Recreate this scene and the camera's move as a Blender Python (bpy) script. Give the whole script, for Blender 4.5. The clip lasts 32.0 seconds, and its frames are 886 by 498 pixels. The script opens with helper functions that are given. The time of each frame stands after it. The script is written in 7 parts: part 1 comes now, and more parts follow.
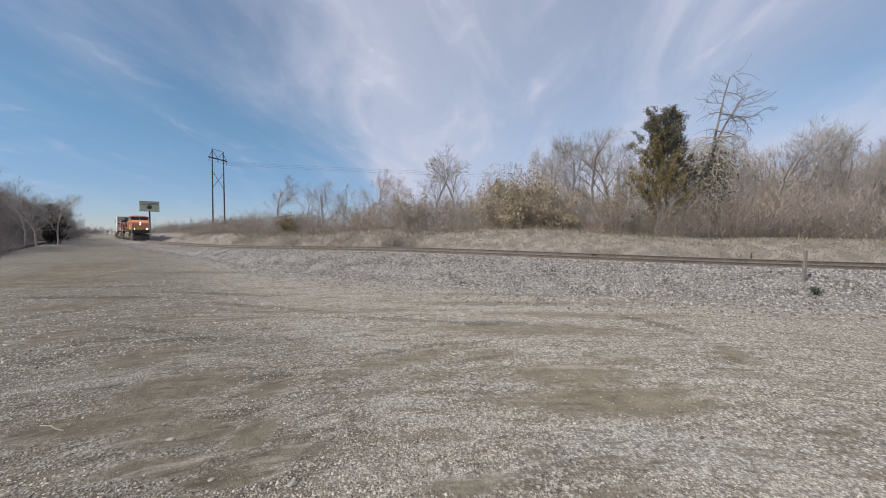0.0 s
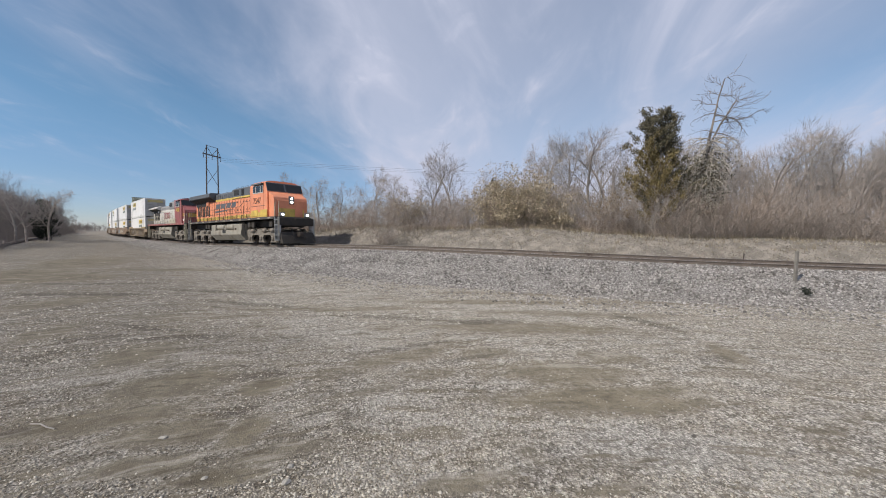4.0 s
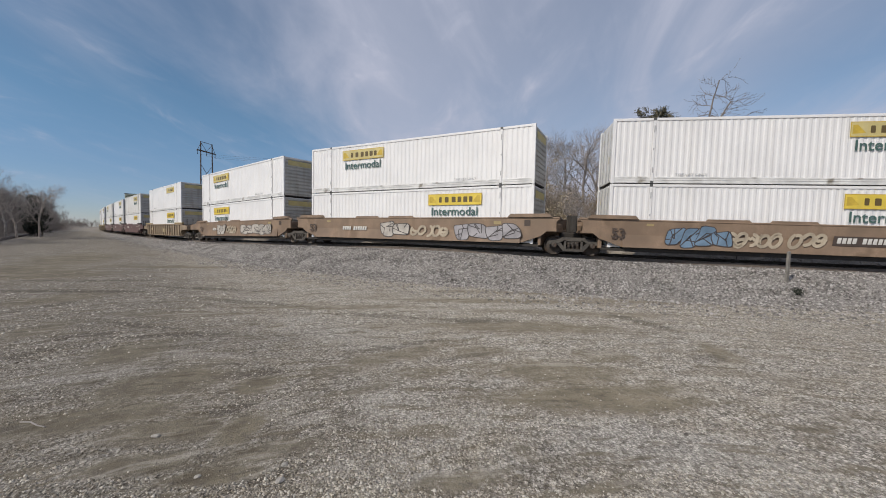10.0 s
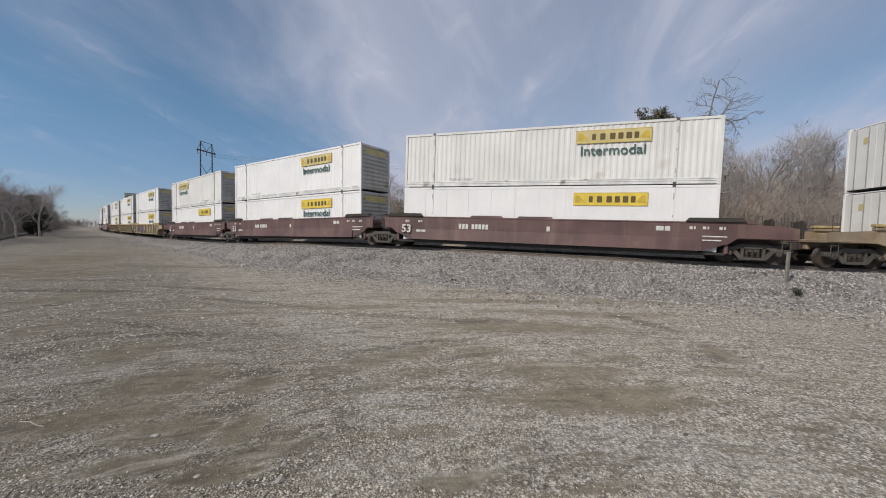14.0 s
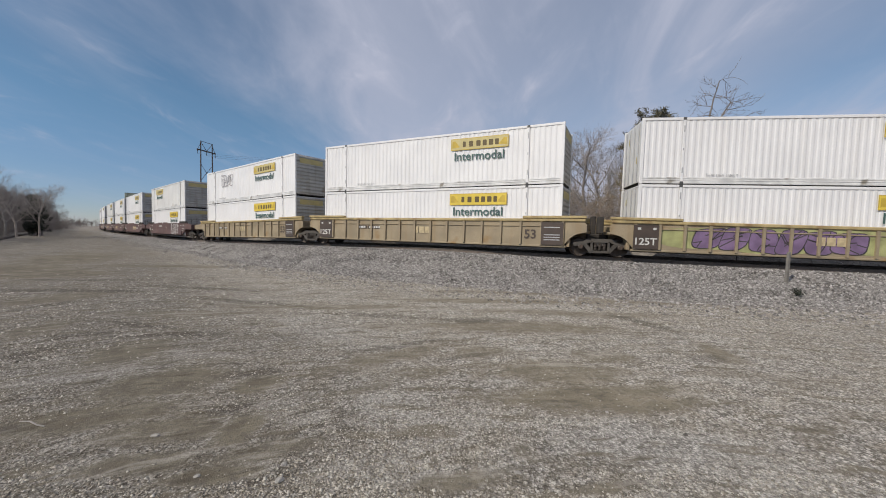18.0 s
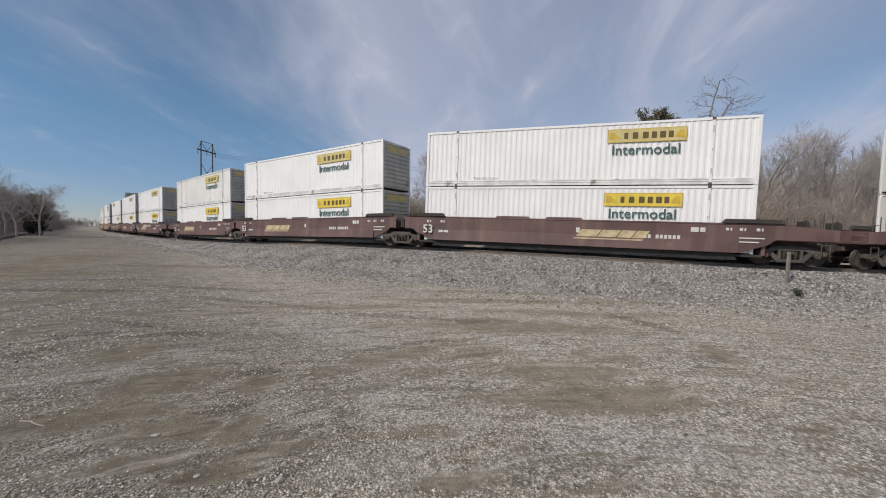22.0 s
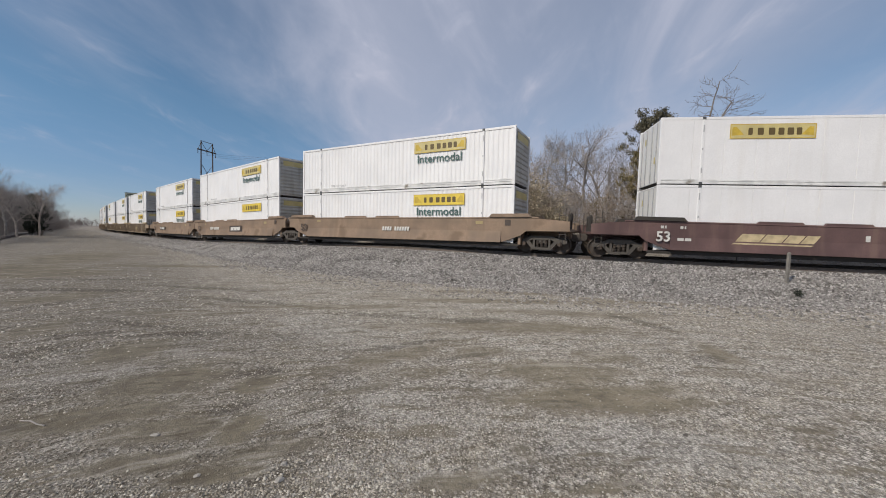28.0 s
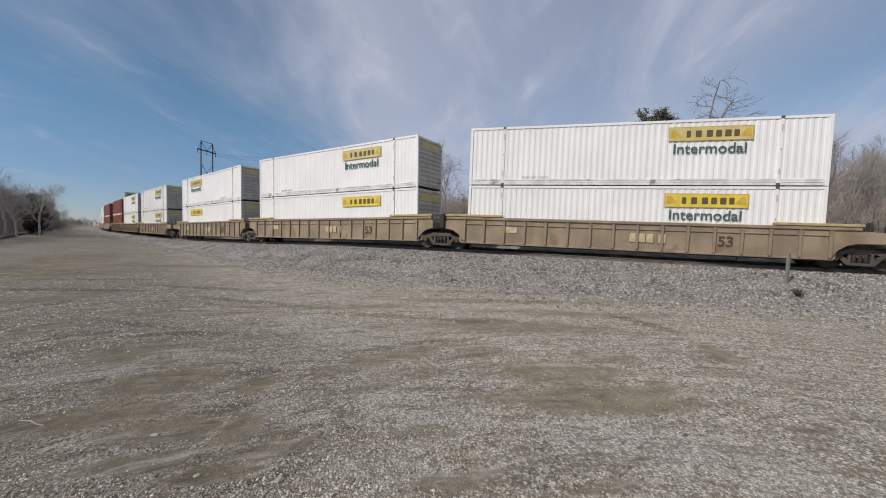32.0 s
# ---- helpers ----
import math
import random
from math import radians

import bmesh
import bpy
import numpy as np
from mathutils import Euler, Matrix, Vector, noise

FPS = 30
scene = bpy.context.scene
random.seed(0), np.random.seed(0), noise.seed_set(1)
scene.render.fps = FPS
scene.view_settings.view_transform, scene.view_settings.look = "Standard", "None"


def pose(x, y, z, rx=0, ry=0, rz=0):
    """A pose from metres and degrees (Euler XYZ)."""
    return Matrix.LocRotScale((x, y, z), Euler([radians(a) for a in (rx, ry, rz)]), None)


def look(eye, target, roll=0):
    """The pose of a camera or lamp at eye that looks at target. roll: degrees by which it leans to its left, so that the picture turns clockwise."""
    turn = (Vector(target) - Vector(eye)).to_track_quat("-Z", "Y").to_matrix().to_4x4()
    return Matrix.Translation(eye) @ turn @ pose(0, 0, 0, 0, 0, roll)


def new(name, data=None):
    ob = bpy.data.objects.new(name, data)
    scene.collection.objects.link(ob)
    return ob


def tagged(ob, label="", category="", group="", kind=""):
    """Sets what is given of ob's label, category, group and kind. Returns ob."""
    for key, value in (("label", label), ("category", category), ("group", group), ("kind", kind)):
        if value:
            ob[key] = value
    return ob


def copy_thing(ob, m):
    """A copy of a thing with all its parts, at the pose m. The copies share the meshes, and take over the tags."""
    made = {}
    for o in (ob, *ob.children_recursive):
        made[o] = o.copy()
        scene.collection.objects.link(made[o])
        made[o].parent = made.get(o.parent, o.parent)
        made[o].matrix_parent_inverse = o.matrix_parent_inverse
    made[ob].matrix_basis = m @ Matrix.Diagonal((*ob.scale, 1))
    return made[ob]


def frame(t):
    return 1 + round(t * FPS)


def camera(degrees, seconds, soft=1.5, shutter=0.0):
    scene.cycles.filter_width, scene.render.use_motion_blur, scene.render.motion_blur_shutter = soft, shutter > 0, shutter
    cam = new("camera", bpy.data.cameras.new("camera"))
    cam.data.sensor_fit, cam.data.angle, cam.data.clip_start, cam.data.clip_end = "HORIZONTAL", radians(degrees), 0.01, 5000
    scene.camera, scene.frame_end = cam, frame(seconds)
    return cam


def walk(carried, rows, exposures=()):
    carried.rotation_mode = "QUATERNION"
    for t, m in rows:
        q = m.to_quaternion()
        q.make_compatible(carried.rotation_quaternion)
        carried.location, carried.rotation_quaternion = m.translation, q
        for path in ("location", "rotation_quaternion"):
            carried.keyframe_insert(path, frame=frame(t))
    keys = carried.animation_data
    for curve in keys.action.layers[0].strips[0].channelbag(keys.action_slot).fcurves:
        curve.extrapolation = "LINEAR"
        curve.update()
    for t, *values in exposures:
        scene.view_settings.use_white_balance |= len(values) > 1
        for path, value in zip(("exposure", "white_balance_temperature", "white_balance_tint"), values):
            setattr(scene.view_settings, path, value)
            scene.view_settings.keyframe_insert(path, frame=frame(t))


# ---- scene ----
# ---------------------------------------------------------------- camera
cam = camera(100.66, 32.0, soft=1.0)
EYE = Vector((0, 0, 2.269))


def aim(u, extra=0.0):
    """The camera's pose: u runs from 1 (first second) to 0 (settled)."""
    yaw, pitch, roll = radians(1.35 * u), radians(-2.463 + 0.42 * u), 1.013 - 0.74 * u + extra
    target = EYE + 20 * Vector((-math.sin(yaw), math.cos(yaw), math.tan(pitch)))
    return look(EYE, target, roll)


SETTLE = [(0, 1), (0.5, 0.99), (1, 0.95), (2, 0.83), (3, 0.68), (3.5, 0.58), (5.5, 0.29), (6, 0.21), (7, 0.13),
          (8, 0.07), (9, 0.04), (10, 0.0)]
walk(cam, [(t, aim(u)) for t, u in SETTLE] + [(20, aim(0, 0.12)), (32, aim(0, 0.2))],
     exposures=[(0, 0.3), (5.5, 0.3), (6.2, 0.28), (7, 0.22), (8, 0.1), (9, 0.02), (10, 0.0), (32, 0.0)])

# ---------------------------------------------------------------- world, sun, exposure
SUN_DIR = Vector((-0.78, -0.62, 0.86)).normalized()


def build_world():
    world = bpy.data.worlds.new("sky")
    scene.world = world
    world.use_nodes = True
    nt = world.node_tree
    n, l = nt.nodes, nt.links
    n.clear()
    out = n.new("ShaderNodeOutputWorld")
    sky = n.new("ShaderNodeTexSky")
    sky.sky_type = "NISHITA"
    sky.sun_disc = False
    sky.sun_elevation = math.asin(SUN_DIR.z)
    sky.sun_rotation = math.atan2(SUN_DIR.x, SUN_DIR.y)
    sky.air_density, sky.dust_density, sky.ozone_density = 0.85, 0.1, 2.6
    blue = n.new("ShaderNodeBackground")
    blue.inputs["Strength"].default_value = 0.093
    air = n.new("ShaderNodeMix")
    air.data_type, air.blend_type = "RGBA", "MULTIPLY"
    air.inputs[0].default_value = 1.0
    l.new(sky.outputs["Color"], air.inputs[6])
    l.new(air.outputs[2], blue.inputs["Color"])
    white = n.new("ShaderNodeBackground")
    white.inputs["Color"].default_value = (0.64, 0.68, 0.84, 1)
    white.inputs["Strength"].default_value = 0.72
    haze = n.new("ShaderNodeMix")
    haze.data_type = "RGBA"
    haze.inputs[6].default_value, haze.inputs[7].default_value = (0.7, 0.72, 0.87, 1), (0.92, 1.07, 1.04, 1)
    # thin cirrus: the direction is thrown on a flat layer high above, and the streaks lie along one bearing
    tc = n.new("ShaderNodeTexCoord")
    sep = n.new("ShaderNodeSeparateXYZ")
    l.new(tc.outputs["Generated"], sep.inputs[0])
    low = n.new("ShaderNodeMapRange")
    low.interpolation_type = "SMOOTHSTEP"
    low.inputs[1].default_value, low.inputs[2].default_value = 0.0, 0.3
    l.new(sep.outputs["Z"], low.inputs[0])
    l.new(low.outputs[0], haze.inputs[0])
    l.new(haze.outputs[2], air.inputs[7])

    def calc(op, x, y, clamp=False):
        k = n.new("ShaderNodeMath")
        k.operation, k.use_clamp = op, clamp
        for sock, val in ((k.inputs[0], x), (k.inputs[1], y)):
            if isinstance(val, (int, float)):
                sock.default_value = val
            else:
                l.new(val, sock)
        return k.outputs[0]

    def ramp(val, lo, hi, a=0.0, b=1.0):
        rm = n.new("ShaderNodeMapRange")
        rm.interpolation_type = "SMOOTHSTEP"
        for i, v in enumerate((lo, hi, a, b)):
            rm.inputs[i + 1].default_value = v
        l.new(val, rm.inputs[0])
        return rm.outputs[0]

    up = calc("ADD", calc("MAXIMUM", sep.outputs["Z"], 0.0), 0.22)
    flat = n.new("ShaderNodeVectorMath")
    flat.operation = "DIVIDE"
    comb = n.new("ShaderNodeCombineXYZ")
    for k in range(3):
        l.new(up, comb.inputs[k])
    l.new(tc.outputs["Generated"], flat.inputs[0])
    l.new(comb.outputs[0], flat.inputs[1])
    turn = n.new("ShaderNodeVectorRotate")
    turn.rotation_type = "Z_AXIS"
    turn.inputs["Angle"].default_value = radians(6)
    l.new(flat.outputs[0], turn.inputs["Vector"])
    plan = n.new("ShaderNodeSeparateXYZ")
    l.new(turn.outputs[0], plan.inputs[0])

    def streaks(scale, along, detail, distortion, lo, hi, offset):
        mp = n.new("ShaderNodeMapping")
        mp.inputs["Scale"].default_value = (1.0, along, 0.0)
        mp.inputs["Location"].default_value = offset
        l.new(turn.outputs[0], mp.inputs[0])
        tx = n.new("ShaderNodeTexNoise")
        tx.inputs["Scale"].default_value = scale
        tx.inputs["Detail"].default_value = detail
        tx.inputs["Roughness"].default_value = 0.55
        tx.inputs["Distortion"].default_value = distortion
        l.new(mp.outputs[0], tx.inputs["Vector"])
        return ramp(tx.outputs["Fac"], lo, hi)

    a = streaks(1.3, 0.5, 6, 0.6, 0.3, 0.72, (0.4, 0.2, 0))
    b = streaks(3.0, 0.35, 12, 1.0, 0.42, 0.76, (1.3, 0.0, 0))
    c = streaks(5.0, 0.5, 12, 1.6, 0.5, 0.8, (0.35, 0.75, 0))
    # the veil opens to blue towards -x, and lies in two broad bands
    veil_side = ramp(calc("ADD", plan.outputs["X"], calc("MULTIPLY", calc("SUBTRACT", a, 0.5), 0.6)), -1.45, -0.4)
    wave = calc("COSINE", calc("ADD", calc("MULTIPLY", plan.outputs["X"], 5.0), calc("ADD", calc("MULTIPLY", a, 2.2), 1.2)), 0)
    body = calc("ADD", calc("MULTIPLY", wave, 0.07), calc("ADD", calc("MULTIPLY", a, 0.24), calc("ADD", calc("MULTIPLY", b, 0.2), 0.52)))
    veil = calc("MULTIPLY", veil_side, calc("SUBTRACT", calc("ADD", body, ramp(sep.outputs["Z"], 0.32, 0.08, 0.0, 0.16)), calc("MULTIPLY", ramp(plan.outputs["X"], 0.65, 1.2, 0.0, 0.36), ramp(sep.outputs["Z"], 0.12, 0.3))))
    wisps = calc("ADD", calc("MULTIPLY", b, 0.1), calc("MULTIPLY", calc("MULTIPLY", c, calc("ADD", b, 0.1)), 0.5))
    m4 = n.new("ShaderNodeMath")
    m4.operation, m4.use_clamp = "ADD", True
    l.new(veil, m4.inputs[0])
    l.new(wisps, m4.inputs[1])
    mix = n.new("ShaderNodeMixShader")
    l.new(m4.outputs[0], mix.inputs[0])
    l.new(blue.outputs[0], mix.inputs[1])
    l.new(white.outputs[0], mix.inputs[2])
    l.new(mix.outputs[0], out.inputs["Surface"])
    sun = bpy.data.lights.new("sun", "SUN")
    sun.energy, sun.angle, sun.color = 3.6, radians(0.53), (1.0, 0.935, 0.83)
    ob = new("sun", sun)
    ob.matrix_world = look(SUN_DIR * 300, (0, 0, 0))


build_world()


# ---------------------------------------------------------------- materials
def surf(name, color, rough=0.7, metal=0.0, vary=0.25, scale=3.0, fine=40.0, bump=0.15, stain=None, stain_at=0.62,
         streak=0.0, tint=None, bump_dist=0.01):
    """A worn surface: a base colour broken up at two scales, stains, rain streaks and fine relief."""
    m = bpy.data.materials.new(name)
    m.use_nodes = True
    nt = m.node_tree
    n, l = nt.nodes, nt.links
    bs = n["Principled BSDF"]
    tc = n.new("ShaderNodeTexCoord")

    def tex(sc, detail=6, stretch=None):
        t = n.new("ShaderNodeTexNoise")
        t.inputs["Scale"].default_value = sc
        t.inputs["Detail"].default_value = detail
        if stretch:
            mp = n.new("ShaderNodeMapping")
            mp.inputs["Scale"].default_value = stretch
            l.new(tc.outputs["Object"], mp.inputs[0])
            l.new(mp.outputs[0], t.inputs["Vector"])
        else:
            l.new(tc.outputs["Object"], t.inputs["Vector"])
        return t.outputs["Fac"]

    def mixc(fac, a, b, mode="MIX"):
        x = n.new("ShaderNodeMix")
        x.data_type, x.blend_type = "RGBA", mode
        for sock, val in ((x.inputs[0], fac), (x.inputs[6], a), (x.inputs[7], b)):
            if isinstance(val, (int, float, tuple)):
                sock.default_value = (*val, 1) if isinstance(val, tuple) and len(val) == 3 else val
            else:
                l.new(val, sock)
        return x.outputs[2]

    def ramp(fac, lo, hi, to_lo=0.0, to_hi=1.0):
        r = n.new("ShaderNodeMapRange")
        r.interpolation_type = "SMOOTHSTEP"
        for i, val in enumerate((lo, hi, to_lo, to_hi)):
            r.inputs[i + 1].default_value = val
        l.new(fac, r.inputs[0])
        return r.outputs[0]

    dark = tuple(max(0.0, c * (1 - vary)) for c in color)
    light = tuple(min(1.0, c * (1 + 0.6 * vary)) for c in color)
    big = tex(scale)
    small = tex(fine, 4)
    col = mixc(ramp(big, 0.35, 0.65), dark, light)
    col = mixc(ramp(small, 0.3, 0.7, 0.0, 0.5), col, tint or tuple(0.8 * c for c in color))
    if streak:
        st = tex(1.0, 5, (2.2, 2.2, 0.18))
        col = mixc(ramp(st, 0.5, 0.72, 0.0, streak), col, stain or (0.2, 0.16, 0.12))
    if stain:
        col = mixc(ramp(tex(scale * 0.6 + 0.3, 8), stain_at, stain_at + 0.14), col, stain)
    l.new(col, bs.inputs["Base Color"])
    bs.inputs["Roughness"].default_value = rough
    l.new(ramp(big, 0.3, 0.7, max(0.05, rough - 0.1), min(1, rough + 0.1)), bs.inputs["Roughness"])
    bs.inputs["Metallic"].default_value = metal
    if bump:
        b = n.new("ShaderNodeBump")
        b.inputs["Strength"].default_value = bump
        b.inputs["Distance"].default_value = bump_dist
        l.new(small, b.inputs["Height"])
        l.new(b.outputs[0], bs.inputs["Normal"])
    return m


def plain_glass(name, color, rough=0.05):
    m = surf(name, color, rough, 0, 0.1, 2, 20, 0)
    m.node_tree.nodes["Principled BSDF"].inputs["Specular IOR Level"].default_value = 0.35
    return m


def glow(name, color, strength):
    m = bpy.data.materials.new(name)
    m.use_nodes = True
    bs = m.node_tree.nodes["Principled BSDF"]
    bs.inputs["Base Color"].default_value = (*color, 1)
    bs.inputs["Emission Color"].default_value = (*color, 1)
    bs.inputs["Emission Strength"].default_value = strength
    return m


RUST = (0.16, 0.085, 0.045)
M = dict(
    white=surf("white_paint", (0.78, 0.765, 0.76), 0.45, 0, 0.05, 0.6, 30, 0.05, (0.55, 0.51, 0.46), 0.74, 0.18),
    cream=surf("cream_paint", (0.69, 0.675, 0.65), 0.5, 0, 0.09, 0.5, 30, 0.05, (0.53, 0.5, 0.455), 0.62, 0.4),
    # end walls: a darker base than the side paint, with more stains and streaks
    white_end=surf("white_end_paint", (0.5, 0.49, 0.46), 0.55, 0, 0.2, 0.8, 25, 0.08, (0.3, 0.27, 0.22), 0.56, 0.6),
    rustbox=surf("rust_red_box", (0.2, 0.06, 0.035), 0.55, 0, 0.25, 0.8, 25, 0.08, (0.1, 0.05, 0.03), 0.6, 0.3),
    casting=surf("container_casting", (0.1, 0.1, 0.1), 0.6, 0.3, 0.3, 6, 40, 0.1),
    bottomrail=surf("container_rail", (0.68, 0.67, 0.655), 0.5, 0, 0.2, 2, 30, 0.05, (0.25, 0.22, 0.18), 0.6),
    yellow=surf("logo_yellow", (0.7, 0.52, 0.07), 0.5, 0, 0.12, 1.5, 30, 0.03, (0.5, 0.38, 0.1), 0.68, 0.25),
    pale_yellow=surf("faded_logo_yellow", (0.56, 0.465, 0.2), 0.55, 0, 0.15, 1.5, 30, 0.03, (0.5, 0.44, 0.28), 0.58, 0.3),
    logo_dark=surf("logo_dark_brown", (0.11, 0.075, 0.025), 0.5, 0, 0.2, 3, 30, 0),
    logo_brown=surf("logo_ochre", (0.56, 0.39, 0.05), 0.5, 0, 0.2, 3, 30, 0),
    green=surf("lettering_green", (0.06, 0.118, 0.105), 0.5, 0, 0.2, 2, 30, 0),
    greyink=surf("lettering_grey", (0.42, 0.42, 0.42), 0.6, 0, 0.2, 2, 30, 0),
    tan=surf("tan_car_paint", (0.275, 0.212, 0.145), 0.65, 0, 0.25, 0.9, 18, 0.15, (0.2, 0.13, 0.075), 0.58, 0.45),
    mustard=surf("mustard_car_paint", (0.315, 0.252, 0.165), 0.6, 0, 0.2, 0.9, 18, 0.12, (0.26, 0.17, 0.08), 0.6, 0.4),
    brown=surf("brown_car_paint", (0.245, 0.17, 0.116), 0.65, 0, 0.28, 0.7, 18, 0.12, (0.17, 0.115, 0.075), 0.55, 0.5),
    maroon=surf("maroon_car_paint", (0.12, 0.069, 0.064), 0.58, 0, 0.3, 0.7, 18, 0.1, (0.2, 0.13, 0.1), 0.66, 0.4),
    chord_yellow=surf("worn_yellow_chord", (0.4, 0.31, 0.15), 0.6, 0, 0.3, 1.5, 20, 0.1, (0.25, 0.16, 0.07), 0.52, 0.3),
    under=surf("grimy_underframe", (0.04, 0.034, 0.029), 0.85, 0, 0.35, 3, 30, 0.2, (0.1, 0.075, 0.05), 0.6),
    dusty=surf("dusty_loco_truck", (0.185, 0.162, 0.135), 0.8, 0.1, 0.35, 3, 30, 0.25, RUST, 0.6),
    # darker than the locomotives' trucks: the shadow under the cars is in this colour
    truck=surf("dusty_truck_steel", (0.09, 0.079, 0.068), 0.8, 0.1, 0.35, 3, 30, 0.25, RUST, 0.6),
    wheel=surf("wheel_steel", (0.075, 0.06, 0.05), 0.6, 0.4, 0.3, 4, 30, 0.1, RUST, 0.6),
    tread=surf("wheel_tread", (0.45, 0.43, 0.41), 0.3, 0.9, 0.2, 6, 40, 0.05),
    ink=surf("white_stencil", (0.62, 0.6, 0.56), 0.6, 0, 0.2, 3, 30, 0),
    darkink=surf("dark_stencil", (0.07, 0.05, 0.04), 0.6, 0, 0.2, 3, 30, 0),
    gold=surf("gold_stencil", (0.5, 0.4, 0.24), 0.6, 0, 0.3, 3, 30, 0),
    orange=surf("orange_loco_paint", (0.72, 0.265, 0.14), 0.5, 0, 0.14, 0.8, 20, 0.05, (0.5, 0.27, 0.19), 0.6, 0.4),
    loco_yellow=surf("yellow_loco_stripe", (0.6, 0.42, 0.09), 0.5, 0, 0.25, 1.2, 20, 0.05, (0.36, 0.22, 0.07), 0.54, 0.5),
    loco_black=surf("dark_grey_loco_roof", (0.1, 0.105, 0.115), 0.55, 0, 0.2, 1.2, 20, 0.08, (0.14, 0.13, 0.115), 0.62, 0.2),
    sill=surf("grey_sill_paint", (0.075, 0.066, 0.06), 0.6, 0, 0.2, 1.2, 20, 0.08, (0.2, 0.17, 0.14), 0.6),
    silver=surf("faded_silver_paint", (0.56, 0.535, 0.5), 0.55, 0, 0.2, 0.9, 20, 0.06, (0.34, 0.29, 0.23), 0.55, 0.75),
    silver_roof=surf("grimy_silver_roof", (0.27, 0.26, 0.26), 0.6, 0, 0.25, 0.9, 20, 0.06, (0.2, 0.18, 0.16), 0.55, 0.4),
    red=surf("faded_red_paint", (0.285, 0.09, 0.092), 0.55, 0, 0.2, 0.9, 20, 0.06, (0.3, 0.15, 0.12), 0.58, 0.45),
    tank=surf("dusty_tank_paint", (0.3, 0.277, 0.23), 0.65, 0, 0.2, 1.2, 20, 0.12, (0.17, 0.14, 0.11), 0.56, 0.5),
    grille=surf("radiator_grille", (0.022, 0.02, 0.02), 0.7, 0, 0.3, 6, 40, 0.2),
    window=plain_glass("cab_glass", (0.015, 0.018, 0.022)),
    alu=surf("window_frame_metal", (0.5, 0.48, 0.45), 0.5, 0.0, 0.15, 4, 30, 0.05),
    handrail=surf("handrail_paint", (0.45, 0.41, 0.31), 0.5, 0, 0.2, 4, 30, 0.05),
    darkrail=surf("dark_handrail", (0.1, 0.06, 0.04), 0.5, 0, 0.2, 4, 30, 0.05),
    lamp=glow("lit_headlight", (1.0, 0.95, 0.82), 9.0),
    railsteel=surf("rail_web_rust", (0.165, 0.135, 0.115), 0.75, 0.2, 0.25, 3, 40, 0.1, (0.07, 0.05, 0.04), 0.6),
    railhead=surf("polished_rail_head", (0.42, 0.39, 0.36), 0.35, 0.85, 0.15, 5, 40, 0.03),
    tie=surf("weathered_tie", (0.16, 0.13, 0.105), 0.9, 0, 0.3, 2, 30, 0.4, (0.09, 0.07, 0.06), 0.6),
    wood=surf("weathered_post", (0.19, 0.175, 0.155), 0.9, 0, 0.25, 4, 40, 0.4),
    steel=surf("galvanised_steel", (0.4, 0.4, 0.4), 0.5, 0.6, 0.2, 3, 30, 0.05),
    creosote=surf("creosote_pole", (0.075, 0.06, 0.055), 0.85, 0, 0.3, 2, 30, 0.2),
    signface=surf("faded_sign_face", (0.5, 0.515, 0.37), 0.6, 0, 0.12, 0.8, 10, 0.02, (0.3, 0.3, 0.2), 0.64),
)


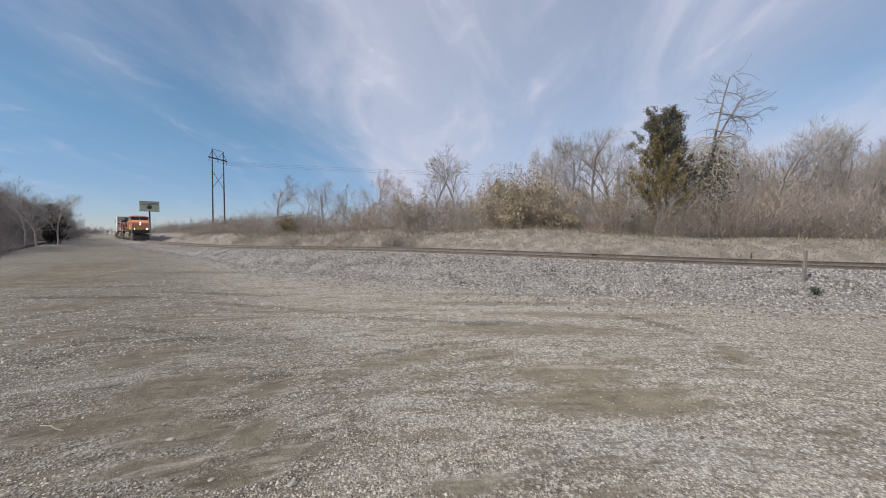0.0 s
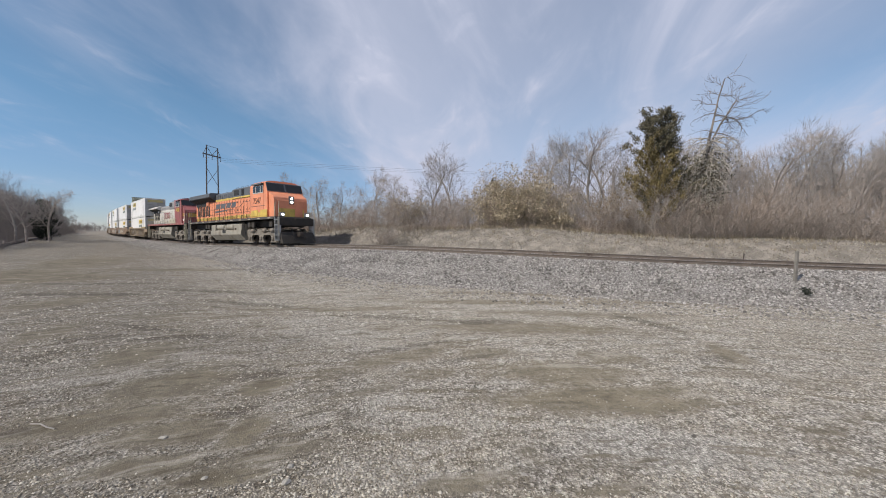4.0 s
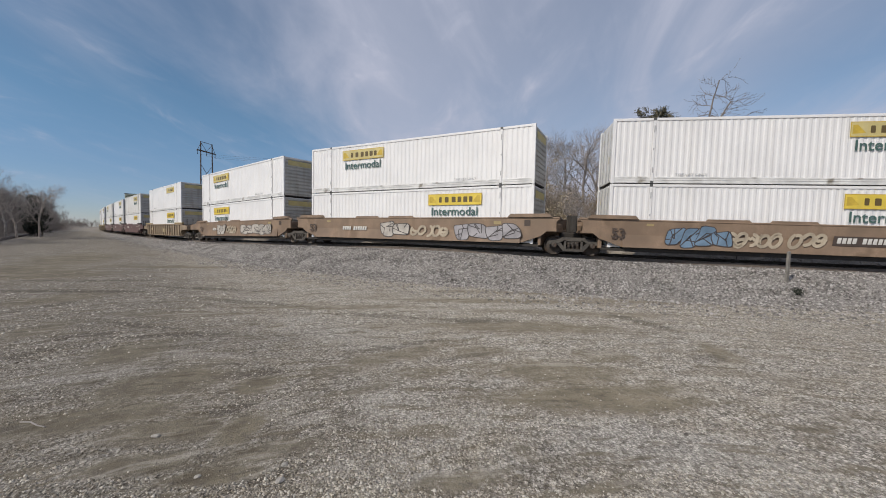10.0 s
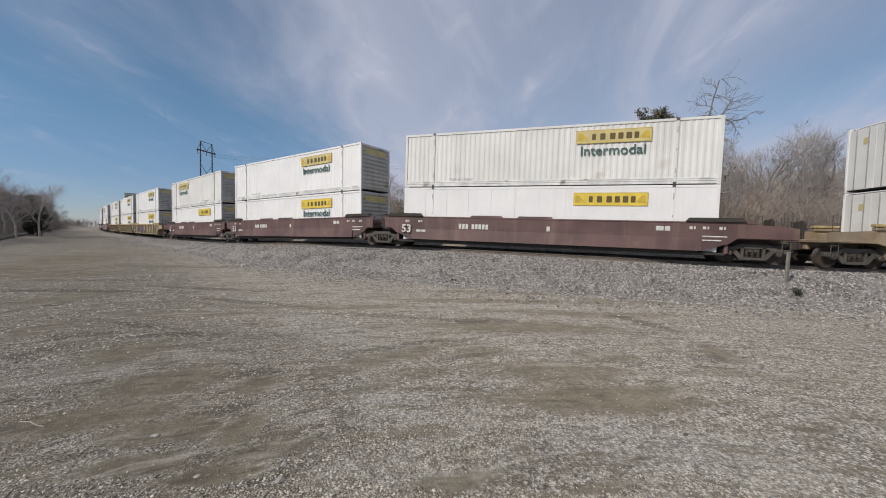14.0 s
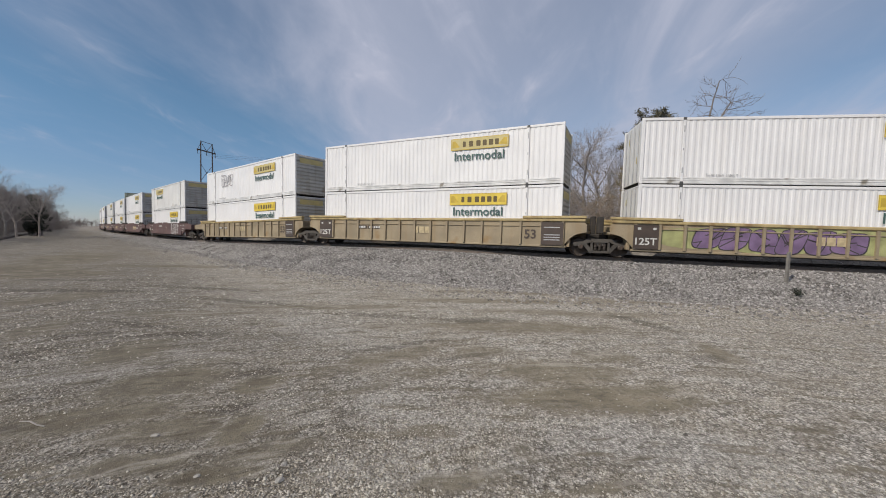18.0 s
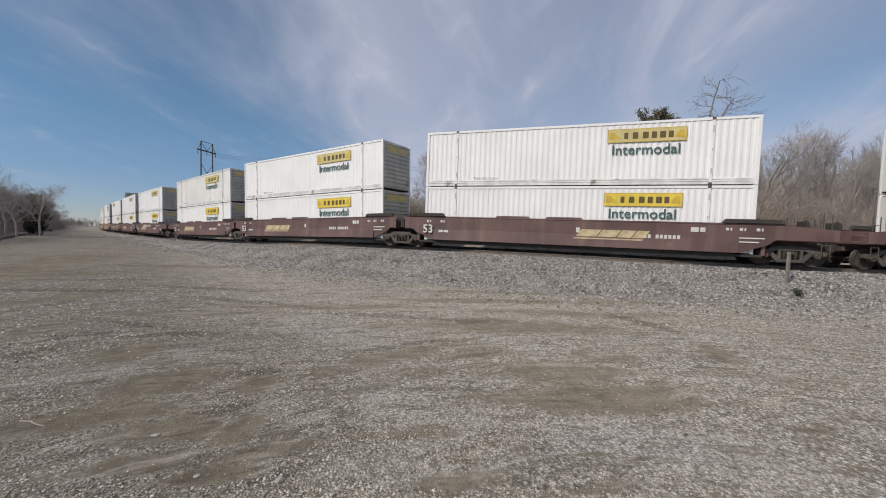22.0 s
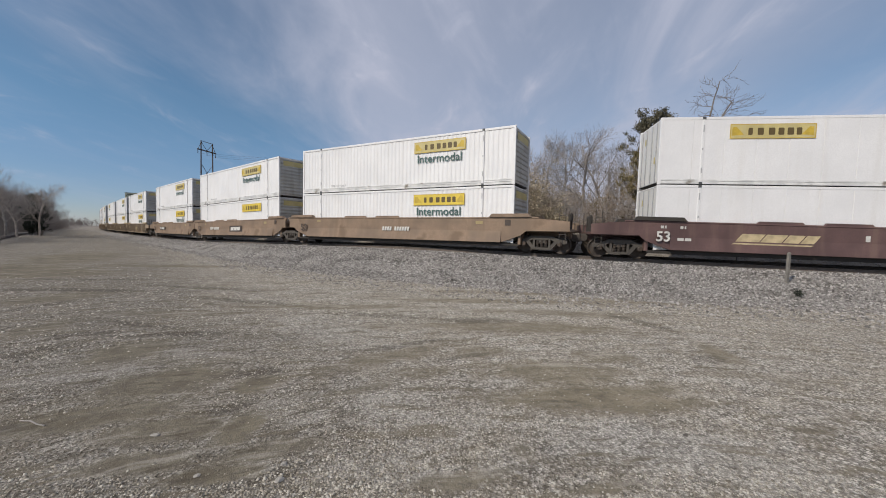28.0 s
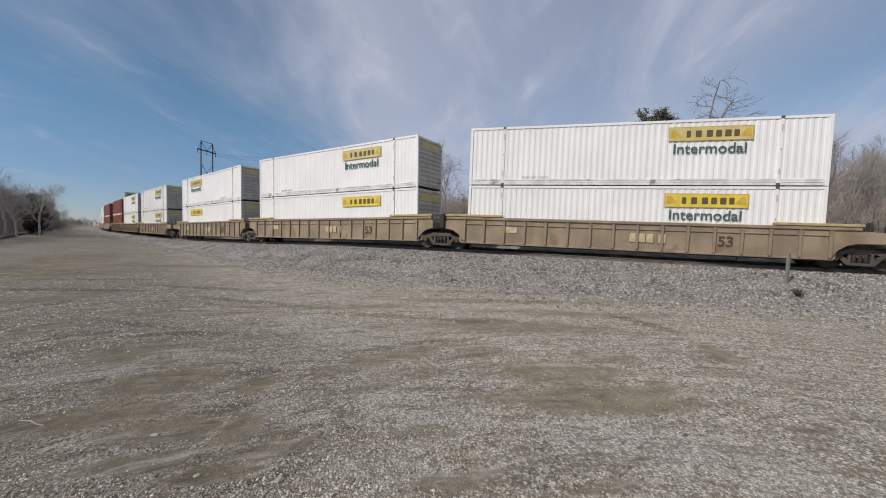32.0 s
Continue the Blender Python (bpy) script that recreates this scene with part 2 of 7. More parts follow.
# ---------------------------------------------------------------- mesh building
class Geo:
    """Collects vertices and faces of one part."""

    def __init__(self):
        self.v, self.f = [], []

    def add(self, verts, faces):
        k = len(self.v)
        self.v += [tuple(p) for p in verts]
        self.f += [tuple(i + k for i in f) for f in faces]
        return self

    def box(self, x0, x1, y0, y1, z0, z1, c=0.0):
        """A box, with its edges cut back by c."""
        if c <= 0:
            v = [(x, y, z) for x in (x0, x1) for y in (y0, y1) for z in (z0, z1)]
            return self.add(v, [(0, 1, 3, 2), (4, 6, 7, 5), (0, 4, 5, 1), (2, 3, 7, 6), (0, 2, 6, 4), (1, 5, 7, 3)])
        c = min(c, 0.45 * (x1 - x0), 0.45 * (y1 - y0), 0.45 * (z1 - z0))
        lo, hi = (x0, y0, z0), (x1, y1, z1)
        v, idx = [], {}
        for sx in (0, 1):
            for sy in (0, 1):
                for sz in (0, 1):
                    for ax in range(3):
                        p = []
                        for k, s in enumerate((sx, sy, sz)):
                            e = hi[k] if s else lo[k]
                            p.append(e if k == ax else e + (-c if s else c))
                        idx[sx, sy, sz, ax] = len(v)
                        v.append(tuple(p))
        f = []
        quad = ((0, 0), (1, 0), (1, 1), (0, 1))
        for ax in range(3):
            for s in (0, 1):
                loop = []
                for a, b in quad:
                    k = [a, b]
                    k.insert(ax, s)
                    loop.append(idx[(*k, ax)])
                f.append(tuple(loop))
        for ax in range(3):
            o1, o2 = [k for k in range(3) if k != ax]
            for a, b in quad:
                e = []
                for t in (0, 1):
                    k = [0, 0, 0]
                    k[ax], k[o1], k[o2] = t, a, b
                    e.append(tuple(k))
                f.append((idx[(*e[0], o1)], idx[(*e[1], o1)], idx[(*e[1], o2)], idx[(*e[0], o2)]))
        for sx in (0, 1):
            for sy in (0, 1):
                for sz in (0, 1):
                    f.append(tuple(idx[sx, sy, sz, ax] for ax in range(3)))
        return self.add(v, f)

    def prism(self, poly, y0, y1):
        """A polygon in x and z, drawn out along y."""
        n = len(poly)
        v = [(x, y0, z) for x, z in poly] + [(x, y1, z) for x, z in poly]
        f = [tuple(range(n)), tuple(range(2 * n - 1, n - 1, -1))]
        f += [(i, i + n, (i + 1) % n + n, (i + 1) % n) for i in range(n)]
        return self.add(v, f)

    def cross(self, poly, x0, x1):
        """A polygon in y and z, drawn out along x."""
        n = len(poly)
        v = [(x0, y, z) for y, z in poly] + [(x1, y, z) for y, z in poly]
        f = [tuple(range(n)), tuple(range(2 * n - 1, n - 1, -1))]
        f += [(i, i + n, (i + 1) % n + n, (i + 1) % n) for i in range(n)]
        return self.add(v, f)

    def rod(self, a, b, r0, r1=None, n=8):
        """A round bar from a to b."""
        a, b = Vector(a), Vector(b)
        r1 = r0 if r1 is None else r1
        q = (b - a).to_track_quat("Z", "Y")
        v = []
        for p, r in ((a, r0), (b, r1)):
            for i in range(n):
                t = 2 * math.pi * i / n
                v.append(p + q @ Vector((r * math.cos(t), r * math.sin(t), 0)))
        f = [(i, (i + 1) % n, (i + 1) % n + n, i + n) for i in range(n)]
        f += [tuple(range(n - 1, -1, -1)), tuple(range(n, 2 * n))]
        return self.add(v, f)

    def path(self, pts, r, n=6):
        """A round bar that bends through the points, in one piece."""
        pts = [Vector(q) for q in pts]
        v, f = [], []
        for i, q in enumerate(pts):
            way = (pts[min(i + 1, len(pts) - 1)] - pts[max(i - 1, 0)]).normalized()
            turn = way.to_track_quat("Z", "Y")
            for j in range(n):
                t = 2 * math.pi * j / n
                v.append(q + turn @ Vector((r * math.cos(t), r * math.sin(t), 0)))
        for i in range(len(pts) - 1):
            for j in range(n):
                f.append((i * n + j, i * n + (j + 1) % n, (i + 1) * n + (j + 1) % n, (i + 1) * n + j))
        f += [tuple(range(n - 1, -1, -1)), tuple(range(len(v) - n, len(v)))]
        return self.add(v, f)

    def turned(self, profile, axis="Y", n=20, at=(0, 0, 0)):
        """A profile of (radius, along) turned about an axis."""
        v, f = [], []
        for r, h in profile:
            for i in range(n):
                t = 2 * math.pi * i / n
                p = (r * math.cos(t), h, r * math.sin(t)) if axis == "Y" else (h, r * math.cos(t), r * math.sin(t)) \
                    if axis == "X" else (r * math.cos(t), r * math.sin(t), h)
                v.append((p[0] + at[0], p[1] + at[1], p[2] + at[2]))
        for k in range(len(profile) - 1):
            for i in range(n):
                j = (i + 1) % n
                f.append((k * n + i, k * n + j, k * n + n + j, k * n + n + i))
        f += [tuple(range(n)), tuple(range(len(v) - 1, len(v) - n - 1, -1))]
        return self.add(v, f)

    def mesh(self, name, material, smooth=False):
        me = bpy.data.meshes.new(name)
        me.from_pydata(self.v, [], self.f)
        bm = bmesh.new()
        bm.from_mesh(me)
        bmesh.ops.recalc_face_normals(bm, faces=bm.faces)
        bm.to_mesh(me)
        bm.free()
        if smooth:
            me.polygons.foreach_set("use_smooth", [True] * len(me.polygons))
            me.set_sharp_from_angle(angle=radians(40))
        me.materials.append(material)
        return me


def part(name, geo, material, parent, label="", at=None, smooth=False):
    """Links a Geo or a ready mesh as one part under a thing."""
    me = geo.mesh(name, material, smooth) if isinstance(geo, Geo) else geo
    ob = new(name, me)
    ob.parent = parent
    if at is not None:
        ob.location = at
    return tagged(ob, label)


def thing(name, label, category, group="", kind=""):
    return tagged(new(name), label, category, group, kind)


def big_mesh(name, verts, faces, material):
    """A mesh from arrays of many triangles or quads."""
    me = bpy.data.meshes.new(name)
    k = faces.shape[1]
    me.vertices.add(len(verts))
    me.vertices.foreach_set("co", np.asarray(verts, np.float32).ravel())
    me.loops.add(faces.size)
    me.loops.foreach_set("vertex_index", np.asarray(faces, np.int32).ravel())
    me.polygons.add(len(faces))
    me.polygons.foreach_set("loop_start", np.arange(0, faces.size, k, dtype=np.int32))
    me.update(calc_edges=True)
    me.validate()
    me.materials.append(material)
    return me


def letters(text, height, material, bold=0.0, width=None):
    """A mesh of lettering, standing in x and z, facing -y, its lower left at 0."""
    cu = bpy.data.curves.new(text, "FONT")
    cu.body, cu.size, cu.extrude, cu.offset, cu.resolution_u = text, 1.0, 0.004, bold, 3
    ob = bpy.data.objects.new(text, cu)
    scene.collection.objects.link(ob)
    me = bpy.data.meshes.new_from_object(ob.evaluated_get(bpy.context.evaluated_depsgraph_get()))
    bpy.data.objects.remove(ob)
    co = np.empty(len(me.vertices) * 3, np.float32)
    me.vertices.foreach_get("co", co)
    co = co.reshape(-1, 3)
    lo, hi = co.min(0), co.max(0)
    kz = height / (hi[1] - lo[1])
    kx = width / (hi[0] - lo[0]) if width else kz
    out = np.stack([(co[:, 0] - lo[0]) * kx, -(co[:, 2] - lo[2]) * 1.0, (co[:, 1] - lo[1]) * kz], 1)
    me.vertices.foreach_set("co", out.astype(np.float32).ravel())
    me.update()
    me.materials.clear()
    me.materials.append(material)
    return me


# ---------------------------------------------------------------- the track's line
KNOTS = [-300, -250, -150, -110, -80, -60, -40, -25, -12, 0, 8, 16, 26, 45, 80]
BEND = [0, 0.00026, 0.00084, 0.00114, 0.00005, 0.00122, 0.00143, 0.00192, 0.01022, 0.00988, 0.02445, 0.01279, 0.00251, 0.00168, 0]
GS = np.arange(-1800, 1800, 1.0)
_psi = np.cumsum(np.interp(GS, KNOTS, BEND))
GP = _psi - np.interp(7.0, GS, _psi) - 0.3679
_x, _y = np.cumsum(np.cos(GP)), np.cumsum(np.sin(GP))
GX = _x - np.interp(7.0, GS, _x) + 5.0701
GY = _y - np.interp(7.0, GS, _y) + 19.4342
_w = np.exp(-0.5 * (np.arange(-12, 13) / 4.0) ** 2)
GZ = np.convolve(np.pad(np.interp(GS, [-200, -90, -60, -45, -30, -18, -8, 0, 8, 16, 26, 40],
                                  [1.133, 1.084, 1.051, 1.026, 1.061, 1.221, 1.399, 1.459, 1.341, 1.151, 1.003, 0.898]), 12, mode="edge"), _w / _w.sum(), "valid")
CANT = 0.09     # the far rail lies a little higher than the near one


def smooth01(u):
    u = np.clip(u, 0, 1)
    return u * u * (3 - 2 * u)


def rail_z(s):
    """Height of the rail head along the line, with its slight dips and crests."""
    return np.interp(s, GS, GZ)


def line(s, d=0.0):
    """The place at s metres along the line and d metres to its far side, and the heading."""
    p = float(np.interp(s, GS, GP))
    return (float(np.interp(s, GS, GX)) - d * math.sin(p), float(np.interp(s, GS, GY)) + d * math.cos(p),
            float(rail_z(s))), p


def on_line(s, reach=7.0):
    """The pose of a vehicle whose middle is at s, standing on two trucks."""
    a, b = Vector(line(s - reach)[0]), Vector(line(s + reach)[0])
    m = (b - a).to_track_quat("X", "Z").to_matrix().to_4x4()
    return Matrix.Translation((a + b) / 2) @ m


def to_line(X, Y):
    """s and d of many places."""
    keep = (GS > -900) & (GS < 700)
    gx, gy, gp, gs = GX[keep], GY[keep], GP[keep], GS[keep]
    s, d = np.empty(len(X)), np.empty(len(X))
    for k in range(0, len(X), 4000):
        x, y = X[k:k + 4000, None], Y[k:k + 4000, None]
        i = np.argmin((gx - x) ** 2 + (gy - y) ** 2, 1)
        ex, ey = X[k:k + 4000] - gx[i], Y[k:k + 4000] - gy[i]
        s[k:k + 4000] = gs[i] + ex * np.cos(gp[i]) + ey * np.sin(gp[i])
        d[k:k + 4000] = -ex * np.sin(gp[i]) + ey * np.cos(gp[i])
    return s, d


def narrow(s, d):
    """The shoulder before the track is narrower towards the far end: d as it would be on the wide part."""
    w = 3.6 - 1.5 * smooth01((6 - s) / 34)
    return np.where(d < -2.0, -2.0 + (d + 2.0) * 3.6 / w, d)


def widen(s, d):
    """The way back from narrow()."""
    w = 3.6 - 1.5 * smooth01((6 - s) / 34)
    return np.where(d < -2.0, -2.0 + (d + 2.0) * w / 3.6, d)


def ground_z(s, d):
    """Height of the ground without the ballast: a gravel lot before the line, a bank behind it."""
    s, d = np.asarray(s, float), np.asarray(d, float)
    rz = rail_z(s)
    lot = (rz - 0.4) * smooth01((-s - 12) / 80)
    ditch = rz - 0.95
    bank = rz + 1.05 + 0.4 * smooth01((10 - s) / 25) + 0.18 * np.sin(s * 0.11 + 1.0) + 0.14 * np.sin(s * 0.31) + 0.06 * np.clip(d - 8, 0, 45)
    front = lot + (ditch - lot) * smooth01((narrow(s, d) + 5.6) / 8.2)
    z = np.where(d < 2.6, front, ditch + (bank - ditch) * smooth01((d - 2.6) / 5.0))
    return z


def ground_at(x, y):
    s, d = to_line(np.array([x], float), np.array([y], float))
    return float(ground_z(s, d)[0])


# ---------------------------------------------------------------- ground, ballast, rails
# worn patches, ruts and pale gravel of the lot: x, y, half length, half width, turn, strength
DIRT_EAST = [
    (4.0, 13.7, 4.4, 0.36, -3, 0.9), (1.6, 12.1, 3.4, 0.4, 0, 0.9), (6.8, 12.3, 2.4, 0.3, -6, 0.8), (-3.0, 10.6, 2.6, 0.3, 6, 0.8), (3.6, 10.4, 2.8, 0.34, -3, 0.8),
    (2.24, 5.01, 1.47, 0.43, 4, 1.0), (1.99, 5.92, 1.17, 0.50, -1, 0.9), (1.92, 8.75, 2.29, 0.58, 0, 0.9), (0.74, 6.83, 0.61, 0.28, 11, 0.8),
    (3.03, 6.72, 0.64, 0.27, -12, 0.7), (5.34, 6.96, 0.25, 0.65, -5, 0.9), (5.40, 12.79, 1.13, 1.08, -10, 0.7), (0.25, 3.25, 0.33, 0.13, 17, 0.9),
    (1.48, 3.18, 0.36, 0.07, 10, 0.9), (0.88, 3.65, 0.19, 0.14, -14, 0.5), (3.21, 5.39, 0.58, 0.18, 4, 0.7), (-0.09, 3.25, 0.24, 0.10, 19, 0.8),
    (-0.82, 6.56, 1.30, 0.29, 37, 0.8), (-0.27, 5.79, 0.55, 0.24, 26, 0.7)]
DIRT_WEST = [
    (-5.55, 6.46, 0.64, 0.57, 63, 0.9), (-3.98, 5.20, 0.79, 0.48, 38, 0.9), (-2.65, 5.22, 0.36, 0.30, 20, 1.0), (-4.06, 4.28, 0.88, 0.34, 27, 0.9),
    (-2.22, 4.05, 0.25, 0.34, 22, 1.0), (-3.05, 4.01, 0.59, 0.26, 11, 0.9), (-2.89, 3.41, 0.44, 0.18, 18, 0.9), (-2.03, 3.28, 0.50, 0.13, 9, 1.0),
    (-1.72, 3.66, 0.46, 0.17, 17, 0.8), (-17.99, 16.20, 2.07, 2.60, 102, 1.0), (-11.69, 11.05, 1.38, 0.70, 64, 0.8), (-1.19, 5.10, 0.61, 0.11, 23, 0.6),
    (-20.6, 17.4, 3.0, 2.0, 120, 1.0), (-24.0, 24.0, 5.0, 2.2, 125, 1.0), (-15.0, 20.5, 4.5, 0.7, 10, 0.9), (-8.52, 7.59, 0.84, 0.30, 99, 0.8), (-6.90, 9.42, 1.68, 0.32, 5, 0.6)]
RUTS = [
    (-12.5, 12.2, 2.6, 0.26, 4, 0.9), (-8.8, 13.4, 2.2, 0.24, -8, 0.8), (-14.5, 14.8, 2.4, 0.3, 12, 0.8), (-6.2, 11.2, 1.8, 0.2, -14, 0.8),
    (-5.59, 7.58, 0.91, 0.18, 9, 1.0), (-7.33, 7.45, 0.47, 0.16, 29, 0.8), (-7.22, 6.33, 0.37, 0.12, 64, 0.8), (-6.90, 8.35, 1.00, 0.14, -17, 0.8),
    (-2.91, 5.64, 0.44, 0.15, 18, 1.0), (-2.62, 4.53, 0.34, 0.15, 31, 0.9), (-1.22, 9.60, 1.67, 0.19, -5, 0.7), (-0.74, 7.18, 0.99, 0.13, 27, 0.7),
    (0.77, 9.34, 1.04, 0.24, 2, 0.8), (5.19, 9.60, 0.96, 0.22, -68, 0.8), (-10.81, 9.85, 1.07, 0.24, 84, 0.8), (-4.68, 3.97, 0.14, 0.09, 43, 0.9),
    (-2.29, 3.23, 0.15, 0.04, 15, 0.9), (-1.65, 3.20, 0.15, 0.04, 17, 0.8), (4.98, 6.66, 0.36, 0.21, 3, 0.6), (0.46, 6.61, 0.68, 0.09, 20, 0.6)]
PALE = [
    (-0.41, 4.41, 1.02, 0.47, -47, 1.0), (-5.48, 5.39, 0.95, 0.37, 18, 0.7), (-3.40, 3.29, 0.59, 0.21, 14, 0.5), (-2.71, 8.44, 1.64, 0.67, -33, 0.8),
    (2.76, 3.70, 1.40, 0.58, -16, 0.9), (0.78, 4.24, 0.76, 0.23, -5, 0.9), (-4.14, 6.31, 0.72, 0.25, -8, 0.8), (2.38, 11.14, 2.69, 0.50, 3, 0.7),
    (-1.93, 4.49, 0.51, 0.22, -16, 0.7), (-0.42, 3.43, 0.75, 0.26, 8, 1.0)]


def gravel_material():
    m = bpy.data.materials.new("gravel_lot")
    m.use_nodes = True
    nt = m.node_tree
    n, l = nt.nodes, nt.links
    bs = n["Principled BSDF"]
    tc = n.new("ShaderNodeTexCoord")

    def noise_tex(scale, detail=6, src=None, rough=0.55):
        t = n.new("ShaderNodeTexNoise")
        t.inputs["Scale"].default_value, t.inputs["Detail"].default_value = scale, detail
        t.inputs["Roughness"].default_value = rough
        l.new(src or tc.outputs["Object"], t.inputs["Vector"])
        return t.outputs["Fac"]

    def ramp(fac, lo, hi, a=0.0, b=1.0):
        r = n.new("ShaderNodeMapRange")
        r.interpolation_type = "SMOOTHSTEP"
        for i, val in enumerate((lo, hi, a, b)):
            r.inputs[i + 1].default_value = val
        l.new(fac, r.inputs[0])
        return r.outputs[0]

    def mixc(fac, a, b):
        x = n.new("ShaderNodeMix")
        x.data_type = "RGBA"
        for sock, val in ((x.inputs[0], fac), (x.inputs[6], a), (x.inputs[7], b)):
            if isinstance(val, tuple):
                sock.default_value = (*val, 1)
            elif isinstance(val, float):
                sock.default_value = val
            else:
                l.new(val, sock)
        return x.outputs[2]

    def math_node(op, a, b):
        x = n.new("ShaderNodeMath")
        x.operation = op
        for sock, val in ((x.inputs[0], a), (x.inputs[1], b)):
            if isinstance(val, (int, float)):
                sock.default_value = val
            else:
                l.new(val, sock)
        return x.outputs[0]

    # tyre sweeps: rings about a far turning point, broken up along their length
    off = n.new("ShaderNodeVectorMath")
    off.operation = "SUBTRACT"
    off.inputs[1].default_value = (2.5, -11.0, 0)
    l.new(tc.outputs["Object"], off.inputs[0])
    sep = n.new("ShaderNodeSeparateXYZ")
    l.new(off.outputs[0], sep.inputs[0])
    ang = math_node("ARCTAN2", sep.outputs["X"], sep.outputs["Y"])
    ln = n.new("ShaderNodeVectorMath")
    ln.operation = "LENGTH"
    l.new(off.outputs[0], ln.inputs[0])
    warp = math_node("MULTIPLY", noise_tex(0.25, 3), 2.2)
    rad = math_node("ADD", ln.outputs["Value"], warp)
    ring = n.new("ShaderNodeCombineXYZ")
    l.new(math_node("MULTIPLY", rad, 1.0), ring.inputs[0])
    l.new(math_node("MULTIPLY", ang, 2.6), ring.inputs[1])
    sweeps = noise_tex(1.5, 5, ring.outputs[0])
    fine_sweeps = noise_tex(5.0, 4, ring.outputs[0])
    patches = noise_tex(0.22, 5)
    mid = noise_tex(2.5, 6)
    grit = noise_tex(38, 6, None, 0.7)
    cell = n.new("ShaderNodeTexVoronoi")
    cell.inputs["Scale"].default_value = 30
    jit = n.new("ShaderNodeTexNoise")
    jit.inputs["Scale"].default_value = 22
    l.new(tc.outputs["Object"], jit.inputs["Vector"])
    jog = n.new("ShaderNodeVectorMath")
    jog.operation = "MULTIPLY_ADD"
    jog.inputs[1].default_value = (0.05, 0.05, 0.05)
    l.new(jit.outputs["Color"], jog.inputs[0])
    l.new(tc.outputs["Object"], jog.inputs[2])
    l.new(jog.outputs[0], cell.inputs["Vector"])
    edge = math_node("MULTIPLY", math_node("SUBTRACT", noise_tex(2.2, 10, None, 0.72), 0.5), 2.2)
    wob = n.new("ShaderNodeTexNoise")
    wob.inputs["Scale"].default_value, wob.inputs["Detail"].default_value = 0.9, 4
    l.new(tc.outputs["Object"], wob.inputs["Vector"])
    shift = n.new("ShaderNodeVectorMath")
    shift.operation = "MULTIPLY_ADD"
    shift.inputs[1].default_value, shift.inputs[2].default_value = (0.6, 0.22, 0), (-0.3, -0.11, 0)
    l.new(wob.outputs["Color"], shift.inputs[0])
    warped = n.new("ShaderNodeVectorMath")
    l.new(tc.outputs["Object"], warped.inputs[0])
    l.new(shift.outputs[0], warped.inputs[1])

    def dirt(x, y, a, b, turn, strength):
        """A worn patch of bare dirt with a ragged rim: its middle, half length, half width and turn."""
        mp = n.new("ShaderNodeMapping")
        mp.vector_type = "TEXTURE"
        mp.inputs["Location"].default_value = (x, y, 0)
        mp.inputs["Rotation"].default_value = (0, 0, radians(turn))
        mp.inputs["Scale"].default_value = (a, b, 1000)
        l.new(warped.outputs[0], mp.inputs[0])
        le = n.new("ShaderNodeVectorMath")
        le.operation = "LENGTH"
        l.new(mp.outputs[0], le.inputs[0])
        return ramp(math_node("ADD", le.outputs["Value"], edge), 0.55, 1.55, strength, 0.0)

    def patches_of(spots):
        total = None
        for spot in spots:
            d = dirt(*spot)
            total = d if total is None else math_node("MAXIMUM", total, d)
        return total

    bare_dirt, ruts, pale_gravel = patches_of(DIRT_EAST + DIRT_WEST), patches_of(RUTS), patches_of(PALE)
    streaky = math_node("MAXIMUM", bare_dirt, ramp(sweeps, 0.54, 0.68, 0.0, 0.45))
    streaky = math_node("MAXIMUM", streaky, ramp(fine_sweeps, 0.54, 0.66, 0.0, 0.6))
    # brown earth towards -x, darkened further there as lens falloff; pale limestone towards +x
    sepo = n.new("ShaderNodeSeparateXYZ")
    l.new(tc.outputs["Object"], sepo.inputs[0])
    reach = math_node("ADD", sepo.outputs["X"], math_node("MULTIPLY", sepo.outputs["Y"], 0.85))
    east = ramp(math_node("ADD", reach, math_node("MULTIPLY", patches, 4.0)), 1.5, 9.5)
    base = mixc(east, (0.14, 0.117, 0.086), (0.4, 0.348, 0.27))
    base = mixc(ramp(patches, 0.42, 0.6, 0.0, 0.6), base, (0.29, 0.24, 0.17))
    stones = mixc(ramp(cell.outputs["Color"], 0.15, 0.95), mixc(east, (0.085, 0.072, 0.058), (0.15, 0.135, 0.115)), mixc(east, (0.44, 0.41, 0.365), (0.8, 0.74, 0.66)))
    pale = math_node("MAXIMUM", ramp(mid, 0.36, 0.6, 0.5, 0.95), math_node("MULTIPLY", pale_gravel, 0.95))
    col = mixc(pale, base, stones)
    earth = mixc(ramp(mid, 0.35, 0.65), mixc(east, (0.125, 0.106, 0.077), (0.185, 0.157, 0.113)), mixc(east, (0.185, 0.16, 0.118), (0.25, 0.214, 0.156)))
    col = mixc(math_node("MULTIPLY", pale_gravel, 0.35), col, (0.62, 0.585, 0.53))
    col = mixc(streaky, col, earth)
    col = mixc(math_node("MULTIPLY", ruts, 0.8), col, (0.075, 0.063, 0.05))
    pebbles = noise_tex(12, 4, None, 0.6)
    col = mixc(ramp(pebbles, 0.5, 0.64, 0.0, 0.5), col, (0.11, 0.095, 0.078))
    col = mixc(ramp(grit, 0.5, 0.68, 0.0, 0.6), col, (0.1, 0.086, 0.072))
    # shade in the gaps between pebbles is mixed into the colour; tops go lighter
    gaps = math_node("MULTIPLY", ramp(cell.outputs["Distance"], 0.36, 0.66, 0.0, 0.4), math_node("SUBTRACT", 1.0, math_node("MULTIPLY", streaky, 0.8)))
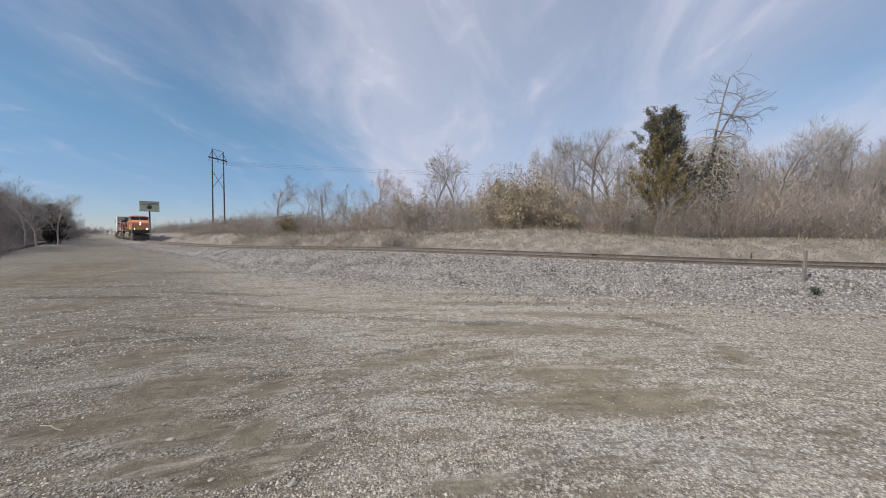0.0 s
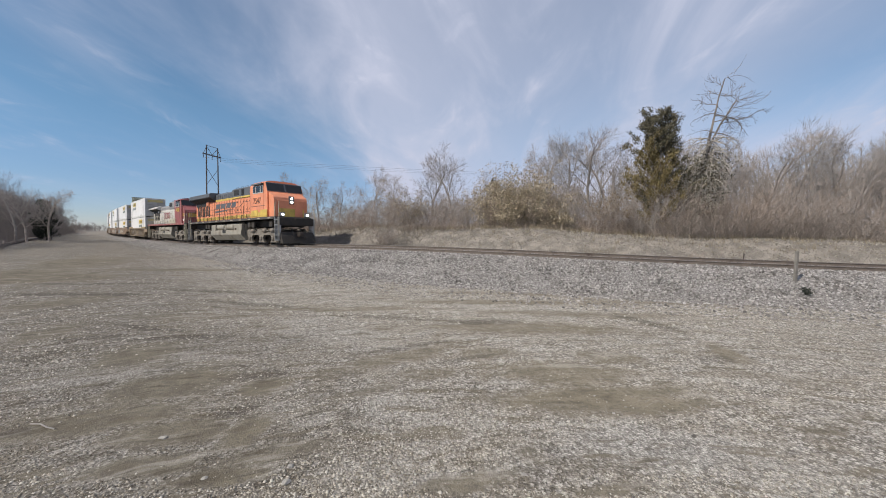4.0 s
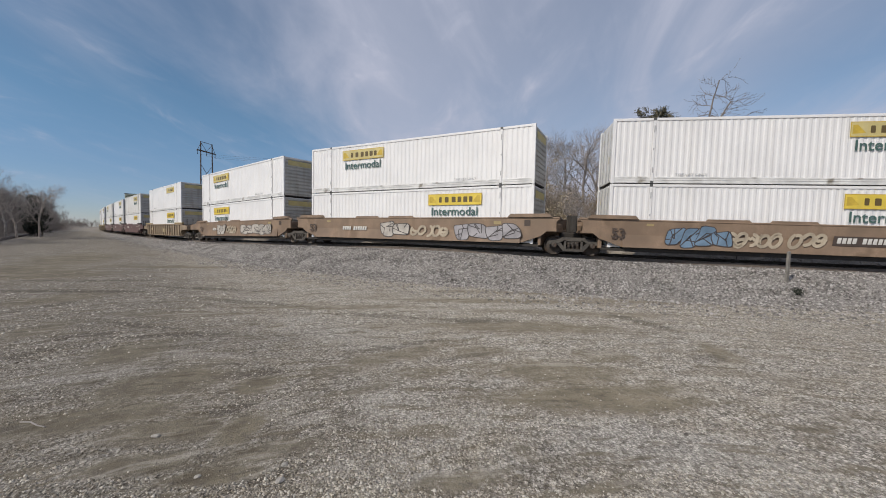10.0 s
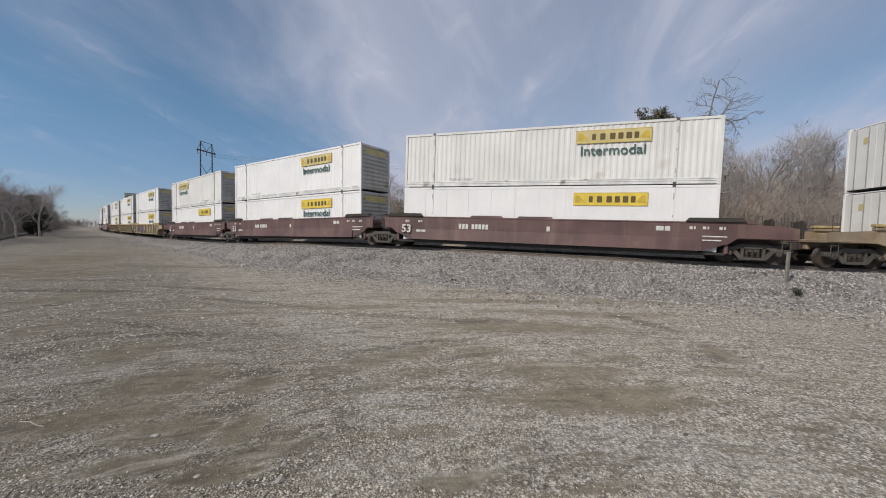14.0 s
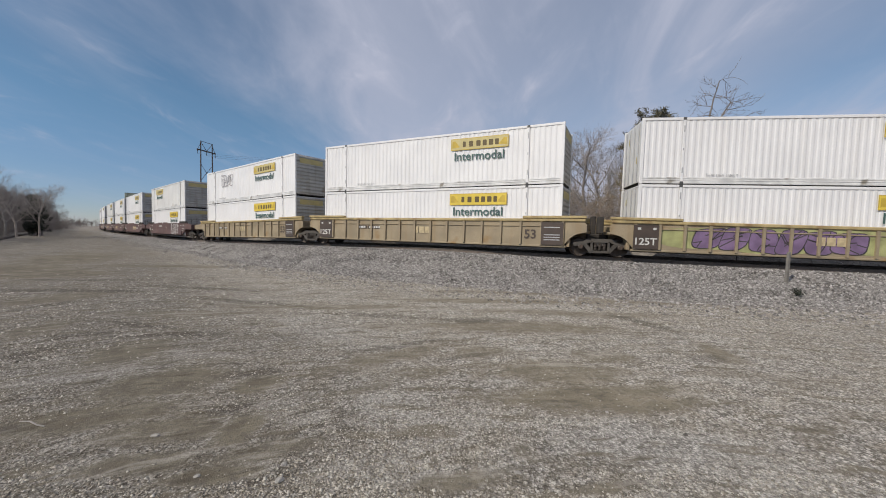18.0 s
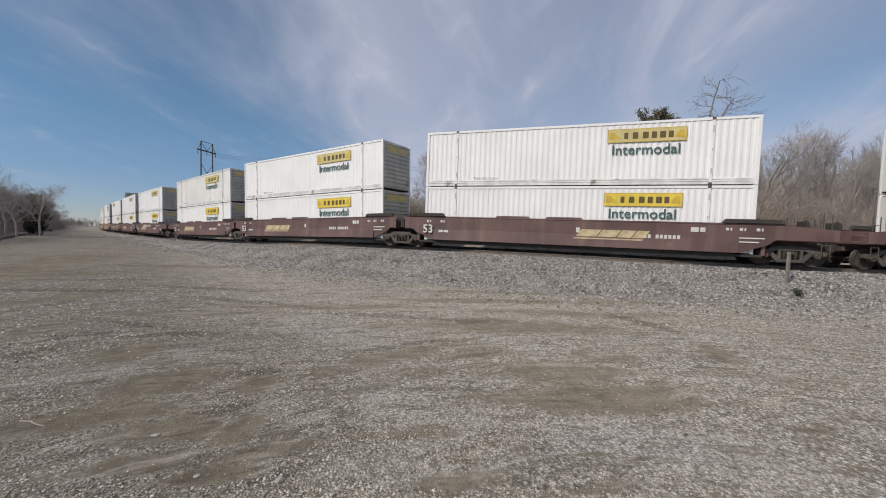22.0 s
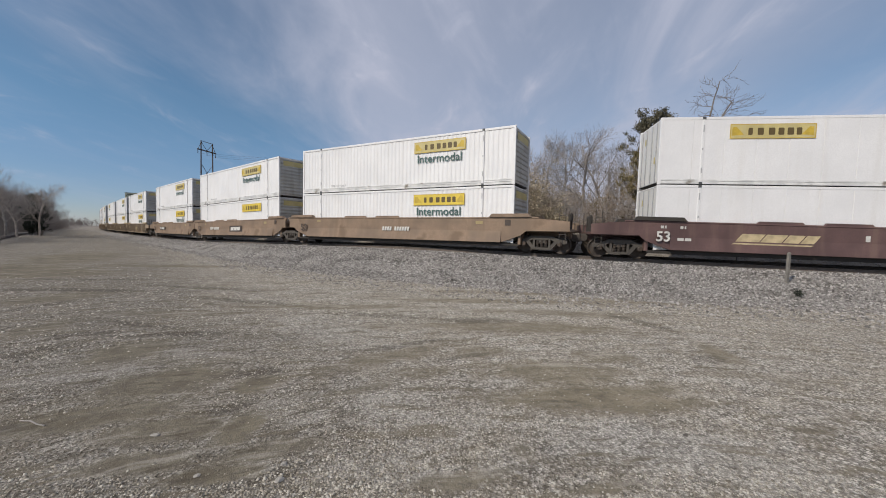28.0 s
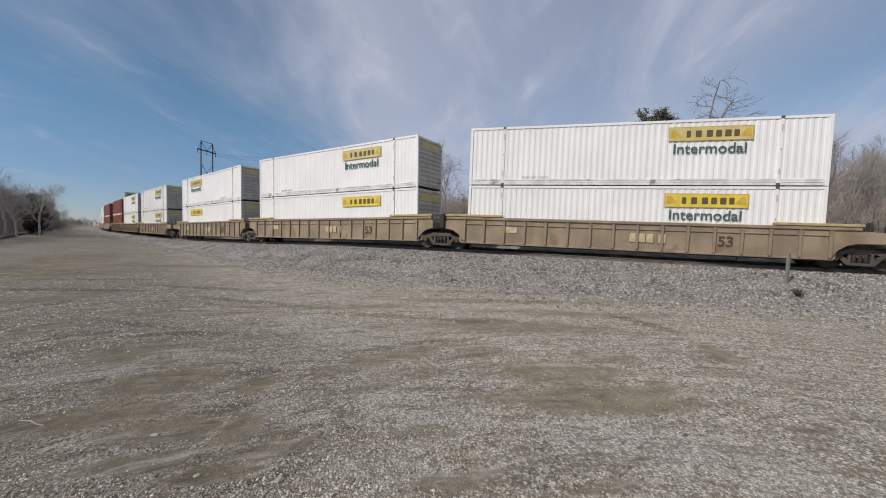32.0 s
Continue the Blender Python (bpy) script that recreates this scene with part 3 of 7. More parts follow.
    col = mixc(gaps, col, (0.085, 0.073, 0.06))
    tops = math_node("MULTIPLY", ramp(cell.outputs["Distance"], 0.36, 0.05, 0.0, 0.5), math_node("SUBTRACT", 1.0, streaky))
    col = mixc(tops, col, mixc(east, (0.46, 0.43, 0.385), (0.66, 0.615, 0.55)))
    clumps = noise_tex(5.0, 5, ring.outputs[0], 0.65)
    col = mixc(ramp(clumps, 0.52, 0.66, 0.0, 0.45), col, (0.13, 0.106, 0.073))
    col = mixc(ramp(clumps, 0.46, 0.34, 0.0, 0.3), col, (0.5, 0.465, 0.41))
    # thin dark ruts along the sweeps, most of them on the earth towards -x
    thin = noise_tex(11.0, 3, ring.outputs[0], 0.5)
    col = mixc(math_node("MULTIPLY", ramp(thin, 0.56, 0.68), ramp(east, 0.0, 1.0, 0.6, 0.3)), col, (0.072, 0.06, 0.042))
    # crushed grey ballast stone takes over towards the track
    share = n.new("ShaderNodeAttribute")
    share.attribute_name = "ballast_share"
    ragged = ramp(math_node("ADD", share.outputs["Fac"], math_node("MULTIPLY", math_node("SUBTRACT", mid, 0.5), 0.9)), 0.25, 0.75)
    grey = mixc(ramp(cell.outputs["Color"], 0.1, 0.95), (0.1, 0.092, 0.085), (0.42, 0.395, 0.37))
    grey = mixc(ramp(grit, 0.48, 0.66, 0.0, 0.75), grey, (0.085, 0.078, 0.07))
    col = mixc(ragged, col, grey)
    l.new(col, bs.inputs["Base Color"])
    bs.inputs["Roughness"].default_value = 0.95
    bs.inputs["Specular IOR Level"].default_value = 0.2
    b1 = n.new("ShaderNodeBump")
    b1.inputs["Strength"].default_value, b1.inputs["Distance"].default_value = 0.8, 0.025
    l.new(ramp(streaky, 0.1, 0.6, 0.85, 0.08), b1.inputs["Strength"])
    l.new(cell.outputs["Distance"], b1.inputs["Height"])
    b2 = n.new("ShaderNodeBump")
    b2.inputs["Strength"].default_value, b2.inputs["Distance"].default_value = 0.3, 0.03
    l.new(sweeps, b2.inputs["Height"])
    l.new(b1.outputs[0], b2.inputs["Normal"])
    b3 = n.new("ShaderNodeBump")
    b3.inputs["Strength"].default_value, b3.inputs["Distance"].default_value = 0.8, 0.02
    l.new(grit, b3.inputs["Height"])
    l.new(b2.outputs[0], b3.inputs["Normal"])
    l.new(b3.outputs[0], bs.inputs["Normal"])
    return m


def roughness(x, y, d):
    """Small swells of the ground, larger on the bank."""
    return (noise.noise((x * 0.35, y * 0.35, 0)) * 0.05 + noise.noise((x * 1.4, y * 1.4, 3)) * 0.018) * (1.8 if d > 3 else 1.0)


LOT = gravel_material()
SHEET = {}


def sheet_z(x, y):
    """Height of the finished ground sheet, with its small swells."""
    gx, gy, gz = SHEET["x"], SHEET["y"], SHEET["z"]
    i, j = np.clip(np.searchsorted(gx, x) - 1, 0, len(gx) - 2), np.clip(np.searchsorted(gy, y) - 1, 0, len(gy) - 2)
    u, w = (x - gx[i]) / (gx[i + 1] - gx[i]), (y - gy[j]) / (gy[j + 1] - gy[j])
    return (gz[j, i] * (1 - u) + gz[j, i + 1] * u) * (1 - w) + (gz[j + 1, i] * (1 - u) + gz[j + 1, i + 1] * u) * w


def set_share(me, s, d, shift):
    """How much of the surface is crushed ballast: all of it by the track, none out on the lot."""
    lay = me.attributes.new("ballast_share", "FLOAT", "POINT")
    lay.data.foreach_set("value", np.asarray(smooth01((narrow(s, d) + shift) / 3.4), np.float32))


def ground():
    """One sheet to the horizon, fine near the camera; its bank carries dry grass by a second material."""
    n = 330
    u = np.linspace(-1, 1, n)
    ax = np.sinh(u * 6.2) / np.sinh(6.2) * 2600
    X, Y = np.meshgrid(ax + 4, ax + 10)
    X, Y = X.ravel(), Y.ravel()
    s, d = to_line(X, Y)
    z = ground_z(s, d)
    r = np.hypot(X, Y)
    fade = np.clip(r / 500, 0, 1)
    z = z * (1 - fade) + 2.5 * fade
    bumps = np.array([roughness(x, y, k) for x, y, k in zip(X, Y, d)])
    z = z + bumps * (1 - fade)
    SHEET.update(x=ax + 4, y=ax + 10, z=z.reshape(n, n))
    i = np.arange(n * n).reshape(n, n)
    q = np.stack([i[:-1, :-1], i[:-1, 1:], i[1:, 1:], i[1:, :-1]], -1).reshape(-1, 4)
    me = big_mesh("ground", np.stack([X, Y, z], 1), q, LOT)
    set_share(me, s, d, 7.4)
    me.materials.append(surf("dry_grass_bank", (0.25, 0.222, 0.19), 0.95, 0, 0.4, 1.2, 14, 0.8, (0.17, 0.145, 0.115), 0.56,
                             tint=(0.14, 0.12, 0.098), bump_dist=0.05))
    dq, sq = d[q].mean(1), s[q].mean(1)
    bankside = (dq > 2.8) | (dq < -13.5 - 8 * smooth01((sq + 45) / 25)) & (sq < -25) | (r[q].mean(1) > 130)
    me.polygons.foreach_set("material_index", bankside.astype(np.int32))
    me.polygons.foreach_set("use_smooth", np.ones(len(q), bool))
    return tagged(new("ground", me), "tan and grey gravel lot with tyre sweeps below a dry grassy bank", "ground", kind="structure")


ground()

BED = [(-5.6, -9), (-3.9, -1.25), (-2.9, -0.72), (-2.0, -0.27), (-1.6, -0.19), (0, -0.19), (1.6, -0.19), (2.1, -0.3), (3.0, -0.8), (3.6, -1.15)]


def bed_z(s, d):
    """Top of the ballast; it runs out on the lot at its toe."""
    s, d = np.asarray(s, float), np.asarray(d, float)
    rz = rail_z(s)
    d = narrow(s, d)
    h = rz - ground_z(s, widen(s, np.full(np.shape(s), -5.6)))
    z = np.interp(d, [p[0] for p in BED[1:]], [p[1] for p in BED[1:]])
    slope = np.interp(d, [-5.5, -2.0], [0, 1]) ** 0.9
    toe = -h + 0.02 + (h - 0.27) * slope
    return rz + np.where(d < -2.0, toe, z) + CANT * np.clip((d + 0.8) / 1.6, 0, 1)


def ballast():
    ss = np.concatenate([np.arange(-700, -90, 6.0), np.arange(-90, 60, 0.5), np.arange(60, 400, 4.0)])
    dd = np.array([-5.7, -5.2, -4.7, -4.3, -3.8, -3.3, -2.8, -2.4, -2.1, -1.8, -1.5, -1.1, -0.72, -0.3, 0.3, 0.72, 1.1, 1.5, 1.8, 2.1, 2.5, 3.0, 3.6])
    v = []
    for s in ss:
        for d in dd:
            d = float(widen(s, d))
            p, _ = line(s, d)
            k = noise.noise((s * 0.9, d * 1.1, 0)) * 0.06 + noise.noise((s * 3.1, d * 3, 5)) * 0.03
            v.append((p[0], p[1], float(bed_z(s, d)) + k * (0.4 if abs(d) < 1.2 else 1)))
    a, b = len(ss), len(dd)
    i = np.arange(a * b).reshape(a, b)
    q = np.stack([i[:-1, :-1], i[1:, :-1], i[1:, 1:], i[:-1, 1:]], -1).reshape(-1, 4)
    me = big_mesh("ballast_bed", np.array(v), q, LOT)
    set_share(me, np.repeat(ss, b), np.array([float(widen(s, d)) for s in ss for d in dd]), 7.4)
    me.polygons.foreach_set("use_smooth", np.ones(len(q), bool))
    tagged(new("ballast_bed", me), "grey crushed stone ballast bed under the track", "ballast", kind="structure")


ballast()


def stones(name, label, count, region, sizes, material, seed, lift=0.3):
    """Loose stones: lumps of eight faces, set at random by the region's sampler."""
    rng = np.random.default_rng(seed)
    x, y, z = region(rng, count)
    count = len(x)
    base = np.array([(1, 0, 0), (0, 1, 0), (-1, 0, 0), (0, -1, 0), (0.15, 0.1, 0.8), (0, 0, -0.8)], float)
    tri = np.array([(0, 1, 4), (1, 2, 4), (2, 3, 4), (3, 0, 4), (1, 0, 5), (2, 1, 5), (3, 2, 5), (0, 3, 5)])
    size = sizes[0] + (sizes[1] - sizes[0]) * rng.random(count) ** 2.5
    v = base[None] * (0.65 + 0.7 * rng.random((count, 6, 1))) * size[:, None, None]
    v += rng.normal(0, 0.18, v.shape) * size[:, None, None]
    a = rng.random(count) * 6.283
    c, s = np.cos(a)[:, None], np.sin(a)[:, None]
    tilt = rng.normal(0, 0.5, count)[:, None]
    vx, vy, vz = v[..., 0], v[..., 1], v[..., 2]
    vy, vz = vy * np.cos(tilt) - vz * np.sin(tilt), vy * np.sin(tilt) + vz * np.cos(tilt)
    v = np.stack([vx * c - vy * s + x[:, None], vx * s + vy * c + y[:, None], vz + z[:, None] + lift * size[:, None]], -1)
    f = (tri[None] + 6 * np.arange(count)[:, None, None]).reshape(-1, 3)
    me = big_mesh(name, v.reshape(-1, 3), f, material)
    return tagged(new(name, me), label, name.replace("_", " "), kind="stuff")


def stone_material(name, a, b, c):
    """Broken stone: each lump takes its own shade."""
    m = bpy.data.materials.new(name)
    m.use_nodes = True
    n, l = m.node_tree.nodes, m.node_tree.links
    bs = n["Principled BSDF"]
    geo = n.new("ShaderNodeNewGeometry")
    rp = n.new("ShaderNodeValToRGB")
    rp.color_ramp.elements[0].color = (*a, 1)
    rp.color_ramp.elements[1].color = (*c, 1)
    e = rp.color_ramp.elements.new(0.55)
    e.color = (*b, 1)
    l.new(geo.outputs["Random Per Island"], rp.inputs[0])
    tx = n.new("ShaderNodeTexNoise")
    tx.inputs["Scale"].default_value = 60
    mx = n.new("ShaderNodeMix")
    mx.data_type, mx.blend_type = "RGBA", "MULTIPLY"
    mx.inputs[0].default_value = 0.5
    l.new(rp.outputs[0], mx.inputs[6])
    l.new(tx.outputs["Fac"], mx.inputs[7])
    l.new(mx.outputs[2], bs.inputs["Base Color"])
    bs.inputs["Roughness"].default_value = 0.9
    return m


def ballast_region(rng, count):
    s = np.where(rng.random(count) < 0.6, rng.uniform(-12, 26, count), rng.uniform(-60, 30, count))
    d = -5.9 + 8.1 * rng.random(count) ** 0.8
    d = np.where((np.abs(np.abs(d) - 0.75) < 0.12), d + 0.3, d)
    d = np.where(rng.random(count) < 0.1, -4.8 - 3.4 * rng.random(count) ** 2.0, d)
    d = widen(s, d)
    P = np.interp(s, GS, GP)
    x, y = np.interp(s, GS, GX) - d * np.sin(P), np.interp(s, GS, GY) + d * np.cos(P)
    return x, y, np.where(narrow(s, d) > -5.6, np.maximum(bed_z(s, d), sheet_z(x, y)), sheet_z(x, y))


def off_dirt(rng, x, y):
    """False on the bare dirt, where few stones lie."""
    ok = np.ones(len(x), bool)
    for px, py, a, b, turn, k in DIRT_EAST + DIRT_WEST:
        c, sn = math.cos(radians(turn)), math.sin(radians(turn))
        u, w = ((x - px) * c + (y - py) * sn) / a, ((y - py) * c - (x - px) * sn) / b
        ok &= (u * u + w * w > rng.uniform(0.7, 2.2, len(x))) | (rng.random(len(x)) < 0.1)
    return ok


def lot_region(rng, count):
    r = 3.0 + 14.0 * rng.random(count) ** 1.7
    a = rng.uniform(radians(-55), radians(55), count)
    x, y = r * np.sin(a), r * np.cos(a)
    keep = np.array([noise.noise((u * 0.5, w * 0.9, 7)) + 0.25 * rng.random() > -0.02 for u, w in zip(x, y)])
    x, y = x[keep], y[keep]
    s, d = to_line(x, y)
    ok = d < -5.3
    ok &= off_dirt(rng, x, y)
    return x[ok], y[ok], sheet_z(x[ok], y[ok])


def coarse_region(rng, count):
    r = 9.0 + 51.0 * rng.random(count) ** 1.2
    a = rng.uniform(radians(-56), radians(42), count)
    x, y = r * np.sin(a), r * np.cos(a)
    keep = np.array([noise.noise((u * 0.12, w * 0.45, 3)) + 0.5 * rng.random() > 0.08 for u, w in zip(x, y)])
    x, y = x[keep], y[keep]
    s, d = to_line(x, y)
    ok = (narrow(s, d) < -5.2) & (x > -31 - 0.926 * (y - 21.7)) & off_dirt(rng, x, y)
    return x[ok], y[ok], sheet_z(x[ok], y[ok])


BALLAST_STONE = stone_material("ballast_stone", (0.12, 0.108, 0.1), (0.31, 0.288, 0.27), (0.6, 0.56, 0.53))
LOT_STONE = stone_material("lot_stone", (0.16, 0.134, 0.103), (0.42, 0.375, 0.305), (0.7, 0.65, 0.565))
stones("ballast_stones", "grey broken ballast stones heaped beside the rails", 88000, ballast_region, (0.03, 0.066), BALLAST_STONE, 3, 0.1)
stones("lot_pebbles", "pale limestone pebbles strewn over the gravel lot", 96000, lot_region, (0.006, 0.021), LOT_STONE, 4, -0.15)
stones("lot_gravel", "coarse grey and tan gravel over the far part of the lot", 70000, coarse_region, (0.012, 0.042), LOT_STONE, 14, -0.15)


def bank_region(rng, count):
    s = rng.uniform(-40, 40, count)
    d = 2.7 + 5.4 * rng.random(count)
    P = np.interp(s, GS, GP)
    x, y = np.interp(s, GS, GX) - d * np.sin(P), np.interp(s, GS, GY) + d * np.cos(P)
    return x, y, sheet_z(x, y) + 0.01


stones("bank_stones", "grey brown stones and clods over the bank", 30000, bank_region, (0.02, 0.06), stone_material("bank_stone", (0.25, 0.222, 0.19), (0.36, 0.325, 0.28), (0.54, 0.495, 0.44)), 9)

RAIL_PROFILE = [(-0.075, -0.18), (0.075, -0.18), (0.075, -0.165), (0.012, -0.14), (0.012, -0.05), (0.037, -0.04), (0.037, -0.006),
                (0.03, 0.0), (-0.03, 0.0), (-0.037, -0.006), (-0.037, -0.04), (-0.012, -0.05), (-0.012, -0.14), (-0.075, -0.165)]


def rails():
    track = thing("railway_track", "single railway track with rusty rails on wooden ties", "railway track", kind="structure")
    ss = np.concatenate([np.arange(-700, -90, 6.0), np.arange(-90, 60, 1.0), np.arange(60, 400, 4.0)])
    for d0 in (-0.755, 0.755):
        v, f, h, k = [], [], [], len(RAIL_PROFILE)
        for s in ss:
            for a, z in RAIL_PROFILE:
                p, _ = line(s, d0 + a)
                v.append((p[0], p[1], p[2] + z + (CANT if d0 > 0 else 0.0)))
        for i in range(len(ss) - 1):
            for j in range(k):
                f.append((i * k + j, i * k + (j + 1) % k, (i + 1) * k + (j + 1) % k, (i + 1) * k + j))
                h.append(1 if j in (6, 7, 8) else 0)
        me = bpy.data.meshes.new("rail")
        me.from_pydata(v, [], f)
        me.materials.append(M["railsteel"])
        me.materials.append(M["railhead"])
        me.polygons.foreach_set("material_index", h)
        part("rail", me, None, track)
    tie = Geo().box(-0.115, 0.115, -1.3, 1.3, -0.18, 0.0, 0.012).mesh("tie", M["tie"])
    plate = Geo().box(-0.1, 0.1, -0.17, 0.17, 0, 0.018).mesh("tie_plate", M["railsteel"])
    s = -66.0
    while s < 42:
        p, a = line(s)
        ob = part("tie", tie, None, track)
        ob.matrix_basis = Matrix.Translation((p[0], p[1], p[2] - 0.195)) @ pose(0, 0, CANT / 2, 0, 0, math.degrees(a) + random.uniform(-1, 1)) @ pose(0, 0, 0, math.degrees(CANT / 1.51))
        if -16 < s < 28:
            for y in (-0.755, 0.755):
                pl = part("tie_plate", plate, None, ob)
                pl.location = (0, y, 0)
        s += 0.54


rails()


# ---------------------------------------------------------------- containers
CL, CH = 15.2, 2.95
HALF = CL / 2


def corrugated(x0, x1, z0, z1, y, out, period, depth):
    """A corrugated wall in x and z, whose ribs stand out towards out (-1 or 1)."""
    g = Geo()
    n = max(1, round((x1 - x0) / period))
    p = (x1 - x0) / n
    xs = []
    for i in range(n):
        a = x0 + i * p
        xs += [(a, 0), (a + 0.34 * p, 0), (a + 0.5 * p, 1), (a + 0.84 * p, 1)]
    xs.append((x1, 0))
    v = [(x, y + out * depth * k, z) for x, k in xs for z in (z0, z1)]
    f = [(2 * i, 2 * i + 2, 2 * i + 3, 2 * i + 1) for i in range(len(xs) - 1)]
    return g.add(v, f)


MESHES = {}


def shared(key, make):
    if key not in MESHES:
        MESHES[key] = make()
    return MESHES[key]


WORD = letters("Intermodal", 0.46, M["green"], 0.01, 2.8)
LIFT = letters("TOP LIFT ONLY", 0.11, M["greyink"], 0.0, 1.3)


def logo(parent, x, z, word, faded):
    """A yellow brand plate with a thin dark rim and plain dark blocks, and the word below it."""
    ink = "pale_yellow" if faded else "yellow"
    plate = part("logo_plate", shared(("plate", faded), lambda: Geo().box(-1.62, 1.62, -0.006, 0.006, 0, 0.62, 0.003).mesh("logo_plate", M[ink])),
                 None, parent, "faded yellow brand plate" if faded else "yellow brand plate", (x, -1.318, z))

    def rim():
        g = Geo()
        for z0 in (0.0, 0.59):
            g.box(-1.62, 1.62, -0.009, -0.004, z0, z0 + 0.03)
        for x0 in (-1.62, 1.59):
            g.box(x0, x0 + 0.03, -0.009, -0.004, 0.03, 0.59)
        return g.mesh("logo_rim", M["logo_brown"])
    part("logo_rim", shared("rim", rim), None, plate)
    for k, (a, w) in enumerate([(-0.92, 0.17), (-0.56, 0.23), (-0.14, 0.24), (0.22, 0.22), (0.56, 0.24), (0.9, 0.2)]):
        def block(w=w):
            return Geo().prism([(0.02, 0.15), (w - 0.03, 0.15), (w, 0.18), (w, 0.42), (w - 0.03, 0.45), (0.02, 0.45), (0, 0.42), (0, 0.18)], -0.011, -0.004).mesh("logo_block", M["logo_dark"])
        part("logo_block", shared(("block", w), block), None, plate, "", (a, 0, 0))
    for k in (-1, 1):
        def horn(k=k):
            return Geo().prism([(k * 1.54, 0.48), (k * 1.38, 0.5), (k * 1.08, 0.16), (k * 1.54, 0.12)], -0.0085, -0.004).mesh("logo_scroll", M["logo_brown"])
        part("logo_scroll", shared(("horn", k), horn), None, plate)
    if word:
        part("lettering", WORD, None, parent, "dark green lettering Intermodal", (x - 1.4, -1.312, z - 0.57))


def make_container(kind, paint, logo_x, word, lower):
    """A 53-foot box: corrugated or flat side sheets, posts at the lifting points, a ribbed end and a door end."""
    flat = kind == "flat"
    label = ("white flat-sided container with yellow plate" if flat else "white corrugated container with yellow plate")
    if paint == "cream":
        label = "dusty off-white corrugated container with yellow plate"
    if paint == "rustbox":
        label = "rust-red corrugated shipping container"
    box = thing("shipping_container", label + (", in a well car" if lower else ", stacked on top"), "container", "stacked containers")
    mt = M[paint]
    for sd in (-1, 1):
        if flat:
            def sheet():
                # one sheet, grooved at its eleven joints
                poly = [(-HALF + 0.1, 0.03), (-HALF + 0.1, -0.012)]
                for i in range(1, 12):
                    x = -HALF + 0.1 + i * (CL - 0.2) / 12
                    poly += [(x - 0.012, -0.012), (x - 0.008, 0.004), (x + 0.008, 0.004), (x + 0.012, -0.012)]
                poly += [(HALF - 0.1, -0.012), (HALF - 0.1, 0.03)]
                g, n = Geo(), len(poly)
                v = [(x, y, z) for z in (0.2, CH - 0.12) for x, y in poly]
                g.add(v, [(i, i + 1, n + i + 1, n + i) for i in range(n - 1)])
                return g.mesh("side_panel", mt)
            part("side_panel", shared(("flat", paint), sheet), None, box, "", (0, sd * 1.285, 0))
        else:
            part("side_panel", shared(("corr", paint, sd), lambda: corrugated(-HALF + 0.1, HALF - 0.1, 0.31, CH - 0.1, 0, sd, 0.27, 0.017).mesh("side_panel", mt)),
                 None, box, "", (0, sd * 1.262, 0))
        part("top_rail", shared(("trail", paint), lambda: Geo().box(-HALF, HALF, -0.04, 0.04, CH - 0.12, CH, 0.01).mesh("top_rail", mt)), None, box, "", (0, sd * 1.262, 0))
        part("bottom_rail", shared("brail", lambda: Geo().box(-HALF, HALF, -0.045, 0.045, 0.03, 0.15, 0.012).box(-HALF, HALF, -0.04, 0.04, 0.16, 0.24, 0.008).box(-HALF, HALF, -0.034, 0.034, 0.25, 0.32, 0.008).mesh("bottom_rail", M["bottomrail"])), None, box, "", (0, sd * 1.258, 0))
        for x in (-5.85, 5.85):
            part("lift_post", shared(("lpost", paint), lambda: Geo().box(-0.055, 0.055, -0.012, 0.02, 0.05, CH - 0.02, 0.006).mesh("lift_post", mt)), None, box, "", (x, sd * 1.302, 0))
            if sd < 0:
                for z, h in ((0.5, 0.24), (1.5, 0.1), (2.3, 0.3)):
                    part("lift_slot", shared(("slot", h), lambda: Geo().box(-0.022, 0.022, -0.006, 0.006, 0, h).mesh("lift_slot", M["greyink"])), None, box, "", (x, -1.316, z))
            for z in (0.0, CH - 0.12):
                part("lift_casting", shared("lcast", lambda: Geo().box(-0.07, 0.07, -0.045, 0.045, 0, 0.13, 0.012).mesh("lift_casting", M["casting"])), None, box, "", (x, sd * 1.275, z))
        for x in (-HALF + 0.07, HALF - 0.07):
            part("corner_post", shared(("cpost", paint), lambda: Geo().box(-0.07, 0.07, -0.05, 0.05, 0.0, CH, 0.012).mesh("corner_post", mt)), None, box, "", (x, sd * 1.255, 0))
    part("roof", shared(("roof", paint), lambda: Geo().box(-HALF + 0.08, HALF - 0.08, -1.23, 1.23, CH - 0.06, CH - 0.02).mesh("roof", mt)), None, box)
    part("floor", shared("cfloor", lambda: Geo().box(-HALF + 0.08, HALF - 0.08, -1.22, 1.22, 0.06, 0.16).mesh("floor", M["under"])), None, box)

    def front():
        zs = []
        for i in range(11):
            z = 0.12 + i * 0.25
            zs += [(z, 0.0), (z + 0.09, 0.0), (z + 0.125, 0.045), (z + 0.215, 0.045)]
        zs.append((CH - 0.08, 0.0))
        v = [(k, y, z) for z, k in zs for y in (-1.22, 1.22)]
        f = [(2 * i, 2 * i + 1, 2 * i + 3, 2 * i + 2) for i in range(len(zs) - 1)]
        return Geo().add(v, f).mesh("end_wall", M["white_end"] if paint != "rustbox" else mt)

    part("end_wall", shared(("front", paint), front), None, box, "ribbed end wall, darker than the sides, stained and streaked", (HALF - 0.06, 0, 0))
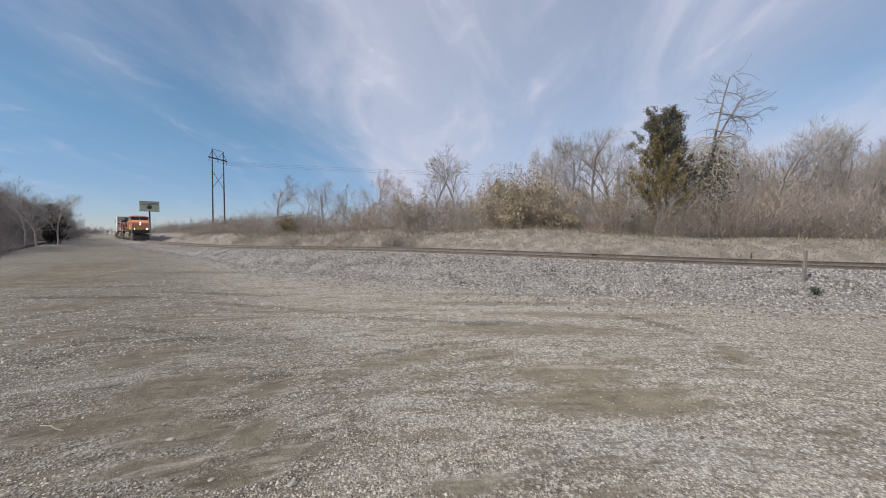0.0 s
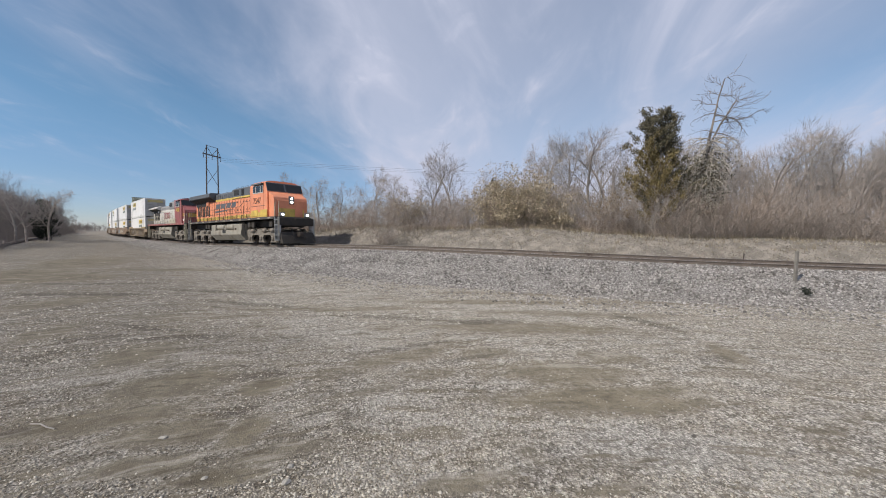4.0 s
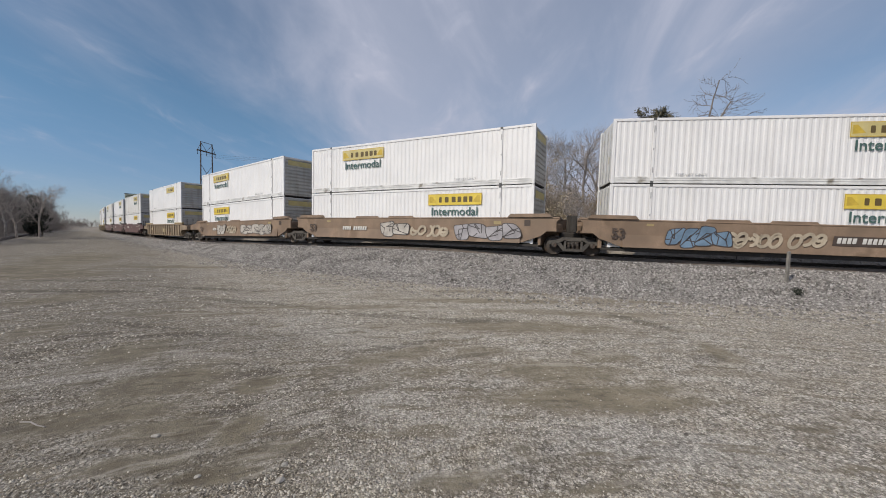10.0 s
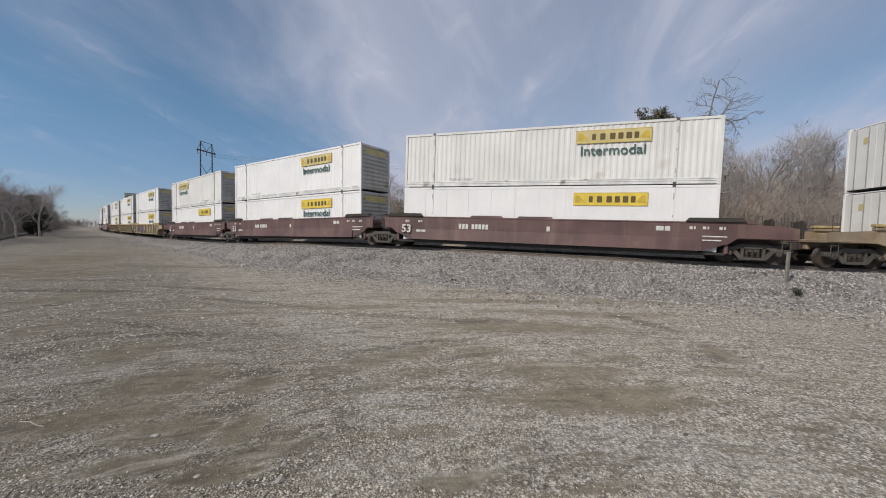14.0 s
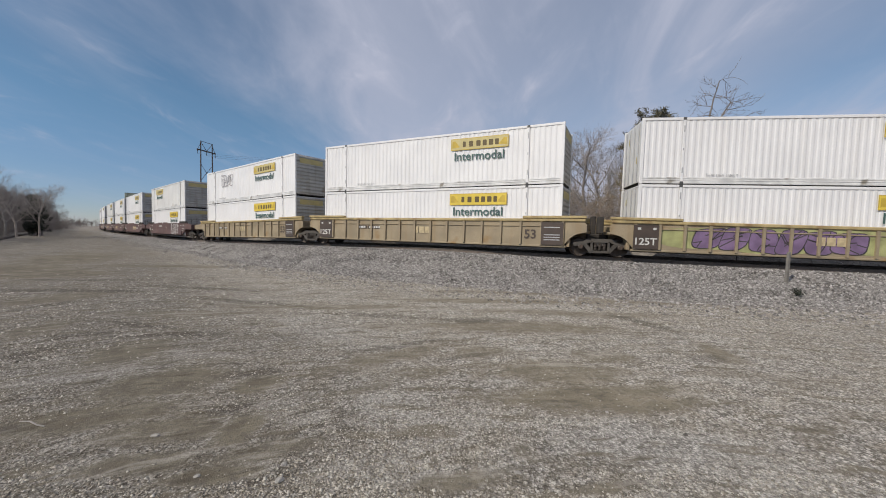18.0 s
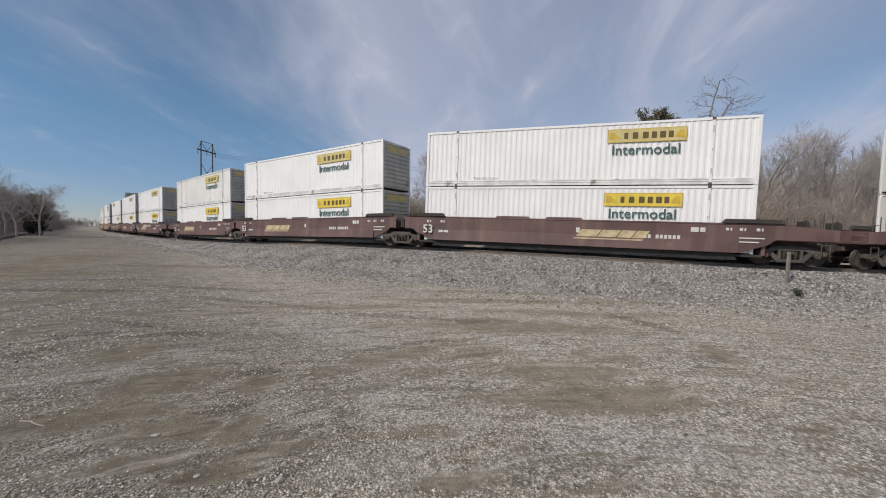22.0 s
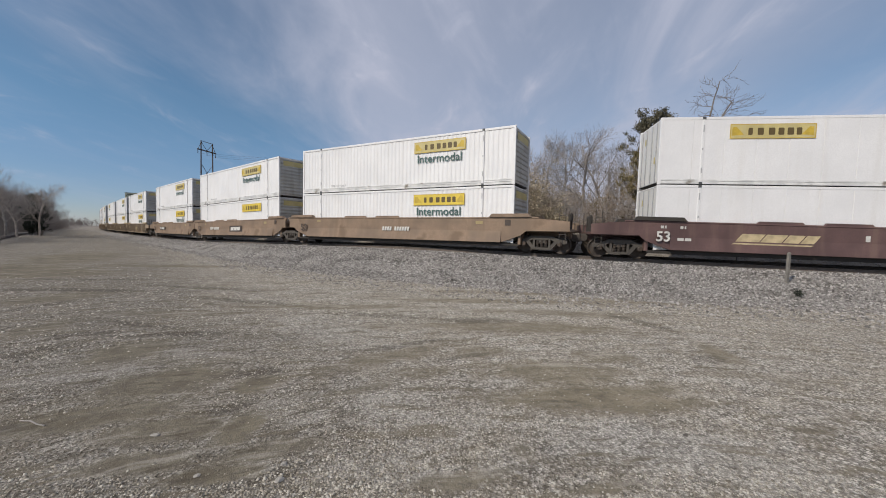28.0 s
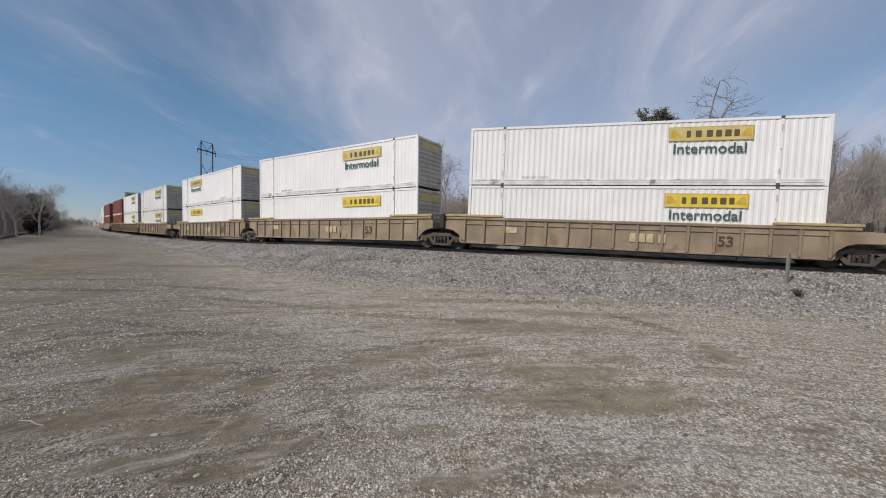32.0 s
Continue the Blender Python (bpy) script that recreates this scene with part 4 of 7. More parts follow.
    if paint != "rustbox":
        part("end_plate", shared("eplate", lambda: Geo().box(0.0, 0.008, -0.95, 0.95, 0, 0.36, 0.003).mesh("end_plate", M["pale_yellow"])), None, box, "faded yellow plate", (HALF - 0.012, 0, CH - 0.62))
    for k in (-1, 1):
        door = part("door", shared(("door", paint), lambda: Geo().box(-0.025, 0.025, -0.6, 0.6, 0.1, CH - 0.1, 0.01).mesh("door", M["cream"] if paint != "rustbox" else mt)), None, box, "", (-HALF + 0.05, k * 0.605, 0))
        for y in (-0.3, 0.25):
            if paint != "rustbox" and y < 0:
                part("placard", shared("dplac", lambda: Geo().box(-0.034, -0.025, -0.11, 0.11, 0, 0.3).mesh("placard", M["pale_yellow"])), None, door, "faded yellow placard", (0, y + 0.14, 1.0 + 0.55 * (k + 1)))
            part("lock_rod", shared("rod", lambda: Geo().rod((-0.045, 0, 0.15), (-0.045, 0, CH - 0.15), 0.022).mesh("lock_rod", M["steel"])), None, door, "", (0, y, 0))
    if logo_x is not None:
        logo(box, logo_x, CH - 0.95, word, paint == "cream" or not lower)
        tagged(part("small_print", LIFT, None, box, "", (-4.9 if logo_x > 0 else 3.2, -1.312, 0.36)), kind="stuff")
    else:
        return box
    return box


# ---------------------------------------------------------------- well cars
def truck_parts(car, x):
    """A two-axle freight truck under a car: side frames, bolster, springs, axle boxes, wheelsets."""
    truck = part("truck", shared("tbolster", lambda: Geo().box(-0.28, 0.28, -1.05, 1.05, 0.48, 0.78, 0.05).mesh("truck", M["truck"])), None, car, "dusty steel truck", (x, 0, 0))

    def frame_mesh():
        g = Geo()
        g.prism([(-1.2, 0.5), (-1.2, 0.66), (-0.8, 0.72), (-0.5, 0.86), (0.5, 0.86), (0.8, 0.72), (1.2, 0.66), (1.2, 0.5), (0.95, 0.48),
                 (0.72, 0.56), (0.46, 0.68), (-0.46, 0.68), (-0.72, 0.56), (-0.95, 0.48)], -0.07, 0.07)
        g.prism([(-0.78, 0.56), (-0.6, 0.6), (-0.34, 0.3), (0.34, 0.3), (0.6, 0.6), (0.78, 0.56), (0.46, 0.19), (-0.46, 0.19)], -0.06, 0.06)
        for k in (-1, 1):
            g.box(k * 0.38 - 0.05, k * 0.38 + 0.05, -0.07, 0.07, 0.25, 0.72)
        return g.mesh("side_frame", M["truck"])

    def spring_mesh():
        prof = []
        for i in range(5):
            prof += [(0.06, 0.31 + i * 0.07), (0.085, 0.32 + i * 0.07), (0.085, 0.345 + i * 0.07), (0.06, 0.36 + i * 0.07)]
        return Geo().turned(prof, "Z", 8).mesh("spring", M["wheel"])

    def box_mesh():
        return Geo().turned([(0.0, -0.16), (0.09, -0.16), (0.12, -0.13), (0.13, 0.05), (0.13, 0.12)], "Y", 12).mesh("axle_box", M["wheel"], True)

    def set_mesh():
        g = Geo()
        for k in (-1, 1):
            prof = [(0.07, -0.05), (0.2, -0.045), (0.24, -0.02), (0.38, -0.02), (0.44, -0.07), (0.452, -0.06), (0.458, 0.03), (0.485, 0.06), (0.485, 0.08),
                    (0.38, 0.06), (0.22, 0.03), (0.07, 0.07)]
            g.turned([(r, -h if k > 0 else h) for r, h in prof], "Y", 24, (0, k * 0.76, 0))
        g.rod((0, -1.02, 0), (0, 1.02, 0), 0.075, 0.075, 10)
        return g.mesh("wheelset", M["wheel"], True)

    for y in (-1.02, 1.02):
        part("side_frame", shared("sframe", frame_mesh), None, truck, "", (0, y, 0))
        for k in (-0.2, 0.0, 0.2):
            part("spring", shared("spring", spring_mesh), None, truck, "", (k, y, 0))
        for k in (-0.88, 0.88):
            part("axle_box", shared("abox", box_mesh), None, truck, "", (k, y - 0.02 if y < 0 else y + 0.02, 0.465))
    for k in (-0.88, 0.88):
        part("wheelset", shared("wset", set_mesh), None, truck, "", (k, 0, 0.455))
    return truck


def coupler(car, x, sgn):
    def mesh():
        g = Geo().box(-0.55, 0.25, -0.1, 0.1, 0.72, 0.98, 0.02)
        g.prism([(0.2, 0.68), (0.52, 0.68), (0.6, 0.76), (0.6, 0.98), (0.5, 1.03), (0.2, 1.03)], -0.16, 0.1)
        g.path([(0.3, 0.3, 0.9), (0.35, 0.32, 0.6), (0.55, 0.3, 0.45), (0.75, 0.28, 0.6)], 0.03)
        return g.mesh("coupler", M["wheel"])
    ob = part("coupler", shared("coupler", mesh), None, car, "")
    ob.matrix_basis = pose(x, 0, 0, 0, 0, 0 if sgn > 0 else 180)


def make_well_car(style, paint, front, rear, label):
    """A double-stack well car. front and rear: 'own' for a truck of its own and a coupler, 'joint' for a truck shared with
    the next unit, 'none' where the unit ahead carries the shared truck."""
    car = thing("well_car", label, "rail car", "well cars of the train")
    mt = M[paint]
    ends = {1: front, -1: rear}
    stop = {k: (10.35 if e == "own" else 8.75) for k, e in ends.items()}
    a, b = stop[1], stop[-1]
    if style == "ribbed":
        outline = [(-7.72, 0.42), (7.72, 0.42), (7.84, 0.6), (8.02, 0.82), (8.28, 1.0), (8.6, 1.09), (a, 1.12), (a, 1.5), (8.6, 1.6), (-8.6, 1.6), (-b, 1.5), (-b, 1.12), (-8.6, 1.09), (-8.28, 1.0), (-8.02, 0.82), (-7.84, 0.6)]
    else:
        outline = [(-7.0, 0.5), (7.0, 0.5), (8.0, 0.86), (8.3, 1.1), (a, 1.1), (a, 1.56), (8.9, 1.7), (-8.9, 1.7), (-b, 1.56), (-b, 1.1), (-8.3, 1.1), (-8.0, 0.86)]
    for y in (-1.42, 1.42):
        part("side_wall", shared((style, paint, front, rear), lambda: Geo().prism(outline, -0.04, 0.04).mesh("side_wall", mt)), None, car, "", (0, y, 0))
        if style == "ribbed":
            part("top_chord", shared(("chord", paint), lambda: Geo().box(-8.7, 8.7, -0.11, 0.11, 1.6, 1.75, 0.03).mesh("top_chord", M["chord_yellow"] if paint != "tan" else mt)), None, car, "", (0, y, 0))
            part("bottom_chord", shared(("bchord", paint), lambda: Geo().box(-7.85, 7.85, -0.07, 0.07, 0.36, 0.46, 0.02).mesh("bottom_chord", mt)), None, car, "", (0, y, 0))
            part("side_lip", shared(("lip", paint), lambda: Geo().box(-7.7, 7.7, -0.045, 0.045, 1.36, 1.41, 0.012).mesh("side_lip", mt)), None, car, "", (0, y * 1.03, 0))
            for i in range(16):
                x = -7.7 + i * 15.4 / 15
                part("rib", shared(("rib", paint), lambda: Geo().prism([(-0.045, 0.46), (0.045, 0.46), (0.06, 1.6), (-0.06, 1.6)], -0.05, 0.05).mesh("rib", mt)), None, car, "", (x, y * 1.055, 0))
            for x in (-8.75, 5.75):
                part("end_lid", shared("elid", lambda: Geo().box(0, 3.0, -0.14, 0.1, 1.76, 1.88, 0.02).mesh("end_lid", M["chord_yellow"])), None, car, "worn yellow end plate", (x, y, 0))
        else:
            part("top_chord", shared(("schord", paint), lambda: Geo().box(-8.9, 8.9, -0.06, 0.06, 1.7, 1.78, 0.02).mesh("top_chord", mt)), None, car, "", (0, y, 0))
            for x in (-8.55, 6.35):
                part("end_lid", shared(("slid", paint), lambda: Geo().prism([(0, 1.78), (2.2, 1.78), (2.05, 1.95), (0.15, 1.95)], -0.12, 0.12).mesh("end_lid", M["under"] if paint == "maroon" else mt)), None, car, "", (x, y, 0))
            sg = 1 if y > 0 else -1
            part("lower_panel", shared(("lpan", paint, sg), lambda: Geo().cross([(sg * 0.03, 1.08), (sg * 0.05, 1.08), (sg * 0.12, 0.5), (sg * 0.03, 0.5)], -7.0, 7.0).mesh("lower_panel", mt)), None, car, "", (0, y, 0))
            part("skirt", shared(("skirt", paint), lambda: Geo().box(-6.9, 6.9, -0.05, 0.05, 0.3, 0.5, 0.02).mesh("skirt", M["under"])), None, car, "", (0, y * 0.93, 0))
            for x in (-2.7, -0.2):
                part("guide_clip", shared(("clip", paint), lambda: Geo().prism([(-0.9, 1.76), (0.9, 1.76), (0.8, 1.87), (-0.8, 1.87)], -0.05, 0.05).mesh("guide_clip", mt)), None, car, "", (x, y, 0))
    part("well_floor", shared("wfloor", lambda: Geo().box(-7.9, 7.9, -1.36, 1.36, 0.32, 0.44, 0.02).mesh("well_floor", M["under"])), None, car)
    for k, e in ends.items():
        st = stop[k]

        def deck():
            g = Geo().box(7.9, st, -1.38, 1.38, 1.06, 1.2, 0.02)
            g.box(7.85, 8.0, -1.36, 1.36, 0.4, 1.6, 0.02)
            g.box(8.0, st - 0.1, -0.3, 0.3, 0.75, 1.1, 0.03)
            g.box(8.3, 8.6, -1.3, 1.3, 1.2, 1.5, 0.03)
            return g.mesh("end_platform", mt)

        ob = part("end_platform", shared(("deck", paint, st), deck), None, car)
        if k < 0:
            ob.rotation_euler = (0, 0, math.pi)
        for y in (-1.34, 1.34):
            def stand():
                g = Geo()
                g.path([(0, 0, 0.5), (0, 0, 2.2), (0.28, 0, 2.2), (0.28, 0, 0.5)], 0.018)
                for i in range(5):
                    g.rod((0, 0, 0.65 + i * 0.3), (0.28, 0, 0.65 + i * 0.3), 0.014, 0.014, 5)
                return g.mesh("ladder", M["truck"])
            if e == "own":
                part("ladder", shared("ladder", stand), None, car, "", (k * (st - 0.35) - 0.14, y, 0))
        if e == "own":
            truck_parts(car, k * 8.98)
            coupler(car, k * (st + 0.02), k)
            part("brake_stand", shared("bstand", lambda: Geo().box(-0.05, 0.05, -0.35, 0.35, 1.2, 2.0, 0.02).turned([(0.0, -0.06), (0.25, -0.06), (0.27, -0.03), (0.25, 0.0), (0.0, 0.0)], "X", 14, (0.1, -0.1, 1.8)).mesh("brake_stand", M["under"])), None, car, "", (k * (st - 0.3), 0.5, 0))
        elif e == "joint":
            truck_parts(car, k * 9.07)
            part("joint_housing", shared("joint", lambda: Geo().box(-0.5, 0.5, -0.4, 0.4, 0.78, 1.1, 0.05).box(-0.12, 0.12, -1.1, -0.6, 1.1, 1.9, 0.03).box(-0.1, 0.1, 0.5, 0.9, 1.1, 2.0, 0.03).mesh("joint_housing", M["under"])), None, car, "", (k * 9.07, 0, 0))
    return car


def bars(car, x, z, widths, height, material, name="stencil", lean=0.0, y=None):
    """Plain bars in place of marks on a car's side, each a part; a width below nought is a gap."""
    a = x
    y = -1.468 - max(0.0, 0.1 * (1.1 - z)) if y is None else y
    for w in widths:
        if w > 0:
            me = shared(("bar", w, height, lean, material), lambda: Geo().prism([(0, 0), (w, 0), (w + lean, height), (lean, height)], -0.006, 0.0).mesh(name, M[material]))
            part(name, me, None, car, "", (a, y, z))
        a += abs(w) + 0.05


def blobs(car, x, z, n, w, h, colors, seed, y=-1.466):
    """Sprayed letters: fat rounded shapes with an outline, a fill and a few inner strokes."""
    rng = random.Random(seed)
    edge, fill = colors[0], colors[-1]
    hollow = len(colors) == 1
    for i in range(n):
        cx, cz = (i + 0.5) * w / n + rng.uniform(-0.06, 0.06), h / 2 + rng.uniform(-0.06, 0.06) * h
        rw, rh = w / n * rng.uniform(0.5, 0.66), h * rng.uniform(0.4, 0.52)
        k = 18
        ph, a1, a2 = rng.uniform(0, 6.28), rng.uniform(0.05, 0.16), rng.uniform(0.03, 0.12)
        ln = rng.uniform(-0.25, 0.35)

        def pt(t, m):
            f = m * (1 + a1 * math.sin(2 * t + ph) + a2 * math.sin(3 * t - ph))
            ex, ez = math.copysign(abs(math.cos(t)) ** 0.55, math.cos(t)), math.copysign(abs(math.sin(t)) ** 0.55, math.sin(t))
            return cx + rw * f * ex + ln * ez * rh, cz + rh * f * ez
        th = 0.035 / min(rw, rh)
        ring = [pt(2 * math.pi * j / k, 1.0) for j in range(k)]
        inner = [pt(2 * math.pi * j / k, 1.0 - th) for j in range(k)]
        d0 = -0.006 - 0.0015 * (i % 4)
        v = [(a, d0, b) for a, b in ring] + [(a, d0, b) for a, b in inner]
        part("spray_outline", Geo().add(v, [(j, (j + 1) % k, k + (j + 1) % k, k + j) for j in range(k)]), SPRAY[edge], car, "sprayed outline", (x, y, z))
        for _ in range(5):
            t0, t1 = rng.uniform(0, 6.28), rng.uniform(0, 6.28)
            (ax, az), (bx, bz) = pt(t0, 0.9), pt(t1, 0.35)
            nx, nz = az - bz, bx - ax
            nl = math.hypot(nx, nz) + 1e-6
            nx, nz = nx / nl * 0.022, nz / nl * 0.022
            part("spray_stroke", Geo().add([(ax - nx, d0, az - nz), (ax + nx, d0, az + nz), (bx + nx, d0, bz + nz), (bx - nx, d0, bz - nz)], [(0, 1, 2, 3)]), SPRAY[edge], car, "", (x, y, z))
        if not hollow:
            part("spray_patch", Geo().prism(inner, d0 + 0.0012, 0.0), SPRAY[fill], car, "sprayed paint", (x, y, z))


def tag_strokes(car, x, z, n, w, h, color, seed, y=-1.535, fat=0.07):
    """Sprayed scrawl: fat bent strokes with round ends, each a part."""
    rng = random.Random(seed)

    def ribbon(pts):
        v, f, d0 = [], [], -0.006 - 0.002 * rng.random()
        for i, (a, b) in enumerate(pts):
            ax, az = pts[max(i - 1, 0)]
            bx, bz = pts[min(i + 1, len(pts) - 1)]
            ln = math.hypot(bx - ax, bz - az) + 1e-6
            k = fat * (0.75 if i in (0, len(pts) - 1) else 1.0)
            nx, nz = -(bz - az) / ln * k, (bx - ax) / ln * k
            v += [(a - nx, d0, b - nz), (a + nx, d0, b + nz)]
        f = [(2 * i, 2 * i + 1, 2 * i + 3, 2 * i + 2) for i in range(len(pts) - 1)]
        part("spray_stroke", Geo().add(v, f), SPRAY[color], car, "", (x, y, z))

    for i in range(n):
        cx, cz, rw, rh = (i + 0.5) * w / n, h * rng.uniform(0.42, 0.55), 0.52 * w / n, 0.45 * h * rng.uniform(0.7, 1.1)
        lean, ph = rng.uniform(0.1, 0.35), rng.uniform(0, 6.283)
        turns = rng.choice((0.55, 0.8, 1.0, 1.3))
        # each a bent loop of its own size, leaning forward
        ring = [(math.cos(ph + 6.283 * turns * k / 14) * rw * (1 - 0.25 * k / 14), math.sin(ph + 6.283 * turns * k / 14) * rh * (1 - 0.3 * k / 14)) for k in range(15)]
        ribbon([(cx + a + lean * b, cz + b) for a, b in ring])
        if rng.random() < 0.5:
            ribbon([(cx + rw * (k / 3 - 1) * 0.9, cz + rh * rng.uniform(-0.25, 0.25)) for k in range(7)])


SPRAY = {k: surf("spray_" + k, c, 0.55, 0, 0.3, 1.6, 25, 0.0) for k, c in dict(
    pale=(0.45, 0.41, 0.36), blue=(0.15, 0.23, 0.32), purple=(0.2, 0.13, 0.23), dark=(0.06, 0.05, 0.05), cream=(0.42, 0.35, 0.26), white=(0.6, 0.58, 0.55),
    lime=(0.36, 0.36, 0.16), ochre=(0.36, 0.27, 0.14), grey=(0.34, 0.32, 0.33)).items()}
N53 = letters("53", 0.46, M["ink"], 0.02)
N53D = letters("53", 0.46, M["darkink"], 0.02)
T125 = letters("125T", 0.32, M["ink"], 0.016, 0.9)
SPEED = 17.375
# s of each car's middle at the start, its style, paint and ends, and its two boxes: kind, paint, place of the plate, word
R, L_ = 3.22, -3.2
CARS = [
    (-134.12, "ribbed", "tan", "own", "own", ("corr", "white", L_, 1), ("corr", "white", R, 1)),
    (-156.16, "smooth", "brown", "own", "joint", ("corr", "white", R, 1), ("corr", "white", R, 1)),
    (-174.36, "smooth", "brown", "none", "joint", ("corr", "white", L_, 1), ("corr", "white", R, 1)),
    (-192.48, "smooth", "brown", "none", "own", ("corr", "white", L_, 1), ("corr", "white", L_, 1)),
    (-214.59, "ribbed", "tan", "own", "own", ("flat", "white", R, 0), ("corr", "white", R, 1)),
    (-236.22, "smooth", "maroon", "own", "joint", ("corr", "cream", R, 1), ("flat", "white", R, 0)),
    (-254.32, "smooth", "maroon", "none", "joint", ("corr", "white", R, 1), ("corr", "white", R, 1)),
    (-272.4, "smooth", "maroon", "none", "own", ("corr", "cream", L_, 1), ("corr", "white", R, 0)),
    (-293.98, "ribbed", "mustard", "own", "joint", ("corr", "white", R, 1), ("corr", "white", R, 1)),
    (-312.05, "ribbed", "mustard", "none", "joint", ("corr", "white", R, 1), ("corr", "white", R, 1)),
    (-330.1, "ribbed", "mustard", "none", "own", ("corr", "white", R, 1), ("corr", "white", R, 1)),
    (-352.19, "smooth", "maroon", "own", "own", ("corr", "cream", L_, 1), ("corr", "white", R, 1)),
    (-373.87, "smooth", "maroon", "own", "joint", ("corr", "white", R, 1), ("corr", "white", R, 1)),
    (-391.66, "smooth", "maroon", "none", "joint", ("corr", "white", R, 1), ("corr", "white", R, 1)),
    (-409.51, "smooth", "maroon", "none", "own", ("corr", "cream", R, 1), ("corr", "white", R, 1)),
    (-431.24, "smooth", "maroon", "own", "joint", ("corr", "white", R, 0), ("corr", "white", R, 1)),
    (-449.3, "smooth", "maroon", "none", "joint", ("flat", "white", R, 0), ("flat", "white", R, 0)),
    (-467.0, "smooth", "maroon", "none", "own", ("flat", "white", L_, 0), ("flat", "white", R, 0)),
    (-488.07, "smooth", "brown", "own", "joint", ("corr", "white", R, 1), ("corr", "white", R, 1)),
    (-505.87, "smooth", "brown", "none", "joint", ("corr", "white", R, 1), ("corr", "white", R, 0)),
    (-523.55, "smooth", "brown", "none", "own", ("corr", "white", R, 1), ("corr", "white", R, 1)),
    (-545.11, "ribbed", "tan", "own", "joint", ("corr", "white", R, 1), ("corr", "white", R, 1)),
    (-563.01, "ribbed", "tan", "none", "joint", ("corr", "white", R, 1), ("corr", "white", R, 0)),
    (-581.2, "ribbed", "tan", "none", "own", ("corr", "white", L_, 1), ("corr", "white", L_, 0)),
    (-602.9, "ribbed", "tan", "own", "joint", ("corr", "cream", R, 1), ("corr", "cream", R, 1)),
    (-620.9, "ribbed", "tan", "none", "joint", ("corr", "white", R, 1), ("corr", "white", R, 1)),
    (-638.9, "ribbed", "tan", "none", "own", ("corr", "rustbox", None, 0), ("corr", "rustbox", None, 0)),
    (-660.6, "smooth", "brown", "own", "joint", ("corr", "rustbox", None, 0), ("corr", "rustbox", None, 0)),
    (-678.6, "smooth", "brown", "none", "joint", ("corr", "white", R, 1), ("corr", "white", R, 1)),
    (-696.6, "smooth", "brown", "none", "own", ("corr", "white", R, 1), ("corr", "white", R, 1)),
    (-718.3, "smooth", "maroon", "own", "joint", ("corr", "white", R, 1), ("corr", "white", R, 1)),
    (-736.3, "smooth", "maroon", "none", "own", ("corr", "white", R, 1), ("corr", "white", R, 1)),
]
PAINT_WORDS = {"tan": "tan ribbed double-stack well car on dusty trucks", "mustard": "mustard-tan ribbed double-stack well car with outside posts",
               "brown": "brown smooth-sided double-stack well car with sprayed paint", "maroon": "maroon smooth-sided double-stack well car with white stencils"}
MOVERS = []     # (thing, s at the start, height above the rail)
LOW, HIGH = 0.46, 3.43
cars = []
templates, boxes = {}, {}
for s0, style, paint, fr, rr, up, lo in CARS:
    key = (style, paint, fr, rr)
    if key in templates:
        car = copy_thing(templates[key], on_line(s0))
    else:
        car = templates[key] = make_well_car(style, paint, fr, rr, PAINT_WORDS[paint])
    cars.append(car)
    MOVERS.append((car, s0, 0.0))
    for spec, z, low in ((lo, LOW, True), (up, HIGH, False)):
        k = (*spec, low)
        if k in templates:
            box = copy_thing(templates[k], on_line(s0))
        else:
            box = templates[k] = make_container(*spec, low)
        MOVERS.append((box, s0, z))
        boxes[len(cars) - 1, low] = box


